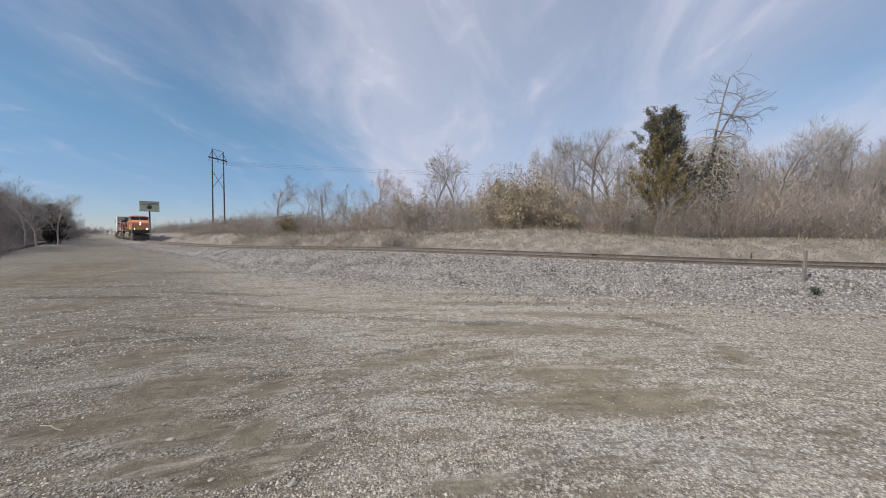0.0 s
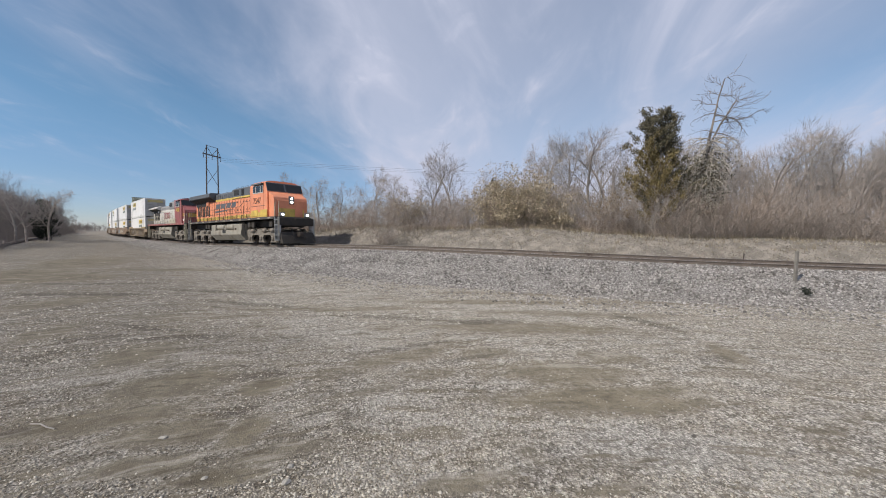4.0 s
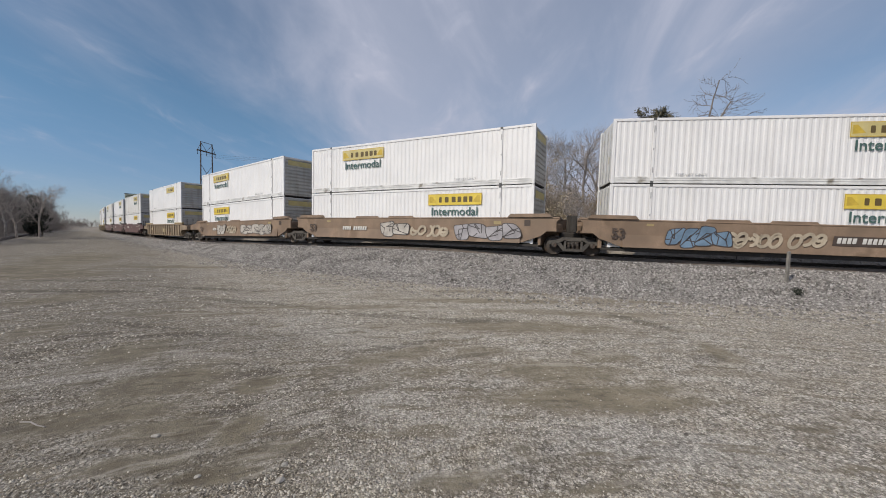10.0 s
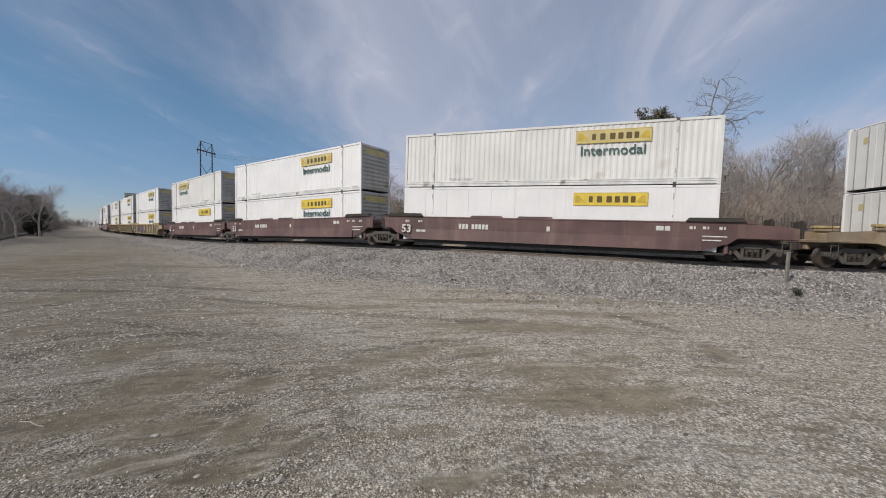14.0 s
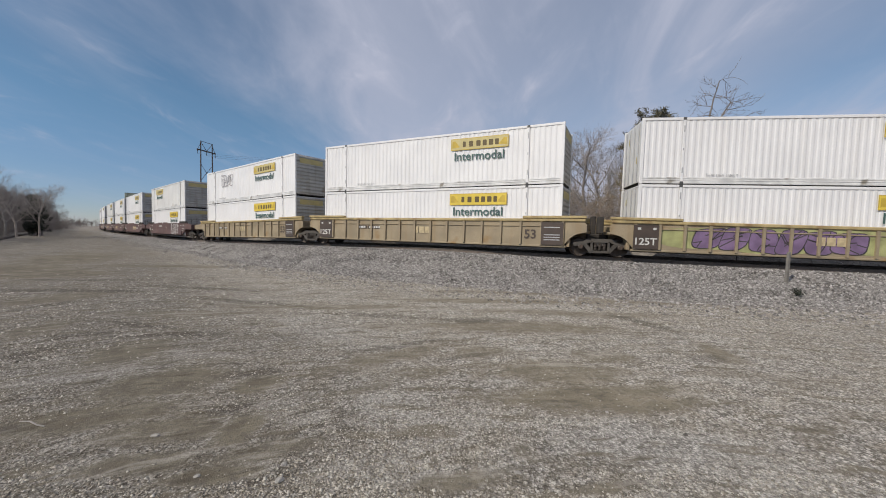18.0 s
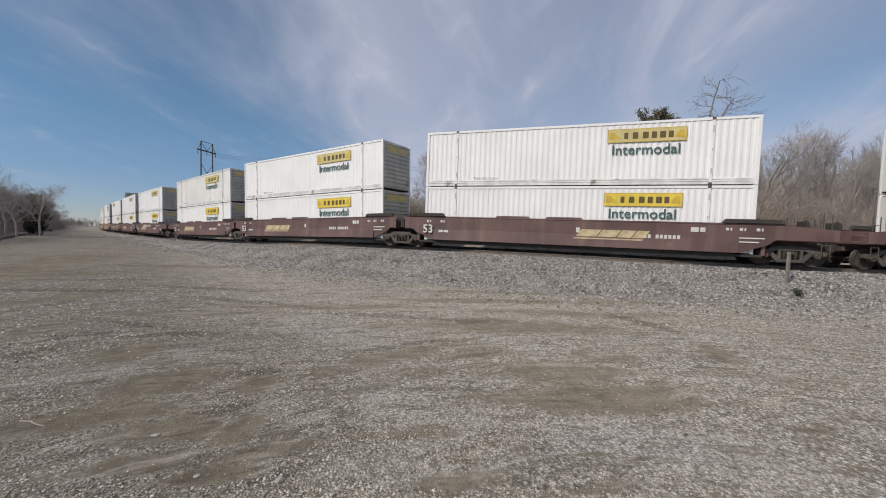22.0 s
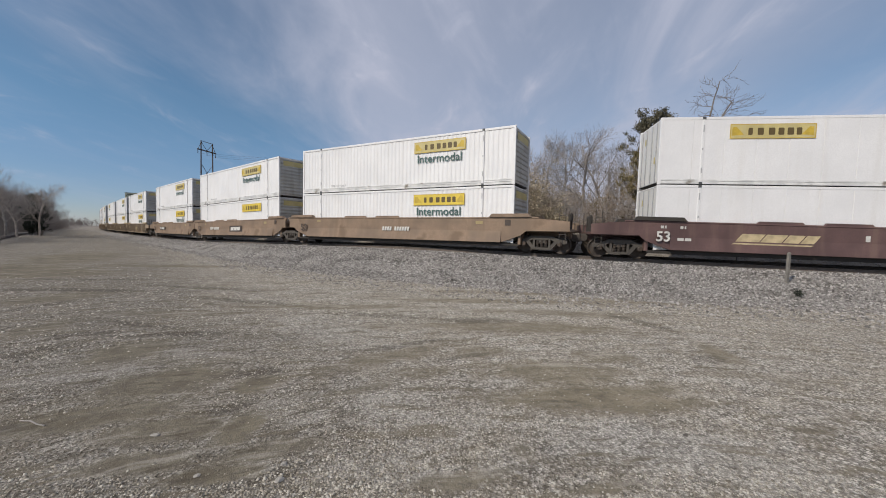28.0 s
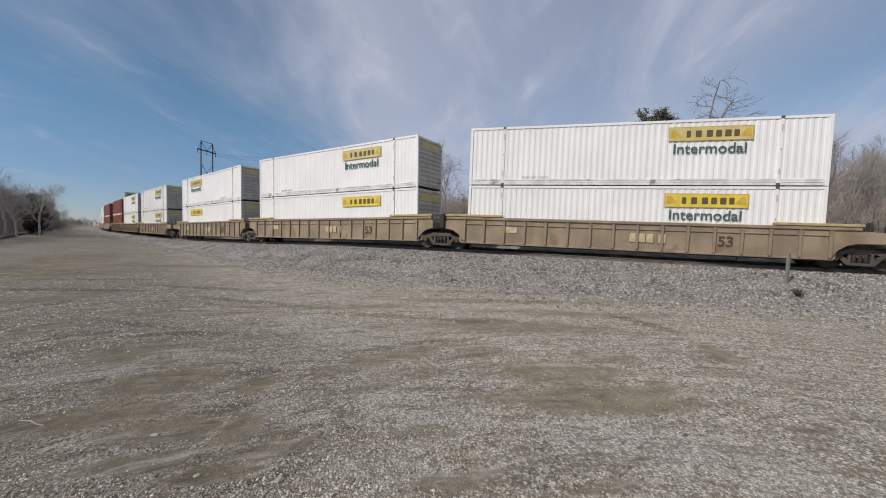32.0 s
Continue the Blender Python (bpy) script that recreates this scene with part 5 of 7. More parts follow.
def dress_cars():
    """Marks on the sides: numbers that can be read, bars for the rest, sprayed paint."""
    for i, (s0, style, paint, fr, rr, up, lo) in enumerate(CARS[:25]):
        car = cars[i]
        if paint == "maroon":
            part("number", N53, None, car, "white number 53", (-7.6, -1.545, 0.86))
            bars(car, -6.7, 0.92, [0.25, 0.25], 0.12, "ink")
            if i in (5, 6, 7):
                bars(car, -4.2, 1.15, [0.14] * 3 + [-0.1] + [0.14] * 5, 0.26, "ink")
            elif i == 11:
                bars(car, -2.9, 1.36, [0.12] * 2 + [-0.1] + [0.12] * 6, 0.16, "ink")
            else:
                bars(car, -4.4 if i != 12 else 0.4, 0.98, [0.9, 0.8, 0.6, 0.5], 0.34, "gold", "brand_mark", 0.25)
                bars(car, -4.55 if i != 12 else 0.25, 0.86, [3.0], 0.06, "gold", "brand_mark", 0.1)
                bars(car, 3.0, 1.0, [0.12] * 4 + [-0.1] + [0.12] * 6, 0.17, "ink")
            for x in (-7.4, -6.6, 6.5, 7.0, 7.6):
                bars(car, x, 1.45, [0.12, 0.06], 0.12, "ink")
            bars(car, 5.2, 1.35, [0.3, 0.2], 0.2, "ink")
            bars(car, 7.0, 1.12, [0.9], 0.05, "ink")
            bars(car, 7.0, 0.95, [0.7], 0.05, "ink")
            bars(car, 0.4, 1.15, [0.16], 0.24, "ink")
        elif paint == "brown":
            part("number", N53D, None, car, "dark number 53", (-7.5, -1.545, 0.9))
            x = 1.3 if i == 1 else -0.5 if fr == "own" else -4.6
            if i in (1, 20):
                bars(car, x - 0.15, 0.9, [2.5], 0.4, "darkink", "number_patch", 0.05, -1.51)
            bars(car, x, 1.0, [0.13] * 4 + [-0.12] + [0.13] * 6, 0.23, "ink", "stencil", 0.04, -1.52)
            bars(car, 5.6, 1.42, [0.4], 0.16, "chord_yellow")
            bars(car, -6.0, 1.5, [0.3], 0.1, "chord_yellow")
            bars(car, 7.2, 1.35, [0.3], 0.3, "darkink")
        elif paint == "mustard":
            part("number", N53D, None, car, "dark number 53", (5.85, -1.475, 0.75))
            if rr == "joint":
                part("placard", Geo().box(0, 1.05, -0.008, 0.03, 0.0, 1.08, 0.003), M["darkink"], car, "black placard", (-7.78, -1.553, 0.48))
                part("lettering", T125, None, car, "white lettering 125T", (-7.7, -1.566, 0.66))
                bars(car, -7.62, 1.34, [0.14, -0.4, 0.14], 0.1, "ink", y=-1.564)
            if fr == "none":
                part("placard", Geo().box(0, 1.05, -0.008, 0.03, 0.0, 1.08, 0.003), M["darkink"], car, "black placard", (6.68, -1.553, 0.48))
                for z in (0.7, 0.82, 0.94, 1.3):
                    bars(car, 6.82, z, [0.75], 0.04, "greyink", y=-1.564)
            x = 2.75 if fr == "own" else -4.7
            bars(car, x, 1.08, [0.75, 0.9], 0.2, "darkink")
            bars(car, x + 0.1, 1.12, [0.14] * 3 + [-0.2] + [0.12] * 5, 0.12, "ink", y=-1.478)
            bars(car, -0.6, 0.9, [0.32, 0.32, 0.36], 0.36, "gold", "brand_mark")
        else:
            part("number", N53D, None, car, "dark number 53", (3.75 if i else 4.2, -1.475, 0.75))
            bars(car, 0.2, 0.8, [0.3, 0.3, 0.3, -0.1, 0.3], 0.4, "gold", "brand_mark")
            bars(car, -5.6, 1.0, [0.6], 0.3, "gold")
    rib, low = -1.46, -1.535
    tag_strokes(cars[0], -5.8, 0.52, 10, 10.6, 1.0, "pale", 5, rib, 0.1)
    tag_strokes(cars[0], -5.7, 0.5, 9, 10.4, 1.0, "grey", 52, rib - 0.004, 0.05)
    blobs(cars[0], 4.6, 0.6, 2, 1.5, 0.8, ("pale",), 51, rib)
    blobs(cars[1], -5.2, 0.6, 4, 2.6, 0.9, ("dark", "blue"), 6, low)
    tag_strokes(cars[1], -2.9, 0.66, 5, 2.2, 0.8, "cream", 7)
    tag_strokes(cars[1], -0.4, 0.7, 3, 1.3, 0.8, "cream", 72)
    blobs(cars[1], 3.0, 0.7, 4, 2.6, 0.7, ("pale",), 71, low)
    blobs(cars[2], -1.5, 0.58, 2, 1.9, 0.95, ("dark", "pale"), 8, low)
    tag_strokes(cars[2], 0.6, 0.66, 5, 2.4, 0.75, "cream", 81)
    blobs(cars[2], 3.4, 0.6, 4, 3.6, 0.85, ("dark", "grey"), 9, low)
    blobs(cars[3], -3.6, 0.6, 2, 1.6, 0.95, ("dark", "pale"), 10, low)
    tag_strokes(cars[3], -1.6, 0.68, 4, 1.8, 0.75, "cream", 101)
    blobs(cars[3], 1.2, 0.6, 5, 5.0, 0.85, ("dark", "pale"), 11, low)
    blobs(cars[8], -6.2, 0.52, 3, 9.0, 1.0, ("lime", "lime"), 13, rib)
    blobs(cars[8], -5.2, 0.5, 6, 6.4, 1.1, ("dark", "purple"), 12, rib - 0.012)
    blobs(cars[11], 3.0, 0.52, 6, 2.9, 1.2, ("white",), 14, low)
    blobs(cars[17], 2.6, 0.6, 5, 2.8, 1.0, ("dark", "lime"), 15, low)
    blobs(cars[15], -3.2, 1.3, 9, 5.0, 0.3, ("white",), 16, -1.47)
    blobs(boxes[10, False], -4.4, 1.35, 4, 2.2, 1.1, ("grey",), 17, -1.315)
    bars(cars[19], -0.5, 0.8, [2.4], 0.52, "darkink", "brand_mark")
    bars(cars[19], -0.25, 0.92, [0.55, 0.55, 0.55], 0.28, "ink", "brand_mark", 0.08, -1.51)


dress_cars()


# ---------------------------------------------------------------- locomotives
def loco_truck(loco, x):
    """A three-axle power truck: cast side frames with axle boxes, springs, brake cylinders and wheelsets."""
    truck = part("truck", shared("ltruck", lambda: Geo().box(-2.5, 2.5, -0.9, 0.9, 0.75, 1.15, 0.06).mesh("truck", M["under"])), None, loco, "dusty three-axle truck", (x, 0, 0))

    def frame_mesh():
        g = Geo()
        g.prism([(-2.55, 0.75), (-2.55, 1.2), (-2.2, 1.3), (-1.5, 1.05), (-0.9, 1.0), (-0.55, 1.25), (0.55, 1.25), (0.9, 1.0), (1.5, 1.05), (2.2, 1.3), (2.55, 1.2), (2.55, 0.75),
                 (2.35, 0.62), (1.75, 0.62), (1.5, 0.8), (0.5, 0.8), (0.35, 0.62), (-0.35, 0.62), (-0.5, 0.8), (-1.5, 0.8), (-1.75, 0.62), (-2.35, 0.62)], -0.1, 0.1)
        return g.mesh("side_frame", M["dusty"])

    def box_mesh():
        g = Geo().box(-0.32, 0.32, -0.12, 0.12, 0.28, 0.72, 0.05)
        g.prism([(-0.5, 0.22), (0.5, 0.22), (0.4, 0.34), (-0.4, 0.34)], -0.1, 0.1)
        g.turned([(0.0, -0.2), (0.13, -0.2), (0.17, -0.17), (0.17, 0.0)], "Y", 14, (0, 0, 0.53))
        return g.mesh("axle_box", M["dusty"])

    def cyl_mesh():
        g = Geo().turned([(0.0, -0.3), (0.13, -0.3), (0.15, -0.26), (0.15, 0.22), (0.08, 0.28), (0.0, 0.3)], "X", 12)
        g.rod((0.28, 0, 0), (0.7, 0, -0.08), 0.03)
        return g.mesh("brake_cylinder", M["dusty"], True)

    def set_mesh():
        g = Geo()
        for k in (-1, 1):
            prof = [(0.08, -0.05), (0.25, -0.045), (0.45, -0.03), (0.51, -0.07), (0.53, -0.05), (0.535, 0.03), (0.56, 0.06), (0.56, 0.08), (0.3, 0.05), (0.08, 0.07)]
            g.turned([(r, -h if k > 0 else h) for r, h in prof], "Y", 28, (0, k * 0.76, 0))
        g.rod((0, -1.1, 0), (0, 1.1, 0), 0.09, 0.09, 10)
        return g.mesh("wheelset", M["wheel"], True)

    def pipe_mesh():
        return Geo().path([(-2.3, 0, 1.42), (-1.2, 0, 1.38), (-0.9, 0, 1.25), (0.4, 0, 1.36), (0.9, 0, 1.22), (2.2, 0, 1.4)], 0.028).mesh("brake_pipe", M["dusty"])

    for y in (-1.12, 1.12):
        part("side_frame", shared("lframe", frame_mesh), None, truck, "", (0, y, 0))
        part("brake_pipe", shared("lpipe", pipe_mesh), None, truck, "", (0, y, 0))
        for k in (-2.03, 0.0, 2.03):
            part("axle_box", shared("labox", box_mesh), None, truck, "", (k, y, 0))
        for k in (-1.35, 0.72, 2.0):
            part("brake_cylinder", shared("lcyl", cyl_mesh), None, truck, "", (k, y * 1.12, 1.16))
    for k in (-2.03, 0.0, 2.03):
        part("traction_motor", shared("lmotor", lambda: Geo().box(-0.2, 0.95, -0.62, 0.62, 0.2, 0.95, 0.06).mesh("traction_motor", M["under"])), None, truck, "", (k, 0, 0))
        part("wheelset", shared("lset", set_mesh), None, truck, "", (k, 0, 0.53))


def make_loco(orange):
    """A six-axle road engine: wide cab forward, long hood, winged radiator at the rear."""
    body, low, roof = (M["orange"], M["loco_yellow"], M["loco_black"]) if orange else (M["silver"], M["silver"], M["silver_roof"])
    cabm = M["orange"] if orange else M["red"]
    rail_m = M["darkrail"] if orange else M["handrail"]
    loco = thing("locomotive", "orange diesel locomotive with yellow stripes and black roof" if orange else "faded silver and red diesel locomotive with yellow numbers",
                 "locomotive", "locomotives of the train")
    part("underframe", Geo().box(-9.9, 9.7, -0.85, 0.85, 1.45, 2.0, 0.04), M["under"], loco)
    part("deck", Geo().box(-10.0, 9.5, -1.5, 1.5, 2.08, 2.2, 0.02), M["sill"], loco)
    for y in (-1.5, 1.5):
        part("side_sill", Geo().box(-9.95, 9.3, -0.03, 0.03, 2.0, 2.2, 0.02), M["sill"] if orange else M["red"], loco, "", (0, y, 0))
        for i in range(11):
            part("reflector", shared("refl", lambda: Geo().box(-0.22, 0.22, -0.005, 0.005, 0, 0.07).mesh("reflector", M["handrail"])), None, loco, "pale reflector strip", (-8.9 + i * 1.75, y * 1.023, 2.06))
    # long hood
    part("hood", Geo().box(-9.17, 5.5, -0.95, 0.95, 2.2, 4.1, 0.03), body, loco)
    if orange:
        part("stripe", Geo().box(-9.0, 5.6, -0.965, 0.965, 2.32, 2.6, 0.01), low, loco, "yellow lower stripe")
        part("stripe", Geo().box(0.52, 5.6, -1.03, 1.03, 4.1, 4.24, 0.01), low, loco, "yellow upper stripe")
        part("stripe", Geo().box(-3.6, 5.6, -0.968, 0.968, 4.06, 4.26, 0.01), low, loco, "yellow upper stripe")
    seam = Geo().box(-0.012, 0.012, -0.006, 0.006, 2.74 if orange else 2.3, 4.05).mesh("door_seam", M["darkrail"] if orange else M["tank"])
    for i in range(15 if orange else 20):
        part("door_seam", seam, None, loco, "", (-4.6 + i * (0.62 if orange else 0.5), -0.957, 0))
    top = [(-0.95, 4.1), (-0.95, 4.72), (-0.7, 4.88), (0.7, 4.88), (0.95, 4.72), (0.95, 4.1)] if orange else \
          [(-0.95, 4.1), (-0.95, 4.4), (-0.7, 4.62), (0.7, 4.62), (0.95, 4.4), (0.95, 4.1)]
    part("hood_roof", Geo().cross(top, -3.7 if orange else -4.4, 0.6), roof, loco)
    part("hood_roof", Geo().cross([(-1.02, 4.1), (-1.02, 4.9), (-0.8, 5.03), (0.8, 5.03), (1.02, 4.9), (1.02, 4.1)], 0.5, 5.6), roof, loco)
    part("air_intake", Geo().box(0.0, 1.0 if orange else 1.3, -0.012, 0.012, 0, 0.46, 0.004), M["grille"], loco, "dark intake screen", (0.9 if orange else 0.69, -1.03, 4.38))
    slot = Geo().box(-0.05, 0.05, -0.012, 0.012, 0, 0.55, 0.004).mesh("louvre", M["grille"])
    for x0 in ((2.55, 4.45) if orange else (4.0, 5.0)):
        for i in range(4):
            part("louvre", slot, None, loco, "", (x0 + i * 0.15, -1.03, 4.3))
    part("exhaust_stack", Geo().box(-2.9, -2.1, -0.4, 0.4, 4.6, 5.0 if orange else 4.85, 0.05), M["grille"], loco)
    # radiator
    wing = [(-1.52, 4.55), (-1.52, 4.86), (-1.3, 4.96), (1.3, 4.96), (1.52, 4.86), (1.52, 4.55), (0.95, 4.2), (-0.95, 4.2)]
    if not orange:
        wing = [(-1.48, 4.3), (-1.48, 4.42), (-0.9, 4.72), (0.9, 4.72), (1.48, 4.42), (1.48, 4.3), (0.95, 4.1), (-0.95, 4.1)]
    part("radiator_wing", Geo().cross(wing, -9.45, -3.65 if orange else -4.5), M["loco_black"] if orange else M["silver"], loco,
         "dark grey overhanging radiator housing" if orange else "pale silver overhanging radiator housing")
    # shade under the overhang, put in as a black panel on each side
    for y in (-1, 1):
        z0 = 4.53 if orange else 4.28
        part("wing_shade_panel", Geo().cross([(y * 1.5, z0), (y * 0.97, z0 - 0.36 if orange else z0 - 0.2), (y * 0.97, z0 - 0.4 if orange else z0 - 0.24), (y * 1.5, z0 - 0.04)], -9.4, -3.75 if orange else -4.6), M["grille"], loco, "black panel standing in for the shade under the wing")
    part("service_box", Geo().box(-5.95, -5.3, -0.1, 0.0, 3.8, 4.22, 0.03), body, loco, "", (0, -0.95, 0))
    for z in (2.42, 2.52) if orange else ():
        part("stripe_line", Geo().box(-9.0, 5.4, -0.004, 0.004, z, z + 0.025), M["darkrail"], loco, "", (0, -0.97, 0))
    for i in range(14):
        part("short_stanchion", shared(("stanch", orange), lambda: Geo().box(-0.02, 0.02, -0.02, 0.02, 2.2, 2.55).mesh("short_stanchion", rail_m)), None, loco, "", (-8.6 + i * 1.0, -1.4, 0))
    part("hood_rear", Geo().box(-9.17, -3.7, -0.94, 0.94, 4.1, 4.5, 0.02), body, loco)
    for x0, x1 in ((-8.95, -7.6), (-7.5, -6.1)):
        part("radiator_screen", Geo().box(x0, x1, -0.015, 0.015, 3.78 if orange else 3.75, 4.3 if orange else 4.2, 0.004), M["grille"], loco, "", (0, -0.965, 0))
    vent = Geo().box(-0.13, 0.13, -0.015, 0.015, 2.5, 3.55, 0.004).mesh("rear_louvre", M["grille"])
    for i in range(8):
        part("rear_louvre", vent, None, loco, "", (-8.45 + i * 0.44, -0.96, 0.2 if i % 2 else 0.26))
    # cab and nose
    part("cab", Geo().cross([(-1.5, 2.1), (-1.5, 4.74), (-1.2, 5.0), (-0.8, 5.06), (0.8, 5.06), (1.2, 5.0), (1.5, 4.74), (1.5, 2.1)], 5.35, 7.62)
         .prism([(7.6, 2.1), (8.3, 2.1), (8.28, 4.18), (7.98, 4.9), (7.6, 4.98)], -1.48, 1.48), cabm, loco, "wide cab")
    part("cab_roof", Geo().cross([(-1.38, 4.9), (-1.2, 5.04), (-0.8, 5.1), (0.8, 5.1), (1.2, 5.04), (1.38, 4.9)], 5.4, 7.75), cabm, loco)
    part("nose", Geo().prism([(8.25, 2.1), (9.08, 2.1), (9.1, 3.52), (9.05, 3.68), (8.96, 3.76), (8.25, 4.17)], -1.36, 1.36)
         .prism([(9.0, 2.1), (9.14, 2.1), (9.14, 3.45), (9.0, 3.68)], -1.1, 1.1), cabm, loco, "sloping short nose")
    for y in (-1.51, 1.51):
        for a, b in ((5.95, 6.3), (6.45, 7.15), (7.28, 7.62)):
            fr = part("side_window", Geo().box(a - 0.05, b + 0.05, -0.012, 0.012, 4.1, 4.72, 0.006), M["alu"], loco, "", (0, y, 0))
            part("pane", Geo().box(a, b, -0.012, 0.012, 4.16, 4.66, 0.004), M["window"], fr, "", (0, -0.006 if y < 0 else 0.006, 0))
        part("window_visor", Geo().prism([(5.9, 4.86), (7.75, 4.86), (7.6, 4.76), (6.0, 4.76)], -0.1, 0.1), M["loco_black"] if orange else M["red"], loco, "", (0, y * 1.04, 0))
    for y in (-0.75, 0.75):
        ob = part("windshield", Geo().box(-0.012, 0.012, -0.68, 0.68, -0.33, 0.33, 0.006), M["window"], loco)
        ob.matrix_basis = pose(8.14, y, 4.55, 0, -22.6, 0)
    # the black surround also puts shade into the colour of the cab front
    if orange:
        ob = part("windshield_surround", Geo().box(-0.012, 0.012, -1.46, 1.46, -0.37, 0.39, 0.006), M["loco_black"], loco, "black window surround that also deepens the shaded cab front")
        ob.matrix_basis = pose(8.128, 0, 4.55, 0, -22.6, 0)
        part("nose_panel", Geo().box(9.14, 9.15, -1.06, 1.06, 2.12, 2.86, 0.003), M["loco_yellow"], loco, "grimy yellow band across the nose")
    part("nose_door", Geo().box(9.13, 9.16, 0.3, 0.95, 2.2, 3.5, 0.01), cabm, loco)
    part("headlight_housing", Geo().box(9.05, 9.2, -0.2, 0.2, 3.2, 3.82, 0.03), M["loco_black"], loco)
    for z in (3.36, 3.64):
        part("headlight", Geo().turned([(0.0, 0.0), (0.09, 0.0), (0.09, 0.03), (0.0, 0.04)], "X", 14, (9.2, 0, z)), M["lamp"] if orange else M["alu"], loco, "lit headlight" if orange else "unlit headlight")
    for y in (-1.0, 1.0):
        part("ditch_light", Geo().turned([(0.0, 0.0), (0.09, 0.0), (0.09, 0.03), (0.0, 0.04)], "X", 14, (9.75, y, 2.35)), M["lamp"] if orange else M["alu"], loco, "lit ditch light" if orange else "unlit ditch light")
        part("ditch_light_box", Geo().box(9.5, 9.74, y - 0.16, y + 0.16, 2.18, 2.52, 0.03), M["loco_black"], loco)
    # front platform, steps, rails, plough
    part("front_platform", Geo().box(9.1, 10.0, -1.4, 1.4, 1.5, 2.1, 0.03), M["under"], loco)
    part("rear_platform", Geo().box(-10.0, -9.4, -1.4, 1.4, 1.5, 2.1, 0.03), M["under"], loco)
    part("plough", Geo().prism([(9.9, 0.18), (10.45, 0.14), (10.2, 0.7), (9.95, 1.0)], -1.35, 1.35), M["under"], loco)
    for x, k in ((9.42, 1), (-10.02, -1)):
        for y in (-1.42, 1.42):
            step = Geo()
            for i in range(5):
                step.box(x + 0.06, x + 0.54, -0.14, 0.14, 0.38 + i * 0.38, 0.43 + i * 0.38)
            step.box(x + 0.04, x + 0.07, -0.12, 0.12, 0.36, 2.1)
            step.box(x + 0.53, x + 0.56, -0.12, 0.12, 0.36, 2.1)
            part("steps", step, M["steel"] if orange else M["handrail"], loco, "", (0, y * 0.99, 0))
            for dx in (0.0, 0.6):
                part("grab_rail", Geo().path([(x + dx, 0, 0.7), (x + dx, 0, 2.4), (x + dx - 0.12 * k, 0.05 if y < 0 else -0.05, 2.9), (x + dx - 0.12 * k, 0.1 if y < 0 else -0.1, 3.3)], 0.022),
                     M["handrail"], loco, "", (0, y * 1.03, 0))
    for k in (-1, 1):
        coupler(loco, k * 10.1, k)
        part("hose", Geo().path([(k * 10.05, -0.5, 1.2), (k * 10.35, -0.5, 0.9), (k * 10.4, -0.45, 0.5), (k * 10.2, -0.3, 0.3)], 0.035), M["grille"], loco)
    # walkway handrails
    post = Geo().rod((0, 0, 2.2), (0, 0, 3.25), 0.02, 0.02, 6).mesh("rail_post", rail_m)
    for y in (-1.45, 1.45):
        for i in range(11):
            part("rail_post", post, None, loco, "", (-9.3 + i * 1.32, y, 0))
        for z in (2.75, 3.25):
            part("handrail", Geo().path([(-9.3, 0, z), (3.2, 0, z), (3.9, 0, z + 0.35 if z > 3 else z), (5.3, 0, z + 0.35 if z > 3 else z)], 0.02), rail_m, loco, "", (0, y, 0))
    # tank and reservoirs
    part("fuel_tank", Geo().cross([(-1.48, 0.86), (-1.48, 1.2), (-1.2, 1.3), (1.2, 1.3), (1.48, 1.2), (1.48, 0.86), (1.05, 0.36), (-1.05, 0.36)], -3.47, 3.4), M["tank"], loco)
    for a, b in ((-3.47, -2.45), (1.75, 3.4)):
        part("tank_box", Geo().box(a, b, -1.44, 1.44, 1.2, 1.78, 0.05), M["tank"], loco)
    for x0, x1 in ((-2.3, -0.5), (-0.1, 1.6)):
        for y in (-1.18, 1.18):
            part("air_reservoir", Geo().turned([(0.0, x0), (0.16, x0 + 0.02), (0.26, x0 + 0.12), (0.26, x1 - 0.12), (0.16, x1 - 0.02), (0.0, x1)], "X", 18, (0, y, 1.55)), M["tank"], loco, "", None, True)
    for y in (-1.3, 1.3):
        part("air_filter", Geo().turned([(0.0, 0.95), (0.1, 0.97), (0.12, 1.05), (0.12, 1.4), (0.07, 1.5), (0.07, 1.75)], "Z", 12, (-0.3, y, 0)), M["tank"], loco, "", None, True)
        # a flat black plate paints the shade of the notch in the tank
        part("tank_notch_shade", Geo().box(-0.62, 0.12, -0.012, 0.012, 0.98, 1.3, 0.004), M["grille"], loco, "", (0, y * 1.135, 0))
        part("tank_pipe", Geo().path([(-3.3, y * 0.9, 1.86), (-0.9, y * 0.9, 1.84), (-0.6, y, 1.35), (0.2, y, 1.35), (0.5, y * 0.9, 1.85), (3.3, y * 0.9, 1.86)], 0.025), M["dusty"], loco)
        part("sand_hose", Geo().path([(3.7, y, 1.95), (3.75, y, 1.3), (4.0, y, 0.6)], 0.02), M["grille"], loco)
        part("sand_hose", Geo().path([(-3.9, y, 1.95), (-3.95, y, 1.2), (-4.15, y, 0.5)], 0.02), M["grille"], loco)
        for x in (-5.2, -4.5, 4.6, 5.3, 8.4):
            part("equipment_box", shared("eqbox", lambda: Geo().box(-0.25, 0.25, -0.12, 0.12, 1.42, 1.86, 0.03).mesh("equipment_box", M["under"])), None, loco, "", (x, y * 0.92, 0))
        part("fuel_filler", Geo().rod((2.3, y * 1.1, 1.3), (2.3, y * 1.16, 1.42), 0.07), M["darkrail"], loco)
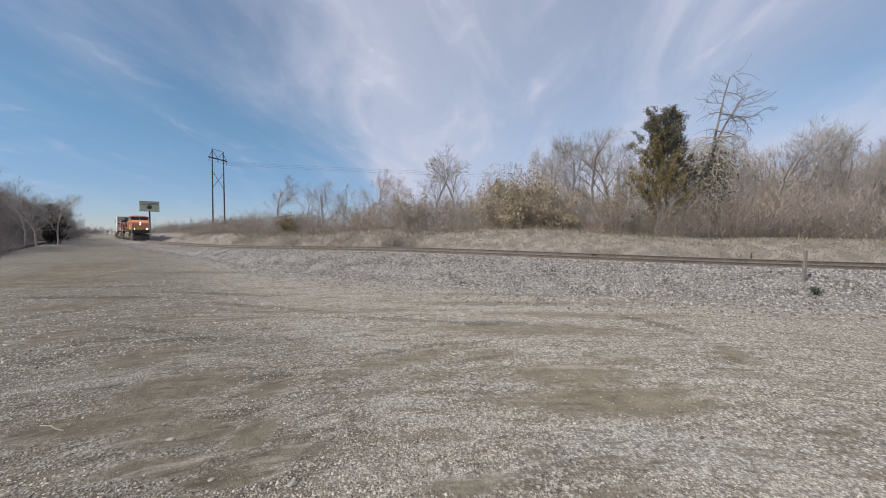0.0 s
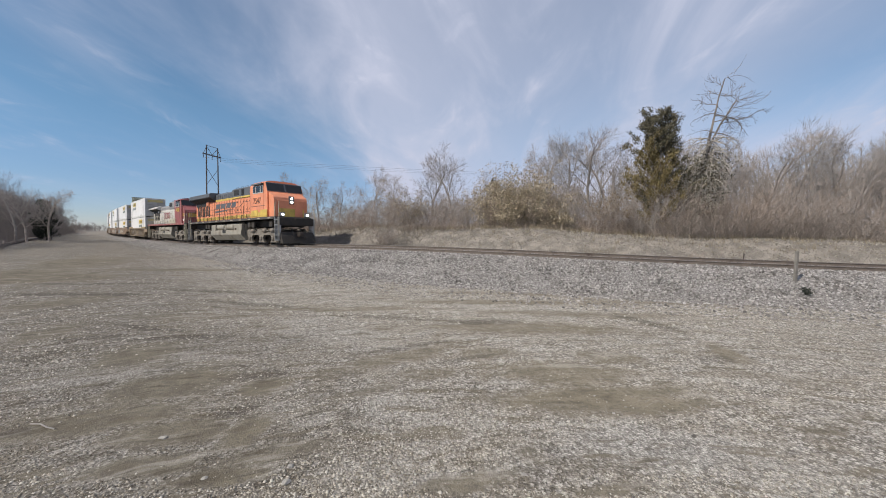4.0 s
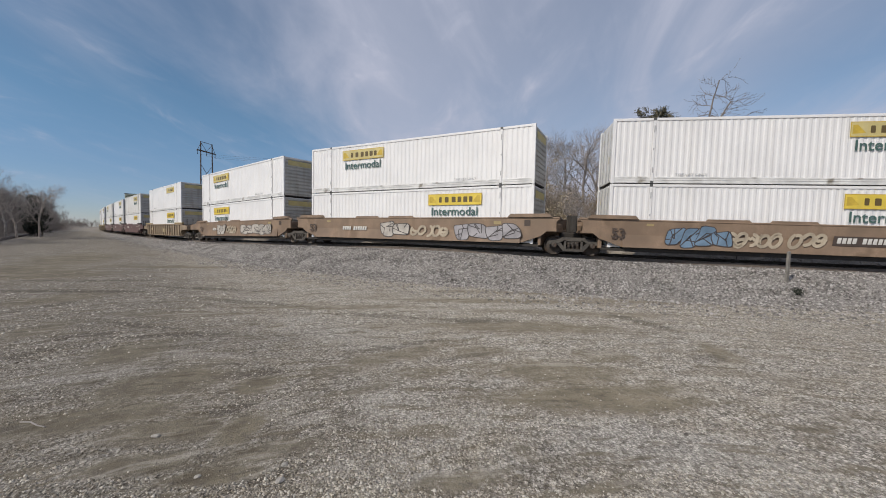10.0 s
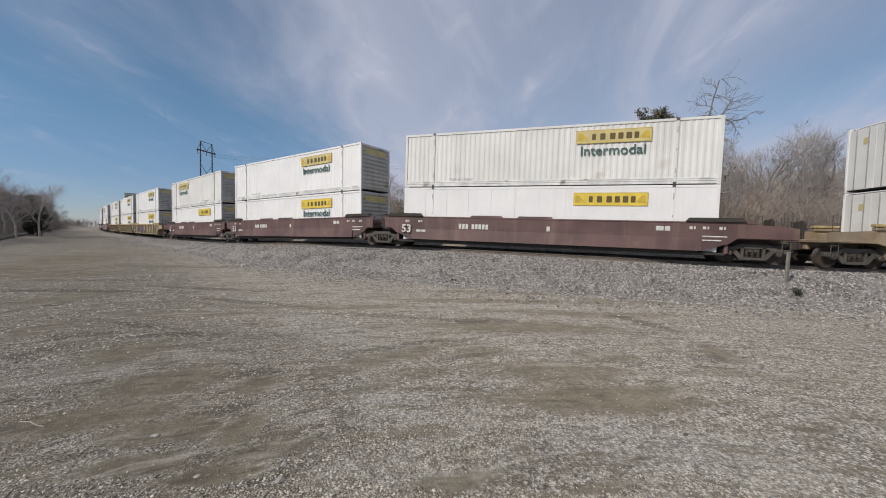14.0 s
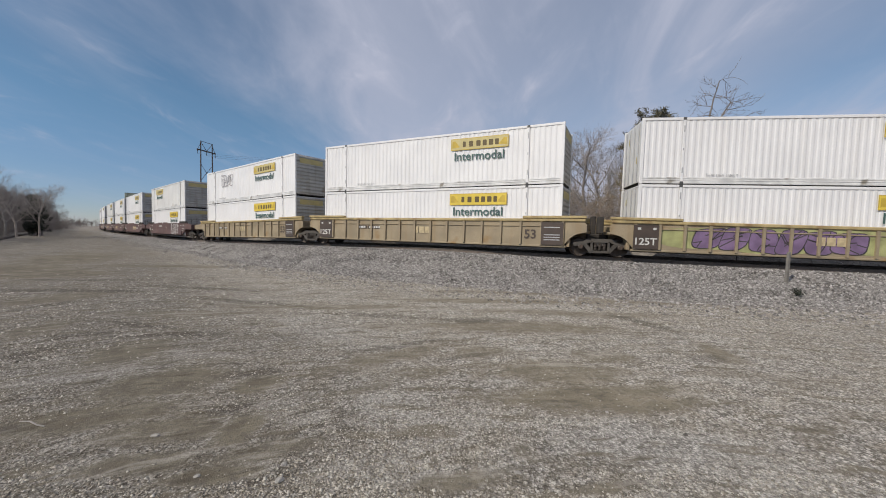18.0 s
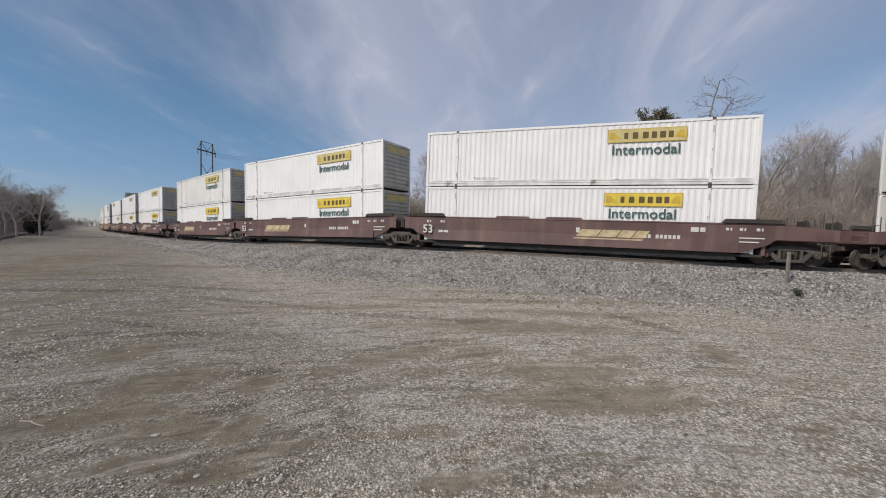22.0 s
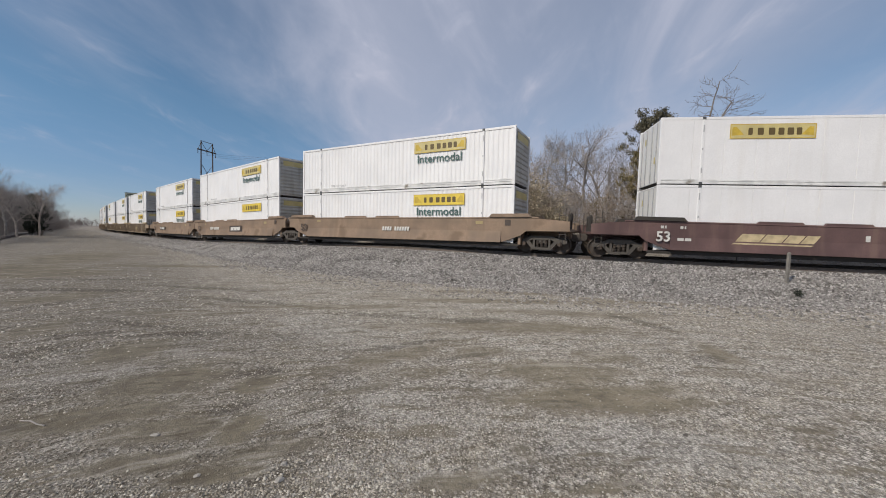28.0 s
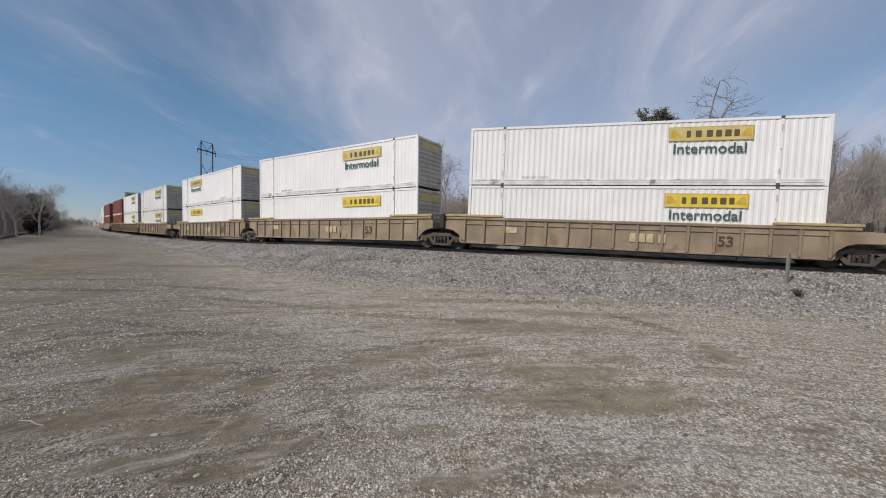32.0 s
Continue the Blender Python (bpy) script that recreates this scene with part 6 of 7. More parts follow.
    door = Geo().box(-0.26, 0.26, -0.012, 0.012, 2.72, 3.98, 0.008).mesh("hood_door", body)
    latch = Geo().box(-0.02, 0.02, -0.02, 0.02, 0, 0.12).mesh("door_latch", M["loco_black"] if orange else M["tank"])
    for i in range(14 if orange else 18):
        dr = part("hood_door", door, None, loco, "", (-4.29 + i * (0.62 if orange else 0.5), -0.953 if orange else -0.95, 0))
        for z in (3.0, 3.7):
            part("door_latch", latch, None, dr, "", (0.2, -0.015, z))
    for i in range(9):
        part("roof_seam", shared(("rseam", orange), lambda: Geo().box(-0.012, 0.012, -0.008, 0.008, 4.26, 4.66 if orange else 4.36).mesh("roof_seam", M["grille"] if orange else M["tank"])), None, loco, "", (-3.3 + i * 0.45, -0.955, 0))
    for i in range(5):
        part("roof_grab", shared("rgrab", lambda: Geo().path([(-0.25, 0, 0), (-0.25, 0, 0.1), (0.25, 0, 0.1), (0.25, 0, 0)], 0.015).mesh("roof_grab", M["grille"])), None, loco, "", (1.0 + i * 1.0, -0.75, 5.02))
    for x in (-6.65, 6.6):
        loco_truck(loco, x)
    part("horn", Geo().rod((0, 0, 5.05), (0.5, 0.1, 5.12), 0.03, 0.08), M["alu"], loco, "", (3.4, 0.3, 0))
    part("roof_unit", Geo().box(6.0, 6.9, -0.5, 0.5, 5.05, 5.16, 0.04), cabm, loco)
    if orange:
        g = Geo()
        for a, w in ((-3.75, 1.1), (-2.5, 1.15), (-1.15, 1.0), (0.05, 0.95)):
            g.prism([(a, 3.36), (a + w * 0.4, 3.36), (a + w * 0.46, 3.46), (a + w * 0.55, 3.36), (a + w, 3.36), (a + w + 0.34, 3.82), (a + 0.34, 3.82)], -0.006, 0.0)
        part("brand_mark", g, M["loco_black"], loco, "dark slanted brand bars", (0, -0.97, 0))
        part("brand_swoosh", Geo().prism([(-3.85, 2.96), (-0.6, 3.14), (1.3, 3.17), (-0.6, 3.21), (-3.7, 3.18)], -0.006, 0), M["loco_black"], loco, "", (0, -0.97, 0))
        part("number", letters("7547", 0.46, M["darkrail"], -0.004, 1.3), None, loco, "dark cab number", (5.95, -1.51, 3.3))
        for x in (5.6, 7.2):
            part("battery_box", Geo().box(x, x + 1.1, -0.03, 0.03, 2.28, 2.78, 0.02), M["loco_yellow"], loco, "dirty yellow box", (0, -1.51, 0))
        part("cab_line", Geo().box(5.5, 7.9, -0.004, 0.004, 3.08, 3.11), M["darkrail"], loco, "", (0, -1.506, 0))
        part("cab_stripe", Geo().box(5.4, 8.3, -0.006, 0.006, 2.22, 2.6), M["loco_yellow"], loco, "", (0, -1.505, 0))
    else:
        for a, w in ((-2.75, 0.8), (-1.85, 0.85), (-0.9, 0.7), (-0.1, 0.75)):
            g = Geo().box(a, a + 0.24, -0.006, 0, 2.9, 3.7).box(a + w - 0.22, a + w, -0.006, 0, 2.96, 3.64)
            for z in (2.9, 3.24, 3.58):
                g.box(a + 0.24, a + w - 0.22, -0.006, 0, z, z + 0.12)
            part("brand_mark", g, M["red"], loco, "faded red brand block", (0, -0.97, 0))
        arc = [(5.4, 2.6), (5.2, 2.62), (4.7, 2.8), (4.4, 3.2), (4.35, 3.6), (4.5, 4.0), (4.9, 4.45), (5.5, 4.85)]
        part("red_flare", Geo().prism(arc, -0.008, 0), M["red"], loco, "curved red flare", (0, -1.022, 0))
        ring = Geo()
        for p, q in zip(arc, arc[1:]):
            ring.path([(p[0] - 0.03, 0, p[1]), (q[0] - 0.03, 0, q[1])], 0.035)
        part("flare_edge", ring, M["handrail"], loco, "cream flare edge", (0, -1.024, 0))
        part("number", letters("4706", 0.48, M["loco_yellow"], 0.016, 1.5), None, loco, "yellow cab number", (6.1, -1.51, 3.5))
        for z in (2.98, 3.16):
            part("nose_stripe", Geo().box(8.3, 9.0, -0.006, 0.006, 0, 0.13), M["loco_yellow"], loco, "", (0, -1.366, z))
        part("nose_plate", Geo().box(8.35, 8.85, -0.006, 0.006, 2.42, 2.66), M["ink"], loco, "white plate", (0, -1.366, 0))
        part("nose_band", Geo().box(9.14, 9.15, -1.05, 1.05, 2.9, 3.3), M["loco_yellow"], loco, "yellow band round the nose")
        part("walkway_box", Geo().box(2.4, 5.9, -0.5, 0.0, 2.2, 2.75, 0.06), M["handrail"], loco, "dusty cream walkway box", (0, -1.0, 0))
        part("box_edge", Geo().path([(4.4, 0, 2.78), (5.85, 0, 2.78), (6.02, 0, 2.62), (6.02, 0, 2.34), (5.9, 0, 2.22), (4.0, 0, 2.22)], 0.03), M["handrail"], loco, "cream edge line", (0, -1.51, 0))
        for x in (3.2, 4.5):
            part("box_louvre", Geo().box(x, x + 0.45, -0.006, 0.0, 2.42, 2.6, 0.002), M["tank"], loco, "", (0, -1.502, 0))
    return loco


for s0, flag in ((-91.45, True), (-112.55, False)):
    MOVERS.append((make_loco(flag), s0, 0.0))


# ---------------------------------------------------------------- trees and brush
def bark(name, color, vary=0.3):
    return surf(name, color, 0.9, 0, vary, 1.5, 18, 0.4, tuple(0.6 * c for c in color), 0.6)


GREY_BARK = bark("grey_bark", (0.345, 0.305, 0.28))
PALE_BARK = bark("pale_bark", (0.3, 0.275, 0.258))
TWIG = bark("brown_twig", (0.31, 0.25, 0.21))
# the thicket's shaded side is put into this darker bark colour
SHADED_BARK = bark("shaded_bark", (0.2, 0.175, 0.165))
DEAD = bark("dead_wood", (0.42, 0.385, 0.34))


def leaf_material(name, a, b, c):
    m = stone_material(name, a, b, c)
    m.node_tree.nodes["Principled BSDF"].inputs["Roughness"].default_value = 0.7
    return m


OAK_LEAF = leaf_material("dry_oak_leaf", (0.27, 0.215, 0.14), (0.47, 0.385, 0.26), (0.64, 0.55, 0.4))
CEDAR_LEAF = leaf_material("cedar_needles", (0.035, 0.037, 0.024), (0.11, 0.1, 0.06), (0.26, 0.215, 0.13))
OLIVE_LEAF = leaf_material("olive_cedar_needles", (0.1, 0.08, 0.03), (0.26, 0.2, 0.08), (0.42, 0.33, 0.16))
RUSSET_LEAF = leaf_material("russet_leaf", (0.13, 0.1, 0.05), (0.25, 0.19, 0.09), (0.38, 0.29, 0.15))
PINE_LEAF = leaf_material("dark_evergreen_needles", (0.008, 0.014, 0.01), (0.02, 0.03, 0.018), (0.04, 0.05, 0.03))


class Wood:
    """Branches as thin tapering prisms, gathered into arrays."""

    def __init__(self):
        self.v, self.f = [], []

    def limb(self, a, b, r0, r1, n=4):
        ax = (b - a)
        if ax.length < 1e-5:
            return
        side = ax.orthogonal().normalized()
        up = ax.normalized().cross(side)
        k = len(self.v)
        for p, r in ((a, r0), (b, r1)):
            for i in range(n):
                t = 2 * math.pi * i / n
                self.v.append(p + side * (r * math.cos(t)) + up * (r * math.sin(t)))
        for i in range(n):
            j = (i + 1) % n
            self.f.append((k + i, k + j, k + n + j, k + n + i))

    def grow(self, rng, p, way, length, r, level, top, wander=0.25, droop=0.0, tips=None, thin=0.008):
        steps = 4 if level < 2 else 3
        for i in range(steps):
            way = (way + Vector((rng.gauss(0, wander), rng.gauss(0, wander), rng.gauss(0, wander) * 0.6 - droop * level))).normalized()
            if level > 0 and droop == 0:
                way = (way + Vector((0, 0, 0.05))).normalized()
            q = p + way * (length / steps)
            r1 = max(thin * 0.7, r * 0.82)
            self.limb(p, q, r, r1, 6 if level == 0 else 4 if level < 2 else 3)
            if level < top and (i > 0 or level > 0):
                for _ in range(rng.choice((1, 2)) if level < 2 else rng.choice((1, 1, 2))):
                    spin = rng.uniform(0, 2 * math.pi)
                    side = (way.orthogonal().normalized() * math.cos(spin) + way.cross(way.orthogonal().normalized()) * math.sin(spin))
                    fork = (way * rng.uniform(0.5, 0.95) + side * rng.uniform(0.5, 0.95)).normalized()
                    self.grow(rng, q, fork, length * rng.uniform(0.5, 0.75), max(thin, r1 * rng.uniform(0.45, 0.68)), level + 1, top, wander, droop, tips, thin)
            p, r = q, r1
            if tips is not None and level >= top - 1:
                tips.append((p, way))

    def twigs(self, rng, tips, per, length, width, fan=0.42, rise=0.3):
        """Fine twigs as thin blades that leave the given points along the branch and bend up."""
        for p, way in tips:
            for _ in range(per):
                w = (way + Vector((rng.gauss(0, fan), rng.gauss(0, fan), rng.gauss(rise, fan)))).normalized()
                side = w.orthogonal().normalized()
                side = (side * math.cos(per * 1.7) + w.cross(side) * rng.uniform(-1, 1)).normalized() * (width * rng.uniform(0.6, 1.2))
                ln = length * rng.uniform(0.4, 1.3)
                k = len(self.v)
                m = p + w * (ln * 0.45) + Vector((rng.gauss(0, 0.05), rng.gauss(0, 0.05), 0)) * ln
                self.v += [p - side * 0.5, m + side, p + w * ln + Vector((0, 0, 0.08 * ln)), m - side]
                self.f.append((k, k + 1, k + 2, k + 3))

    def mesh(self, name, material):
        return big_mesh(name, np.array([tuple(p) for p in self.v]), np.array(self.f), material)


def leaves(points, rng, per, spread, size, material, name, flat=0.6):
    """Many small leaf blades about the given points."""
    n = len(points) * per
    g = np.random.default_rng(rng.randrange(10 ** 6))
    c = np.repeat(np.array([tuple(p[0]) if isinstance(p, tuple) else tuple(p) for p in points]), per, 0) + g.normal(0, spread, (n, 3)) * np.array([1, 1, flat])
    a = g.normal(0, 1, (n, 3))
    a /= np.linalg.norm(a, axis=1)[:, None]
    b = np.cross(a, g.normal(0, 1, (n, 3)))
    b /= np.linalg.norm(b, axis=1)[:, None] + 1e-9
    s = size * g.uniform(0.5, 1.4, (n, 1))
    v = np.stack([c - a * s, c + b * s * 0.5, c + a * s, c - b * s * 0.5], 1).reshape(-1, 3)
    f = np.arange(n * 4).reshape(-1, 4)
    return big_mesh(name, v, f, material)


def bare_tree(seed, height, material, wander=0.2, spread=1.0, per=12):
    """Meshes of a bare broadleaf tree: a trunk that divides into rising limbs, and a rounded crown of fine upswept twigs."""
    rng = random.Random(seed)
    w, crown, tips = Wood(), Wood(), []

    def limb(out, p, way, length, r, level):
        steps = 5 if level < 2 else 4
        for i in range(steps):
            way = (way + Vector((rng.gauss(0, 0.6 * wander), rng.gauss(0, 0.6 * wander), 0.04 + rng.gauss(0, 0.09)))).normalized()
            q = p + way * (length / steps)
            r1 = max(0.012, r * (0.86 if level else 0.9))
            out.limb(p, q, r, r1, 7 if level == 0 else 5 if level == 1 else 3)
            if level == 0 and i < 1:
                p, r = q, r1
                continue
            for _ in range((2, 2, 1, 0)[level]):
                if rng.random() < (0.95, 0.88, 0.86, 0)[level]:
                    spin = rng.uniform(0, 2 * math.pi)
                    o = way.orthogonal().normalized()
                    side = o * math.cos(spin) + way.cross(o) * math.sin(spin)
                    fork = (way + side * spread * rng.uniform(0.55, 1.2)).normalized()
                    share = (0.55, 0.55, 0.5, 0)[level] * rng.uniform(0.75, 1.15) * (1.12 - 0.12 * i)
                    limb(crown, q, fork, length * share, max(0.014, r1 * rng.uniform(0.4, 0.6)), level + 1)
            if level >= 2 and i % 2:
                tips.append((q, way))
            p, r = q, r1
        tips.append((p, way))

    lean = Vector((rng.gauss(0, 0.07), rng.gauss(0, 0.07), 1)).normalized()
    limb(w, Vector((0, 0, -0.3)), lean, height * 0.66, height * 0.014, 0)
    crown.twigs(rng, tips, max(2, per // 5), height * 0.08, 0.0095, 0.5, 0.12)
    # bring the crown's top to the height asked for
    top = max(p.z for p in crown.v)
    for wood in (w, crown):
        wood.v = [Vector((p.x * height / top, p.y * height / top, p.z * height / top)) for p in wood.v]
    return w.mesh("trunk", material), crown.mesh("crown", material)


def bush(seed, height, width, material, stems=8):
    rng = random.Random(seed)
    w, tips = Wood(), []
    for _ in range(stems):
        a = rng.uniform(0, 2 * math.pi)
        p = Vector((math.cos(a) * width * 0.3 * rng.random(), math.sin(a) * width * 0.3 * rng.random(), -0.15))
        way = Vector((math.cos(a) * rng.uniform(0.1, 0.8) * width / height, math.sin(a) * rng.uniform(0.1, 0.8) * width / height, 1)).normalized()
        w.grow(rng, p, way, height * rng.uniform(0.45, 0.8), 0.02, 1, 2, 0.22, 0, tips, 0.009)
    w.twigs(rng, tips, 6, height * 0.16, 0.0085, 0.55, 0.15)
    return w.mesh("stems", material)


def put_tree(meshes, names, kind, label, x, y, scale, turn, group="", lean=0.0, wide=1.0):
    t = thing(kind, label, "tree" if "bush" not in kind and "brush" not in kind else "bush", group)
    for me, nm in zip(meshes, names):
        part(nm, me, None, t)
    t.matrix_basis = pose(x, y, ground_at(x, y), lean, 0, turn) @ Matrix.Diagonal((scale * wide, scale * wide, scale, 1))
    return t


TREES = [bare_tree(11 + i, 12.0, (GREY_BARK, PALE_BARK, GREY_BARK)[i % 3], 0.2, (0.9, 1.15, 1.0)[i % 3]) for i in range(7)]
SHADED_TREES = [bare_tree(31 + i, 12.0, SHADED_BARK, 0.22, 1.1, 9) for i in range(4)]
BUSHES = [bush(40 + i, 3.2, 3.0, (TWIG, GREY_BARK)[i % 2], 8) for i in range(5)]
TALL_BRUSH = [bush(60 + i, 6.0, 3.4, (GREY_BARK, TWIG)[i % 2], 8) for i in range(4)]
SHADED_BRUSH = [bush(70 + i, 3.2, 3.0, SHADED_BARK, 8) for i in range(2)]


def place(s, d):
    p, _ = line(s, d)
    return p[0], p[1]


def edge_x(y):
    """Where the edge of the lot runs, behind the timber barrier."""
    return -31.6 - 0.926 * (y - 21.7)


def woods():
    rng = random.Random(21)
    # trees that stand out against the sky: x, y, height, turn, which
    lone = [(-29.7, 61.8, 10.4, 20, 0), (-24, 60, 7.5, 60, 3), (-18.2, 51.8, 7.8, 80, 1), (-14.6, 50.0, 6.6, 10, 2), (-9.3, 44.7, 8.3, 140, 2), (-6.4, 44.5, 6.6, 44, 5),
            (-1.7, 41.5, 9.8, 210, 4), (0.6, 41.0, 8.4, 290, 6), (3.4, 40.5, 6.6, 33, 0), (8.2, 38.0, 8.8, 75, 3), (9.4, 34.8, 8.4, 160, 5), (10.6, 32.7, 9.2, 250, 1),
            (12.3, 32.0, 8.8, 15, 6), (13.5, 31.7, 9.6, 190, 2), (15.2, 31.2, 8.6, 300, 4), (27.6, 32.6, 9.3, 70, 6), (31.4, 34.0, 10.8, 130, 4), (33.2, 31.8, 9.4, 200, 0),
            (24.0, 33.0, 8.6, 20, 5), (36.5, 34.5, 10.0, 310, 1),
            (-53.0, 44.5, 9.5, 30, 4), (-55.5, 50.5, 8.2, 110, 6), (-58.0, 53.0, 7.6, 220, 1), (-54.5, 47.0, 8.8, 300, 2)]
    for x, y, h, turn, k in lone:
        put_tree(TREES[k], ("trunk", "crown"), "bare_tree", "bare grey broadleaf tree in late winter on the bank", x, y, h / 12.0, turn, "bare trees on the bank")
    for i in range(58):
        s = 20 + rng.random() * 50
        d = 13.5 + rng.random() * 20
        x, y = place(s, d)
        h = rng.uniform(7.0, 9.6) + 0.07 * (d - 12)
        put_tree(TREES[rng.randrange(7)], ("trunk", "crown"), "bare_tree", "bare grey broadleaf tree in late winter on the bank", x, y, h / 12.0, rng.uniform(0, 360), "bare trees on the bank", 0, 0.72)
    for i in range(30):
        s = -75 + rng.random() * 88
        d = 19 + rng.random() * 30
        x, y = place(s, d)
        h = rng.uniform(3.6, 5.6)
        put_tree(TREES[rng.randrange(7)], ("trunk", "crown"), "bare_tree", "small bare grey tree among brush on the bank", x, y, h / 12.0, rng.uniform(0, 360), "bare trees on the bank", 0, 1.25)
    # thicket behind the timber barrier at the lot's edge
    for i in range(110):
        y = rng.uniform(34, 112)
        x = edge_x(y) - 2.5 - 15 * rng.random() ** 1.3
        h = rng.uniform(7.0, 10.8) * (0.8 if x > edge_x(y) - 5 else 1.0) * (0.85 if y > 80 else 1.0)
        put_tree(SHADED_TREES[rng.randrange(4)], ("trunk", "crown"), "bare_tree", "bare tree in the thicket beside the lot, its bark darkened for shade", x, y, h / 12.0, rng.uniform(0, 360), "trees beside the lot", 0, 1.1)
    for i in range(190):
        s = -70 + rng.random() * 125
        d = 8.6 + 10 * rng.random() ** 1.3
        x, y = place(s, d)
        low = 0.85 if s > 18 else 0.6
        if rng.random() < 0.55:
            put_tree((TALL_BRUSH[rng.randrange(4)],), ("branching",), "brush", "tall bare brown brush on the grassy bank", x, y, low * rng.uniform(0.6, 1.0), rng.uniform(0, 360), "brush on the bank", 0, 1.15)
        else:
            put_tree((BUSHES[rng.randrange(5)],), ("branching",), "brush", "low bare twiggy brush on the grassy bank", x, y, rng.uniform(0.6, 1.1), rng.uniform(0, 360), "brush on the bank", 0, 1.2)
    for i in range(80):
        y = rng.uniform(32, 120)
        x = edge_x(y) - 1.2 - 6 * rng.random()
        put_tree((SHADED_BRUSH[rng.randrange(2)],), ("branching",), "brush", "bare twiggy brush at the edge of the lot", x, y, rng.uniform(0.7, 1.3), rng.uniform(0, 360), "brush beside the lot", 0, 1.3)
    for i in range(40):
        s = -75 - 110 * rng.random()
        d = 8.5 + 12 * rng.random()
        x, y = place(s, d)
        put_tree((BUSHES[rng.randrange(5)],), ("branching",), "brush", "low bare twiggy brush on the grassy bank", x, y, rng.uniform(0.7, 1.3), rng.uniform(0, 360), "brush on the bank", 0, 1.4)


    # scattered small trees where the line comes into sight
    for i in range(46):
        k = rng.uniform(190, 330)
        x, y = -k * rng.uniform(0.9, 1.08), k * rng.uniform(0.98, 1.06)
        s, d = to_line(np.array([x]), np.array([y]))
        if abs(d[0]) > 8:
            put_tree(SHADED_TREES[rng.randrange(4)], ("trunk", "crown"), "bare_tree", "small bare tree far along the line", x, y, rng.uniform(4.0, 7.0) / 12, rng.uniform(0, 360), "trees beside the lot", 0, 1.2)


woods()


def evergreen(x, y, height, width, seed, label, leaf, olive=None, leaders=((0, 0, 1.0),), size=0.11, per=46):
    """A ragged evergreen: leaders with whorls of limbs, and upswept sprays of needles with gaps."""
    rng = random.Random(seed)
    t = thing("evergreen_tree", label, "tree")
    w, dark, light = Wood(), [], []
    w.limb(Vector((0, 0, -0.3)), Vector((0.05, 0, height * 0.3)), 0.2, 0.16, 8)
    for lx, ly, top in leaders:
        h = height * top
        w.limb(Vector((0.05, 0, height * 0.3)), Vector((lx, ly, height * 0.6)), 0.14, 0.09, 7)
        w.limb(Vector((lx, ly, height * 0.6)), Vector((lx, ly, h)), 0.09, 0.02, 6)
        n = int(60 / len(leaders)) + 16
        for i in range(n):
            u = (i + rng.random()) / n
            z = h * (0.08 + 0.92 * u)
            full = 0.1 + 1.1 * (1 - u) ** 0.75 * min(1, 0.55 + 1.6 * u)
            reach = width * max(0.07, full) * rng.choice((0.3, 0.55, 0.85, 1.1, 1.5))
            a = i * 2.4 + rng.uniform(-0.5, 0.5)
            p, way = Vector((lx * min(1, u / 0.5), ly * min(1, u / 0.5), z)), Vector((math.cos(a), math.sin(a), rng.uniform(0.1, 0.6)))
            for k in range(4):
                q = p + way * (reach / 4) + Vector((0, 0, 0.06 * k))
                w.limb(p, q, 0.04 * (1 - 0.2 * k), 0.035 * (1 - 0.22 * (k + 1)), 3)
                for m in range(2 if k > 0 or u > 0.8 else 0):
                    e = q + Vector((rng.gauss(0, 0.16), rng.gauss(0, 0.16), rng.gauss(0.05, 0.16)))
                    (light if olive and z < height * 0.63 and e.x < 0.9 and rng.random() < 0.92 else dark).append((e, (way + Vector((0, 0, 0.7))).normalized()))
                p = q

    def sprays(tips, material, name):
        c = Wood()
        for p, way in tips:
            for _ in range(per):
                d = (way + Vector((rng.gauss(0, 0.6), rng.gauss(0, 0.6), rng.gauss(0.1, 0.5)))).normalized()
                o = p + way * rng.uniform(-0.1, 0.35) + Vector((rng.gauss(0, 0.1), rng.gauss(0, 0.1), rng.gauss(0, 0.09)))
                sd = d.orthogonal().normalized()
                sd = (sd * rng.gauss(0, 1) + d.cross(sd) * rng.gauss(0, 1)).normalized() * size * 0.26
                ln = size * rng.uniform(0.7, 1.8)
                k = len(c.v)
                c.v += [o - d * ln * 0.5, o + sd, o + d * ln, o - sd]
                c.f.append((k, k + 1, k + 2, k + 3))
        return c.mesh(name, material)

    part("trunk", w.mesh("trunk", GREY_BARK), None, t)
    part("crown", sprays(dark, leaf, "crown"), None, t, "ragged dark green needles")
    if olive:
        part("lower_foliage", sprays(light, olive, "lower_foliage"), None, t, "olive brown lower sprays")
    t.matrix_basis = pose(x, y, ground_at(x, y))
    return t


evergreen(15.7, 27.9, 9.1, 2.15, 5, "tall ragged cedar, dark green with olive lower branches, on the bank", CEDAR_LEAF, OLIVE_LEAF,
          ((-0.62, 0, 0.97), (0.68, 0.2, 1.0), (0.0, -0.3, 0.82)), 0.1, 46)
evergreen(-58.2, 52.4, 5.4, 0.95, 6, "dark evergreen tree beside the lot", PINE_LEAF, None, ((0, 0, 1.0),), 0.2, 12)
evergreen(5.9, 47.0, 4.8, 1.0, 8, "small dark cedar behind the oak shrubs", CEDAR_LEAF, None, ((0, 0, 1.0),), 0.2, 12)


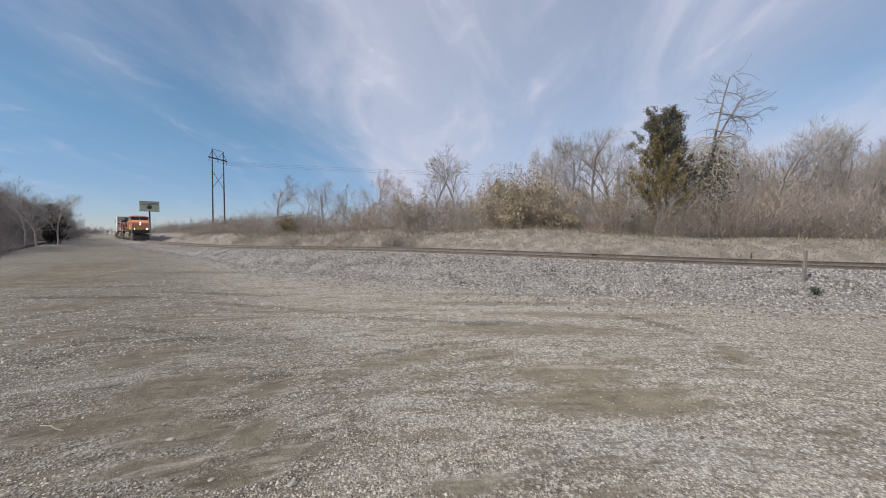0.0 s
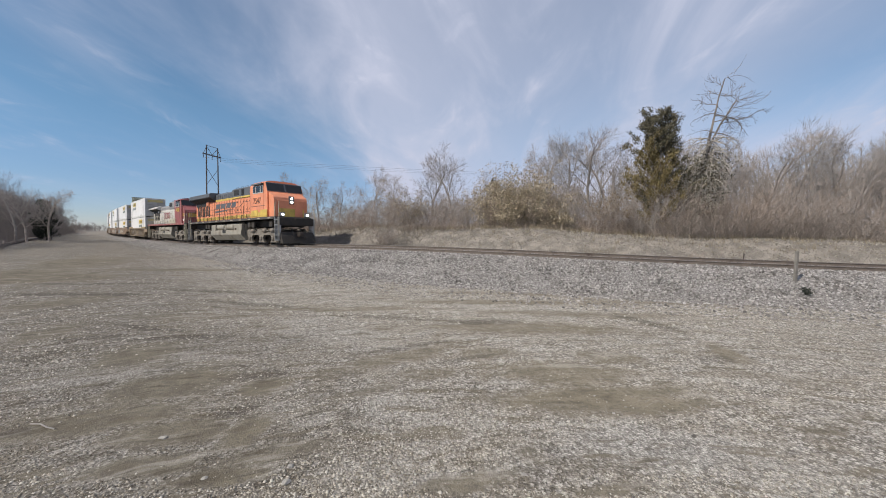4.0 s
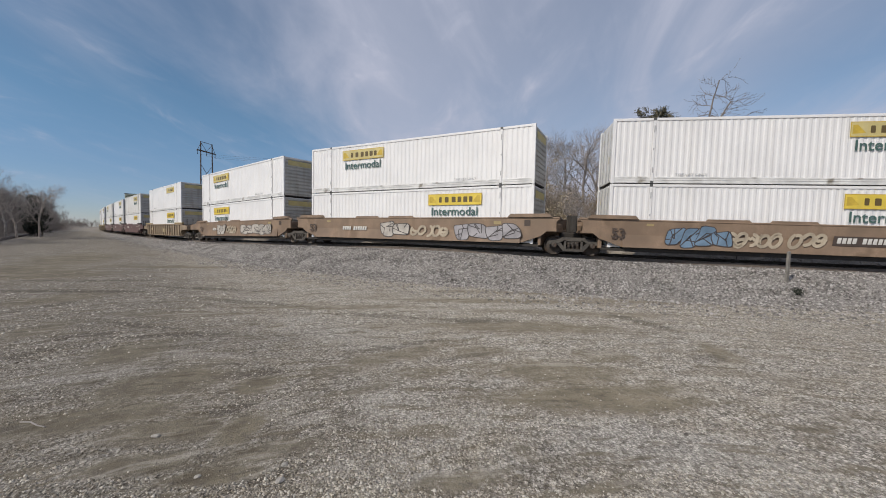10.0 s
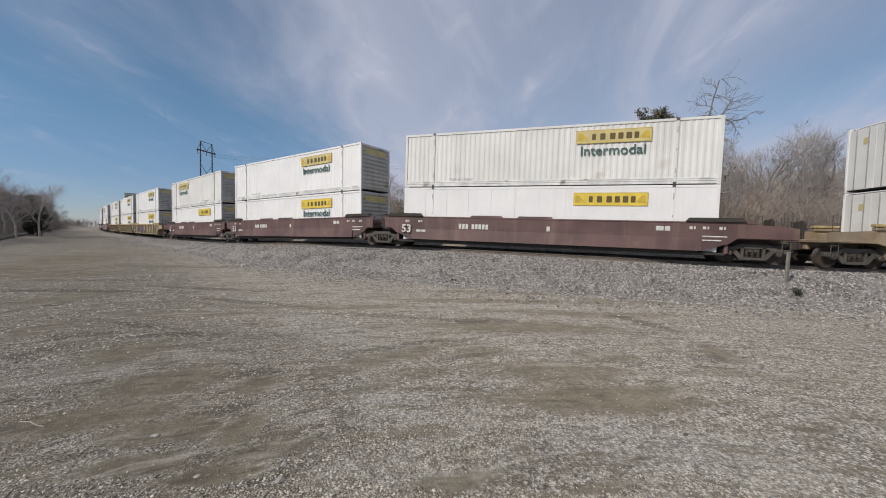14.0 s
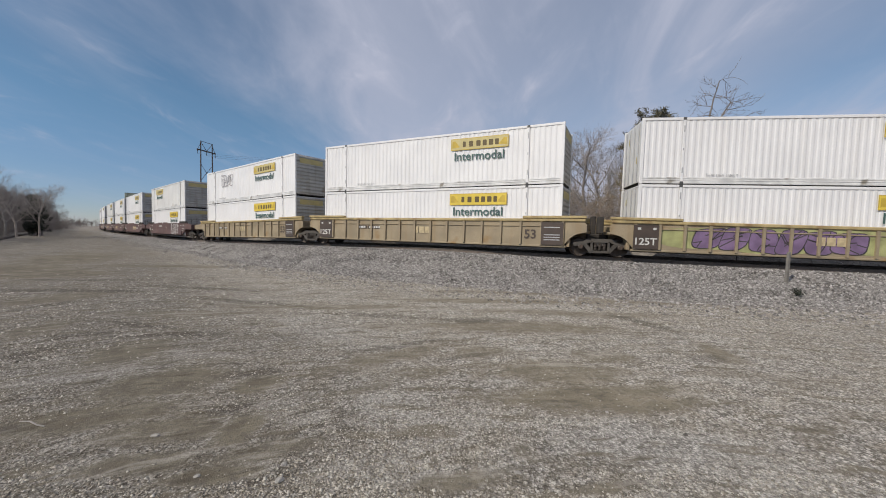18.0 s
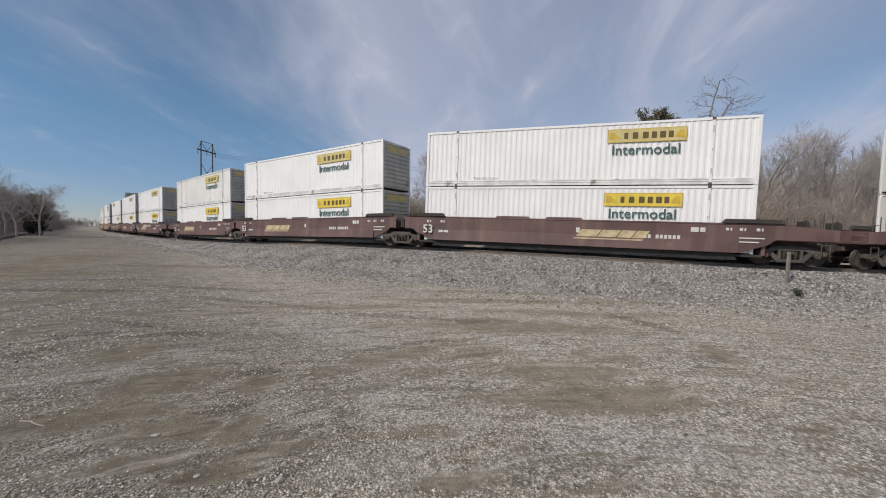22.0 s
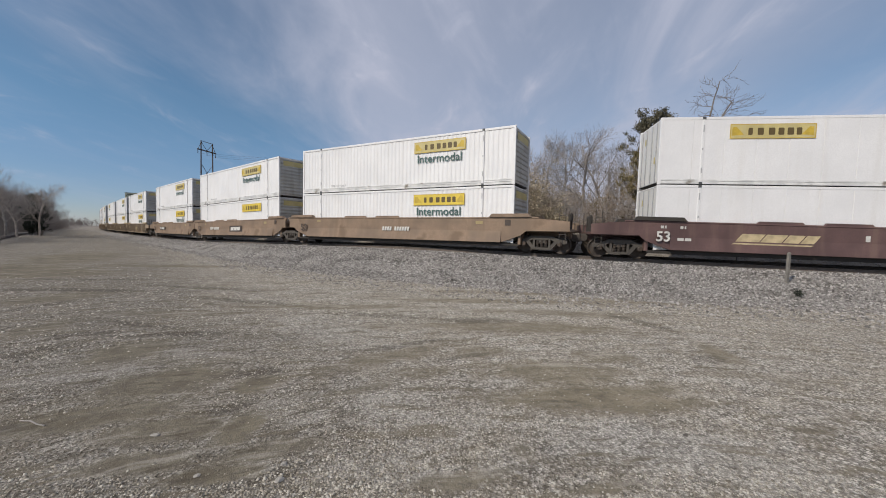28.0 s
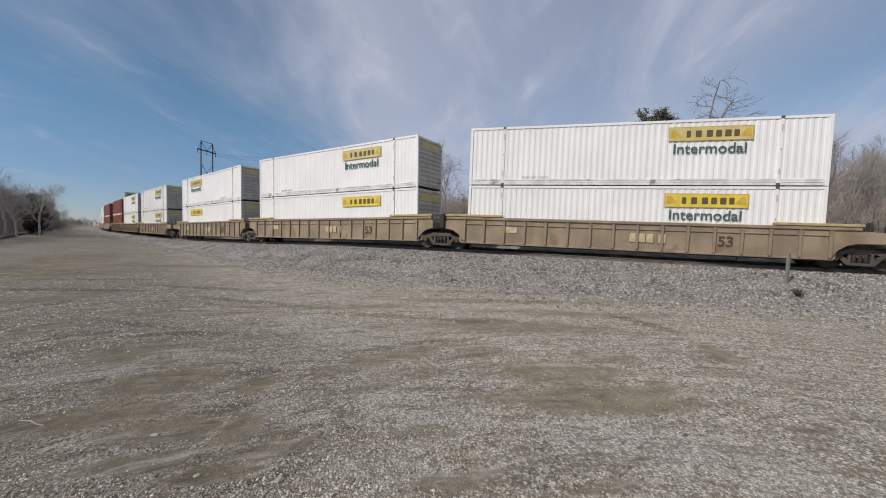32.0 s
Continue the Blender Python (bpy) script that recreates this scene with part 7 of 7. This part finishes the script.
def dead_tree(x, y):
    """A leaning dead tree: a low trunk, a drooping grey tangle, and two broken leaders above it."""
    rng = random.Random(77)
    t = thing("dead_tree", "pale dead tree, a drooping tangle below two broken bare leaders", "tree")
    trunk, crown, tangle = Wood(), Wood(), Wood()
    knots = [Vector(p) for p in ((0, 0, -0.3), (0.08, 0, 1.6), (0.3, 0.05, 3.2), (0.55, 0, 5.0), (0.9, -0.05, 6.6))]
    for i, (a, b) in enumerate(zip(knots, knots[1:])):
        trunk.limb(a, b, 0.19 - 0.025 * i, 0.165 - 0.025 * i, 8)
    tips = []

    def leader(p, way, length, r, lean):
        for i in range(8):
            way = (way + Vector((rng.gauss(lean, 0.1), rng.gauss(0, 0.08), rng.gauss(0.03, 0.05)))).normalized()
            q = p + way * (length / 8)
            crown.limb(p, q, r, r * 0.86, 6)
            if i > 1:
                for _ in range(rng.choice((1, 1, 2))):
                    sx = rng.choice((1, 1, 1, -0.7))
                    f = Vector((sx * rng.uniform(0.5, 1.1), rng.uniform(-0.5, 0.5), rng.uniform(-0.1, 0.7))).normalized()
                    crown.grow(rng, q, f, rng.uniform(0.9, 1.9), r * 0.5, 1, 2, 0.26, 0.05, tips, 0.014)
            p, r = q, r * 0.86
    leader(knots[3], Vector((0.1, 0, 1)), 5.5, 0.13, 0.05)
    leader(knots[4], Vector((0.1, 0.1, 1)), 5.0, 0.11, 0.02)
    p = Vector((1.3, 0, 8.9))
    for i in range(7):
        q = p + Vector((0.42, rng.gauss(0, 0.06), rng.uniform(-0.12, 0.16)))
        crown.limb(p, q, 0.05 - 0.005 * i, 0.045 - 0.005 * i, 5)
        if i % 2:
            crown.grow(rng, q, Vector((0.7, 0.1, rng.choice((-0.6, 0.5)))).normalized(), 0.9, 0.03, 1, 2, 0.3, 0.05, tips, 0.012)
        p = q
    crown.twigs(rng, tips, 1, 0.4, 0.011)
    drops = []
    for i in range(230):
        z = rng.uniform(2.4, 7.3)
        a = rng.uniform(0, 6.283)
        p = Vector((0.15 + 0.11 * z + rng.gauss(0, 0.25), rng.gauss(0, 0.25), z))
        way = Vector((math.cos(a) + 0.1, math.sin(a) * 0.8, rng.uniform(-0.5, 0.6))).normalized()
        r = rng.uniform(0.026, 0.052)
        for k in range(rng.randint(4, 7)):
            way = (way + Vector((rng.gauss(0, 0.16), rng.gauss(0, 0.16), rng.gauss(-0.36, 0.2)))).normalized()
            q = p + way * rng.uniform(0.28, 0.5)
            if q.z < 0.15:
                break
            tangle.limb(p, q, r, r * 0.85, 3)
            drops.append((q, way))
            p, r = q, r * 0.85
    tangle.twigs(rng, drops, 2, 0.45, 0.013)
    part("trunk", trunk.mesh("trunk", DEAD), None, t)
    part("crown", crown.mesh("crown", bark("dead_limb", (0.2, 0.175, 0.155))), None, t, "bare broken limbs")
    part("tangle", tangle.mesh("tangle", DEAD), None, t, "drooping grey tangle of branches")
    part("ivy", leaves([(p, w) for p, w in drops if abs(p.x - 0.5) < 1.3 and 1.0 < p.z < 6.0], rng, 5, 0.16, 0.07, CEDAR_LEAF, "ivy"), None, t, "dark green creeper inside the tangle")
    t.matrix_basis = pose(x, y, ground_at(x, y), 0, 0, 0)


dead_tree(18.2, 27.6)
for _x, _y, _k in ((14.2, 26.3, 0.62), (15.4, 26.0, 0.55), (16.6, 26.0, 0.6), (17.8, 25.8, 0.5), (19.4, 25.6, 0.55)):
    put_tree((TALL_BRUSH[int(_x) % 4],), ("branching",), "brush", "tall bare brush at the foot of the cedar", _x, _y, _k, _x * 77, "brush on the bank", 0, 1.2)


def leafy_bush(x, y, height, width, leaf, seed, label, per=26, size=0.1):
    """A shrub that still holds its dry leaves."""
    rng = random.Random(seed)
    t = thing("leafy_bush", label, "bush")
    w, tips = Wood(), []
    for _ in range(16):
        a = rng.uniform(0, 6.28)
        p = Vector((math.cos(a) * width * 0.35 * rng.random(), math.sin(a) * width * 0.35 * rng.random(), -0.15))
        w.grow(rng, p, Vector((math.cos(a) * 0.38, math.sin(a) * 0.38, 1)).normalized(), height * rng.uniform(0.5, 0.8), 0.03, 1, 2, 0.24, 0, tips, 0.012)
    w.twigs(rng, tips, 3, 0.4, 0.009)
    part("branching", w.mesh("stems", TWIG), None, t)
    part("foliage", leaves(tips, rng, per, 0.24, size, leaf, "foliage"), None, t, "dry curled leaves")
    t.matrix_basis = pose(x, y, ground_at(x, y))


for x, y, h, wd, sd in ((4.0, 31.4, 4.8, 2.6, 1), (5.6, 30.4, 5.2, 3.0, 2), (7.3, 29.8, 4.0, 2.2, 3), (5.4, 29.4, 2.6, 3.0, 4), (8.3, 28.8, 1.9, 2.2, 5)):
    leafy_bush(x, y, h, wd, OAK_LEAF, 90 + sd, "oak shrub holding dry tan leaves on the bank", 20, 0.07)
leafy_bush(-3.7, 34.5, 3.8, 1.8, OAK_LEAF, 97, "slim oak shrub with a few dry tan leaves", 6, 0.07)
leafy_bush(12.4, 29.2, 3.8, 2.4, RUSSET_LEAF, 99, "thin shrub with olive brown leaves beside the cedar", 6, 0.06)
leafy_bush(-20.6, 47.0, 2.6, 3.4, RUSSET_LEAF, 98, "rounded olive brown bush on the bank", 7, 0.1)


# ---------------------------------------------------------------- grass tufts
def tuft_region():
    rng = np.random.default_rng(8)
    n = 6500
    s = rng.uniform(-70, 42, n)
    d = 3.4 + 9.0 * rng.random(n)
    P = np.interp(s, GS, GP)
    x, y = np.interp(s, GS, GX) - d * np.sin(P), np.interp(s, GS, GY) + d * np.cos(P)
    z = ground_z(s, d)
    k = 5
    a = rng.uniform(0, 6.283, (n, k))
    h = rng.uniform(0.08, 0.32, (n, k)) * (0.5 + 0.9 * smooth01((d - 4) / 5))[:, None]
    lean = rng.uniform(0.1, 0.8, (n, k)) * h
    w = 0.012
    bx, by = x[:, None] + rng.normal(0, 0.08, (n, k)), y[:, None] + rng.normal(0, 0.08, (n, k))
    ca, sa = np.cos(a), np.sin(a)
    zz = np.repeat(z[:, None], k, 1)
    v = np.stack([np.stack([bx - sa * w, by + ca * w, zz], -1), np.stack([bx + sa * w, by - ca * w, zz], -1), np.stack([bx + ca * lean, by + sa * lean, zz + h], -1)], 2)
    me = big_mesh("grass_tufts", v.reshape(-1, 3), np.arange(n * k * 3).reshape(-1, 3), leaf_material("dry_grass", (0.2, 0.155, 0.1), (0.36, 0.29, 0.19), (0.5, 0.43, 0.3)))
    tagged(new("grass_tufts", me), "dry tan grass tufts over the bank", "grass", kind="stuff")


tuft_region()


def undergrowth(name, label, material, seed, count, s0, s1, d0, d1, low, high, per=6):
    """Thickets of thin bare stems, too many to count."""
    rng = np.random.default_rng(seed)
    s, d = rng.uniform(s0, s1, count), d0 + (d1 - d0) * rng.random(count) ** 1.4
    P = np.interp(s, GS, GP)
    x, y = np.interp(s, GS, GX) - d * np.sin(P), np.interp(s, GS, GY) + d * np.cos(P)
    lumps = np.array([noise.noise((u * 0.22, w * 0.22, 2.0 + seed)) for u, w in zip(x, y)])
    keep = lumps + rng.uniform(-0.35, 0.35, count) > -0.1
    x, y, s, d, lumps = x[keep], y[keep], s[keep], d[keep], lumps[keep]
    h = (rng.uniform(low, high, len(x)) * (0.75 + 0.7 * np.clip(lumps + 0.2, 0, 1)))[:, None]
    z = ground_z(s, d)[:, None] - 0.1
    n = len(x)
    out = []
    # stems lean out of the clump; side twigs leave them half way up
    a = rng.uniform(0, 6.283, (n, per))
    lean = rng.uniform(0.0, 1.15, (n, per)) ** 1.3
    bx, by = x[:, None] + rng.normal(0, 0.25, (n, per)), y[:, None] + rng.normal(0, 0.25, (n, per))
    hh = h * rng.uniform(0.45, 1.0, (n, per)) * (1 - 0.3 * np.clip(lean, 0, 1))
    b = np.stack([bx, by, np.repeat(z, per, 1)], -1)
    e = b + np.stack([np.cos(a) * lean * hh, np.sin(a) * lean * hh, hh], -1)
    out.append((b, e, 0.0085))
    for k in range(9):
        u = rng.uniform(0.25, 1.0, (n, per, 1))
        q = b + (e - b) * u
        g = rng.uniform(0, 6.283, (n, per))
        w = np.stack([np.cos(g) * 0.9, np.sin(g) * 0.9, rng.uniform(-0.35, 0.75, (n, per))], -1)
        out.append((q, q + w * (h * 0.36 * rng.uniform(0.3, 1.1, (n, per)))[..., None], 0.0075))
    V = []
    for p, q, r in out:
        p, q = p.reshape(-1, 3), q.reshape(-1, 3)
        g = rng.uniform(0, 6.283, len(p))
        side = np.stack([np.cos(g), np.sin(g), 0 * g], 1) * r
        m = p + (q - p) * 0.5 + rng.normal(0, 0.05, p.shape)
        V.append(np.stack([p - side, m + side, q, m - side], 1).reshape(-1, 3))
    v = np.concatenate(V)
    tagged(new(name, big_mesh(name, v, np.arange(len(v)).reshape(-1, 4), material)), label, "undergrowth", kind="stuff")


undergrowth("undergrowth", "grey brown bare undergrowth on the bank", bark("undergrowth_stem", (0.345, 0.292, 0.255)), 3, 4300, 14, 62, 8.0, 26, 1.0, 3.0)
undergrowth("low_undergrowth", "low grey brown bare undergrowth on the bank", TWIG, 4, 3600, -75, 16, 6.6, 26, 0.5, 1.7)
undergrowth("slope_undergrowth", "grey brown weeds and low brush on the slope of the bank", bark("slope_stem", (0.27, 0.235, 0.2)), 7, 2600, -80, -4, 4.2, 9.0, 0.25, 0.9)
undergrowth("foot_undergrowth", "sparse low weeds at the foot of the bank", bark("weed_stem", (0.27, 0.235, 0.2)), 9, 420, -4, 40, 3.2, 8.5, 0.12, 0.45)
undergrowth("edge_undergrowth", "bare undergrowth beside the lot, its stems darkened for shade", SHADED_BARK, 5, 3600, -150, -30, -15.0, -28, 1.2, 3.8)
undergrowth("thicket_undergrowth", "bare undergrowth under the trees beside the lot, its stems darkened for shade", SHADED_BARK, 21, 1900, -140, -78, -11.6, -19, 1.4, 3.8)
undergrowth("end_undergrowth", "low bare brush where the line comes into sight", bark("far_stem", (0.25, 0.22, 0.205)), 11, 1300, -320, -110, -7.5, -26, 1.0, 2.6)
undergrowth("far_undergrowth", "grey bare undergrowth along the far line", GREY_BARK, 6, 1500, -300, -75, 7.5, 40, 1.0, 2.6)


# ---------------------------------------------------------------- signs, posts, poles
def billboard(x, y, turn):
    t = thing("billboard", "pale green billboard on a single steel pole", "billboard")
    panel = part("panel", Geo().box(-2.35, 2.35, -0.12, 0.12, 7.4, 10.2, 0.03), M["signface"], t)
    for z in (7.3, 10.2):
        part("trim", Geo().box(-2.4, 2.4, -0.14, 0.14, z, z + 0.1, 0.02), M["creosote"], panel)
    part("writing_bar", Geo().box(-1.9, 1.9, -0.13, -0.11, 9.65, 9.8), M["darkink"], panel)
    part("writing_bar", Geo().box(-2.2, 2.2, -0.13, -0.11, 9.28, 9.4), M["darkink"], panel)
    part("emblem", Geo().turned([(0.0, -0.13), (0.6, -0.13), (0.6, -0.11), (0.0, -0.11)], "Y", 16, (0, 0, 8.55)), M["darkink"], panel)
    part("pole", Geo().rod((0, 0.1, -0.3), (0, 0.1, 7.4), 0.2, 0.2, 12), M["creosote"], t)
    t.matrix_basis = pose(x, y, ground_at(x, y), 0, 0, turn)


def pylon(x, y, turn, h=24.0):
    t = thing("power_pylon", "dark wooden H-frame power pylon with cross braces", "power pylon")
    for k in (-2.2, 2.2):
        part("pole", Geo().rod((k * 1.08, 0, -0.5), (k, 0, h), 0.24, 0.15, 10), M["creosote"], t)
    part("crossarm", Geo().box(-3.6, 3.6, -0.14, 0.14, h - 3.0, h - 2.65, 0.03), M["creosote"], t)
    part("top_tie", Geo().rod((-2.2, 0, h - 0.1), (2.2, 0, h - 0.1), 0.08), M["creosote"], t)
    for a, b in (((-2.2, h - 0.6), (-3.4, h - 2.8)), ((2.2, h - 0.6), (3.4, h - 2.8)), ((-2.2, h - 7), (2.2, h - 12)), ((2.2, h - 7), (-2.2, h - 12)), ((-2.2, h - 0.3), (0, h - 2.7)), ((2.2, h - 0.3), (0, h - 2.7))):
        part("brace", Geo().rod((a[0], 0, a[1]), (b[0], 0, b[1]), 0.07), M["creosote"], t)
    for k in (-3.4, 0, 3.4):
        ins = Geo()
        for i in range(8):
            ins.turned([(0.0, 0), (0.14, 0.02), (0.05, 0.12)], "Z", 8, (k, 0, h - 4.1 + i * 0.14))
        part("insulator", ins, M["window"], t)
    t.matrix_basis = pose(x, y, ground_at(x, y), 0, 0, turn)


def power_lines(a, b, turn):
    """Three wires that sag from one pylon to the next."""
    ux, uy = math.cos(radians(turn)), math.sin(radians(turn))
    for k in (-3.4, 0, 3.4):
        g = Geo()
        pts = []
        for i in range(25):
            u = i / 24
            pts.append((a[0] + (b[0] - a[0]) * u + ux * k, a[1] + (b[1] - a[1]) * u + uy * k, a[2] + (b[2] - a[2]) * u - 2.0 * 4 * u * (1 - u)))
        g.path(pts, 0.018, 4)
        tagged(part("power_line", g, M["creosote"], None), "thin dark power line between pylons", "power line", "power lines")


def marker_post(x, y, z, h, label):
    t = thing("marker_post", label, "post")
    part("post", Geo().prism([(-0.05, -0.4), (0.05, -0.4), (0.045, h), (0.01, h + 0.03), (-0.045, h)], -0.04, 0.04), M["wood"], t)
    t.matrix_basis = pose(x, y, z, 0, 2.0, 10)
    return t


PYLON = 25.4
billboard(-90.3, 108.0, 38)
pylon(-74.2, 115.6, 80, PYLON)
pylon(160.0, 150.0, 82, PYLON)
_a, _b = (-74.2, 115.6, ground_at(-74.2, 115.6) + PYLON - 4.1), (160.0, 150.0, ground_at(160, 150) + PYLON - 4.1)
power_lines(_a, _b, 82)


def roadside():
    p, _ = line(16.0, -3.2)
    marker_post(p[0], p[1], float(bed_z(16.0, -3.2)), 1.15, "weathered grey wooden marker post in the ballast")
    # dark weed beside it
    q, _ = line(15.6, -4.5)
    rng = random.Random(31)
    t = thing("weed", "small dark weed clump at the foot of the ballast", "plant")
    w, tips = Wood(), []
    for _ in range(9):
        a = rng.uniform(0, 6.28)
        w.grow(rng, Vector((0, 0, -0.05)), Vector((math.cos(a) * 0.7, math.sin(a) * 0.7, 1)).normalized(), 0.3, 0.006, 2, 3, 0.3, 0, tips, 0.003)
    part("branching", w.mesh("stems", TWIG), None, t)
    part("foliage", leaves(tips, rng, 7, 0.04, 0.026, PINE_LEAF, "foliage"), None, t)
    t.matrix_basis = pose(q[0], q[1], float(bed_z(15.6, -4.5))) @ Matrix.Diagonal((0.6, 0.6, 0.75, 1))
    # stake and low weeds behind the track
    p, _ = line(17.7, 3.4)
    t = thing("steel_stake", "thin dark steel stake behind the track", "post")
    part("stake", Geo().rod((0, 0, -0.3), (0.08, 0, 1.1), 0.03, 0.03, 6), M["creosote"], t)
    t.matrix_basis = pose(p[0], p[1], ground_at(p[0], p[1]))
    for s, d, k in ((-7.5, 4.2, 0.75), (-6.3, 4.6, 0.6), (15.6, 3.7, 0.36), (14.8, 3.9, 0.28), (31, 4.2, 0.4), (-23, 5, 0.5)):
        x, y = place(s, d)
        put_tree((BUSHES[int(abs(s)) % 5],), ("branching",), "brush", "small bare brush beside the track", x, y, k, s * 40, "brush on the bank")


roadside()


def loose_stones():
    """Single larger stones and a dry stick that lie on the lot."""
    rng = random.Random(44)
    pale, dark = surf("pale_stone", (0.36, 0.335, 0.3), 0.9, 0, 0.3, 12, 90, 0.5), surf("dark_stone", (0.12, 0.105, 0.09), 0.9, 0, 0.3, 12, 90, 0.5)
    for i, (x, y, r) in enumerate([(-1.42, 3.20, 0.055), (-1.48, 3.42, 0.045), (0.74, 3.34, 0.035), (2.14, 4.61, 0.030), (2.82, 4.11, 0.040), (-3.08, 3.89, 0.050), (-2.19, 3.24, 0.035), (-4.33, 7.30, 0.050), (2.10, 5.13, 0.025), (-0.55, 3.59, 0.030)]):
        bm = bmesh.new()
        bmesh.ops.create_icosphere(bm, subdivisions=2, radius=r * 0.6)
        for v in bm.verts:
            k = 1 + 0.45 * noise.noise(v.co / r * 2.2 + Vector((i * 3.1, 0, 0)))
            v.co = Vector((v.co.x * 1.5 * k, v.co.y * k, v.co.z * 0.55 * k))
        me = bpy.data.meshes.new("stone")
        bm.to_mesh(me)
        bm.free()
        me.materials.append(dark if i in (4, 7) else pale)
        ob = tagged(new("stone", me), "dark loose stone on the gravel lot" if i in (4, 7) else "pale loose stone on the gravel lot", "stone", "loose stones")
        ob.matrix_basis = pose(x, y, float(sheet_z(np.array([x]), np.array([y]))[0]) + r * 0.16, 0, 0, rng.uniform(0, 180))
    a, b = Vector((-4.79, 4.10, 0.03)), Vector((-4.41, 4.01, 0.03))
    g = Geo().path([a, a.lerp(b, 0.35) + Vector((0, 0.02, 0.01)), a.lerp(b, 0.7), b], 0.008)
    tagged(part("stick", g, PALE_BARK, None), "dry pale stick on the dirt of the lot", "stick")


loose_stones()


def guard_rail():
    """A low rail of old timber on stub posts along the edge of the lot."""
    t = thing("log_barrier", "low dark timber barrier on stub posts at the lot's edge", "barrier")
    a, b = Vector((-31.6, 21.7)), Vector((-74.5, 68.0))
    n = 13
    for i in range(n):
        p, q = a.lerp(b, i / n), a.lerp(b, (i + 1) / n)
        z0, z1 = ground_at(*p), ground_at(*q)
        part("timber", Geo().rod((p.x, p.y, z0 + 0.4), (q.x, q.y, z1 + 0.4), 0.15, 0.14, 8), M["creosote"], t)
        part("stub_post", Geo().rod((p.x, p.y, z0 - 0.3), (p.x, p.y, z0 + 0.34), 0.14, 0.13, 8), M["creosote"], t)


def near_barrier():
    """The nearer end of the timber edging: two stacked old ties on a stub."""
    t = thing("timber_edging", "two weathered timbers on a stub post at the lot's edge", "barrier")
    a, b = Vector((-35.3, 27.4)), Vector((-41.0, 25.0))
    z = ground_at(*a)
    for k, (h, r) in enumerate(((0.18, 0.17), (0.56, 0.15))):
        part("timber", Geo().rod((a.x - 0.5 * k, a.y, z + h), (b.x, b.y, z + h + 0.05), r, r, 8), M["creosote"], t)
    part("stub_post", Geo().rod((a.x + 0.3, a.y + 0.1, z - 0.3), (a.x + 0.3, a.y + 0.1, z + 0.72), 0.14, 0.13, 8), M["wood"], t)


guard_rail()
near_barrier()


def far_woods():
    """Bare woods behind the first rows: a deep band of thin stems and twigs."""
    rng = np.random.default_rng(15)
    P0, P1 = [], []
    for s0, s1, d0, d1, h0, h1, n in ((18, 75, 22, 46, 5.5, 9.0, 640), (-60, 14, 34, 60, 3.5, 6.0, 320), (-200, -48, -60, -36, 6.0, 9.0, 300), (-430, -180, 10, 60, 4.0, 7.5, 160), (-430, -170, -60, -12, 4.5, 8.0, 200)):
        s, d = rng.uniform(s0, s1, n), rng.uniform(d0, d1, n)
        a = np.interp(s, GS, GP)
        x, y = np.interp(s, GS, GX) - d * np.sin(a), np.interp(s, GS, GY) + d * np.cos(a)
        z, h = ground_z(s, d), rng.uniform(h0, h1, n)
        lean = rng.normal(0, 0.06, (n, 2)) * h[:, None]
        base, top = np.stack([x, y, z - 0.2], 1), np.stack([x + lean[:, 0], y + lean[:, 1], z + h], 1)
        P0.append(base), P1.append(top)
        m = 24
        u = rng.uniform(0.25, 1.0, (n, m, 1))
        q = base[:, None] + (top - base)[:, None] * u
        ang = rng.uniform(0, 6.283, (n, m))
        way = np.stack([np.cos(ang) * 0.7, np.sin(ang) * 0.7, rng.uniform(0.4, 1.1, (n, m))], -1)
        e = q + way * (rng.uniform(0.7, 2.0, (n, m, 1)) * (1.25 - u))
        P0.append(q.reshape(-1, 3)), P1.append(e.reshape(-1, 3))
        mid = q + (e - q) * rng.uniform(0.3, 0.9, (n, m, 1))
        ang = rng.uniform(0, 6.283, (n, m))
        e2 = mid + np.stack([np.cos(ang) * 0.6, np.sin(ang) * 0.6, rng.uniform(0.3, 1.0, (n, m))], -1) * rng.uniform(0.3, 0.9, (n, m, 1))
        P0.append(mid.reshape(-1, 3)), P1.append(e2.reshape(-1, 3))
    A, B = np.concatenate(P0), np.concatenate(P1)
    ln = np.linalg.norm(B - A, axis=1, keepdims=True)
    r = np.where(ln > 3, 0.07, 0.022)
    ax = (B - A) / ln
    side = np.cross(ax, np.array([0.3, 0.9, 0.1]))
    side /= np.linalg.norm(side, axis=1, keepdims=True)
    up = np.cross(ax, side)
    ring = [side, -0.5 * side + 0.87 * up, -0.5 * side - 0.87 * up]
    v = np.stack([A + r * k for k in ring] + [B + 0.35 * r * k for k in ring], 1).reshape(-1, 3)
    f = np.array([(0, 1, 4, 3), (1, 2, 5, 4), (2, 0, 3, 5)])
    q = (f[None] + 6 * np.arange(len(A))[:, None, None]).reshape(-1, 4)
    tagged(new("far_woods", big_mesh("far_woods", v, q, GREY_BARK)), "grey bare woods far behind the bank", "woods", kind="stuff")


far_woods()


# ---------------------------------------------------------------- what moves
def motions():
    for ob, s0, z in MOVERS:
        rows, t = [], 0.0
        while True:
            s = s0 + SPEED * t
            rows.append((t, on_line(s) @ Matrix.Translation((0, 0, z))))
            if t >= 32.0:
                break
            step = 0.4 if -175 < s < 45 else 2.0
            t = min(32.0, round(t + step, 2))
            if t > 31.7:
                t = 32.0
        walk(ob, rows)


motions()
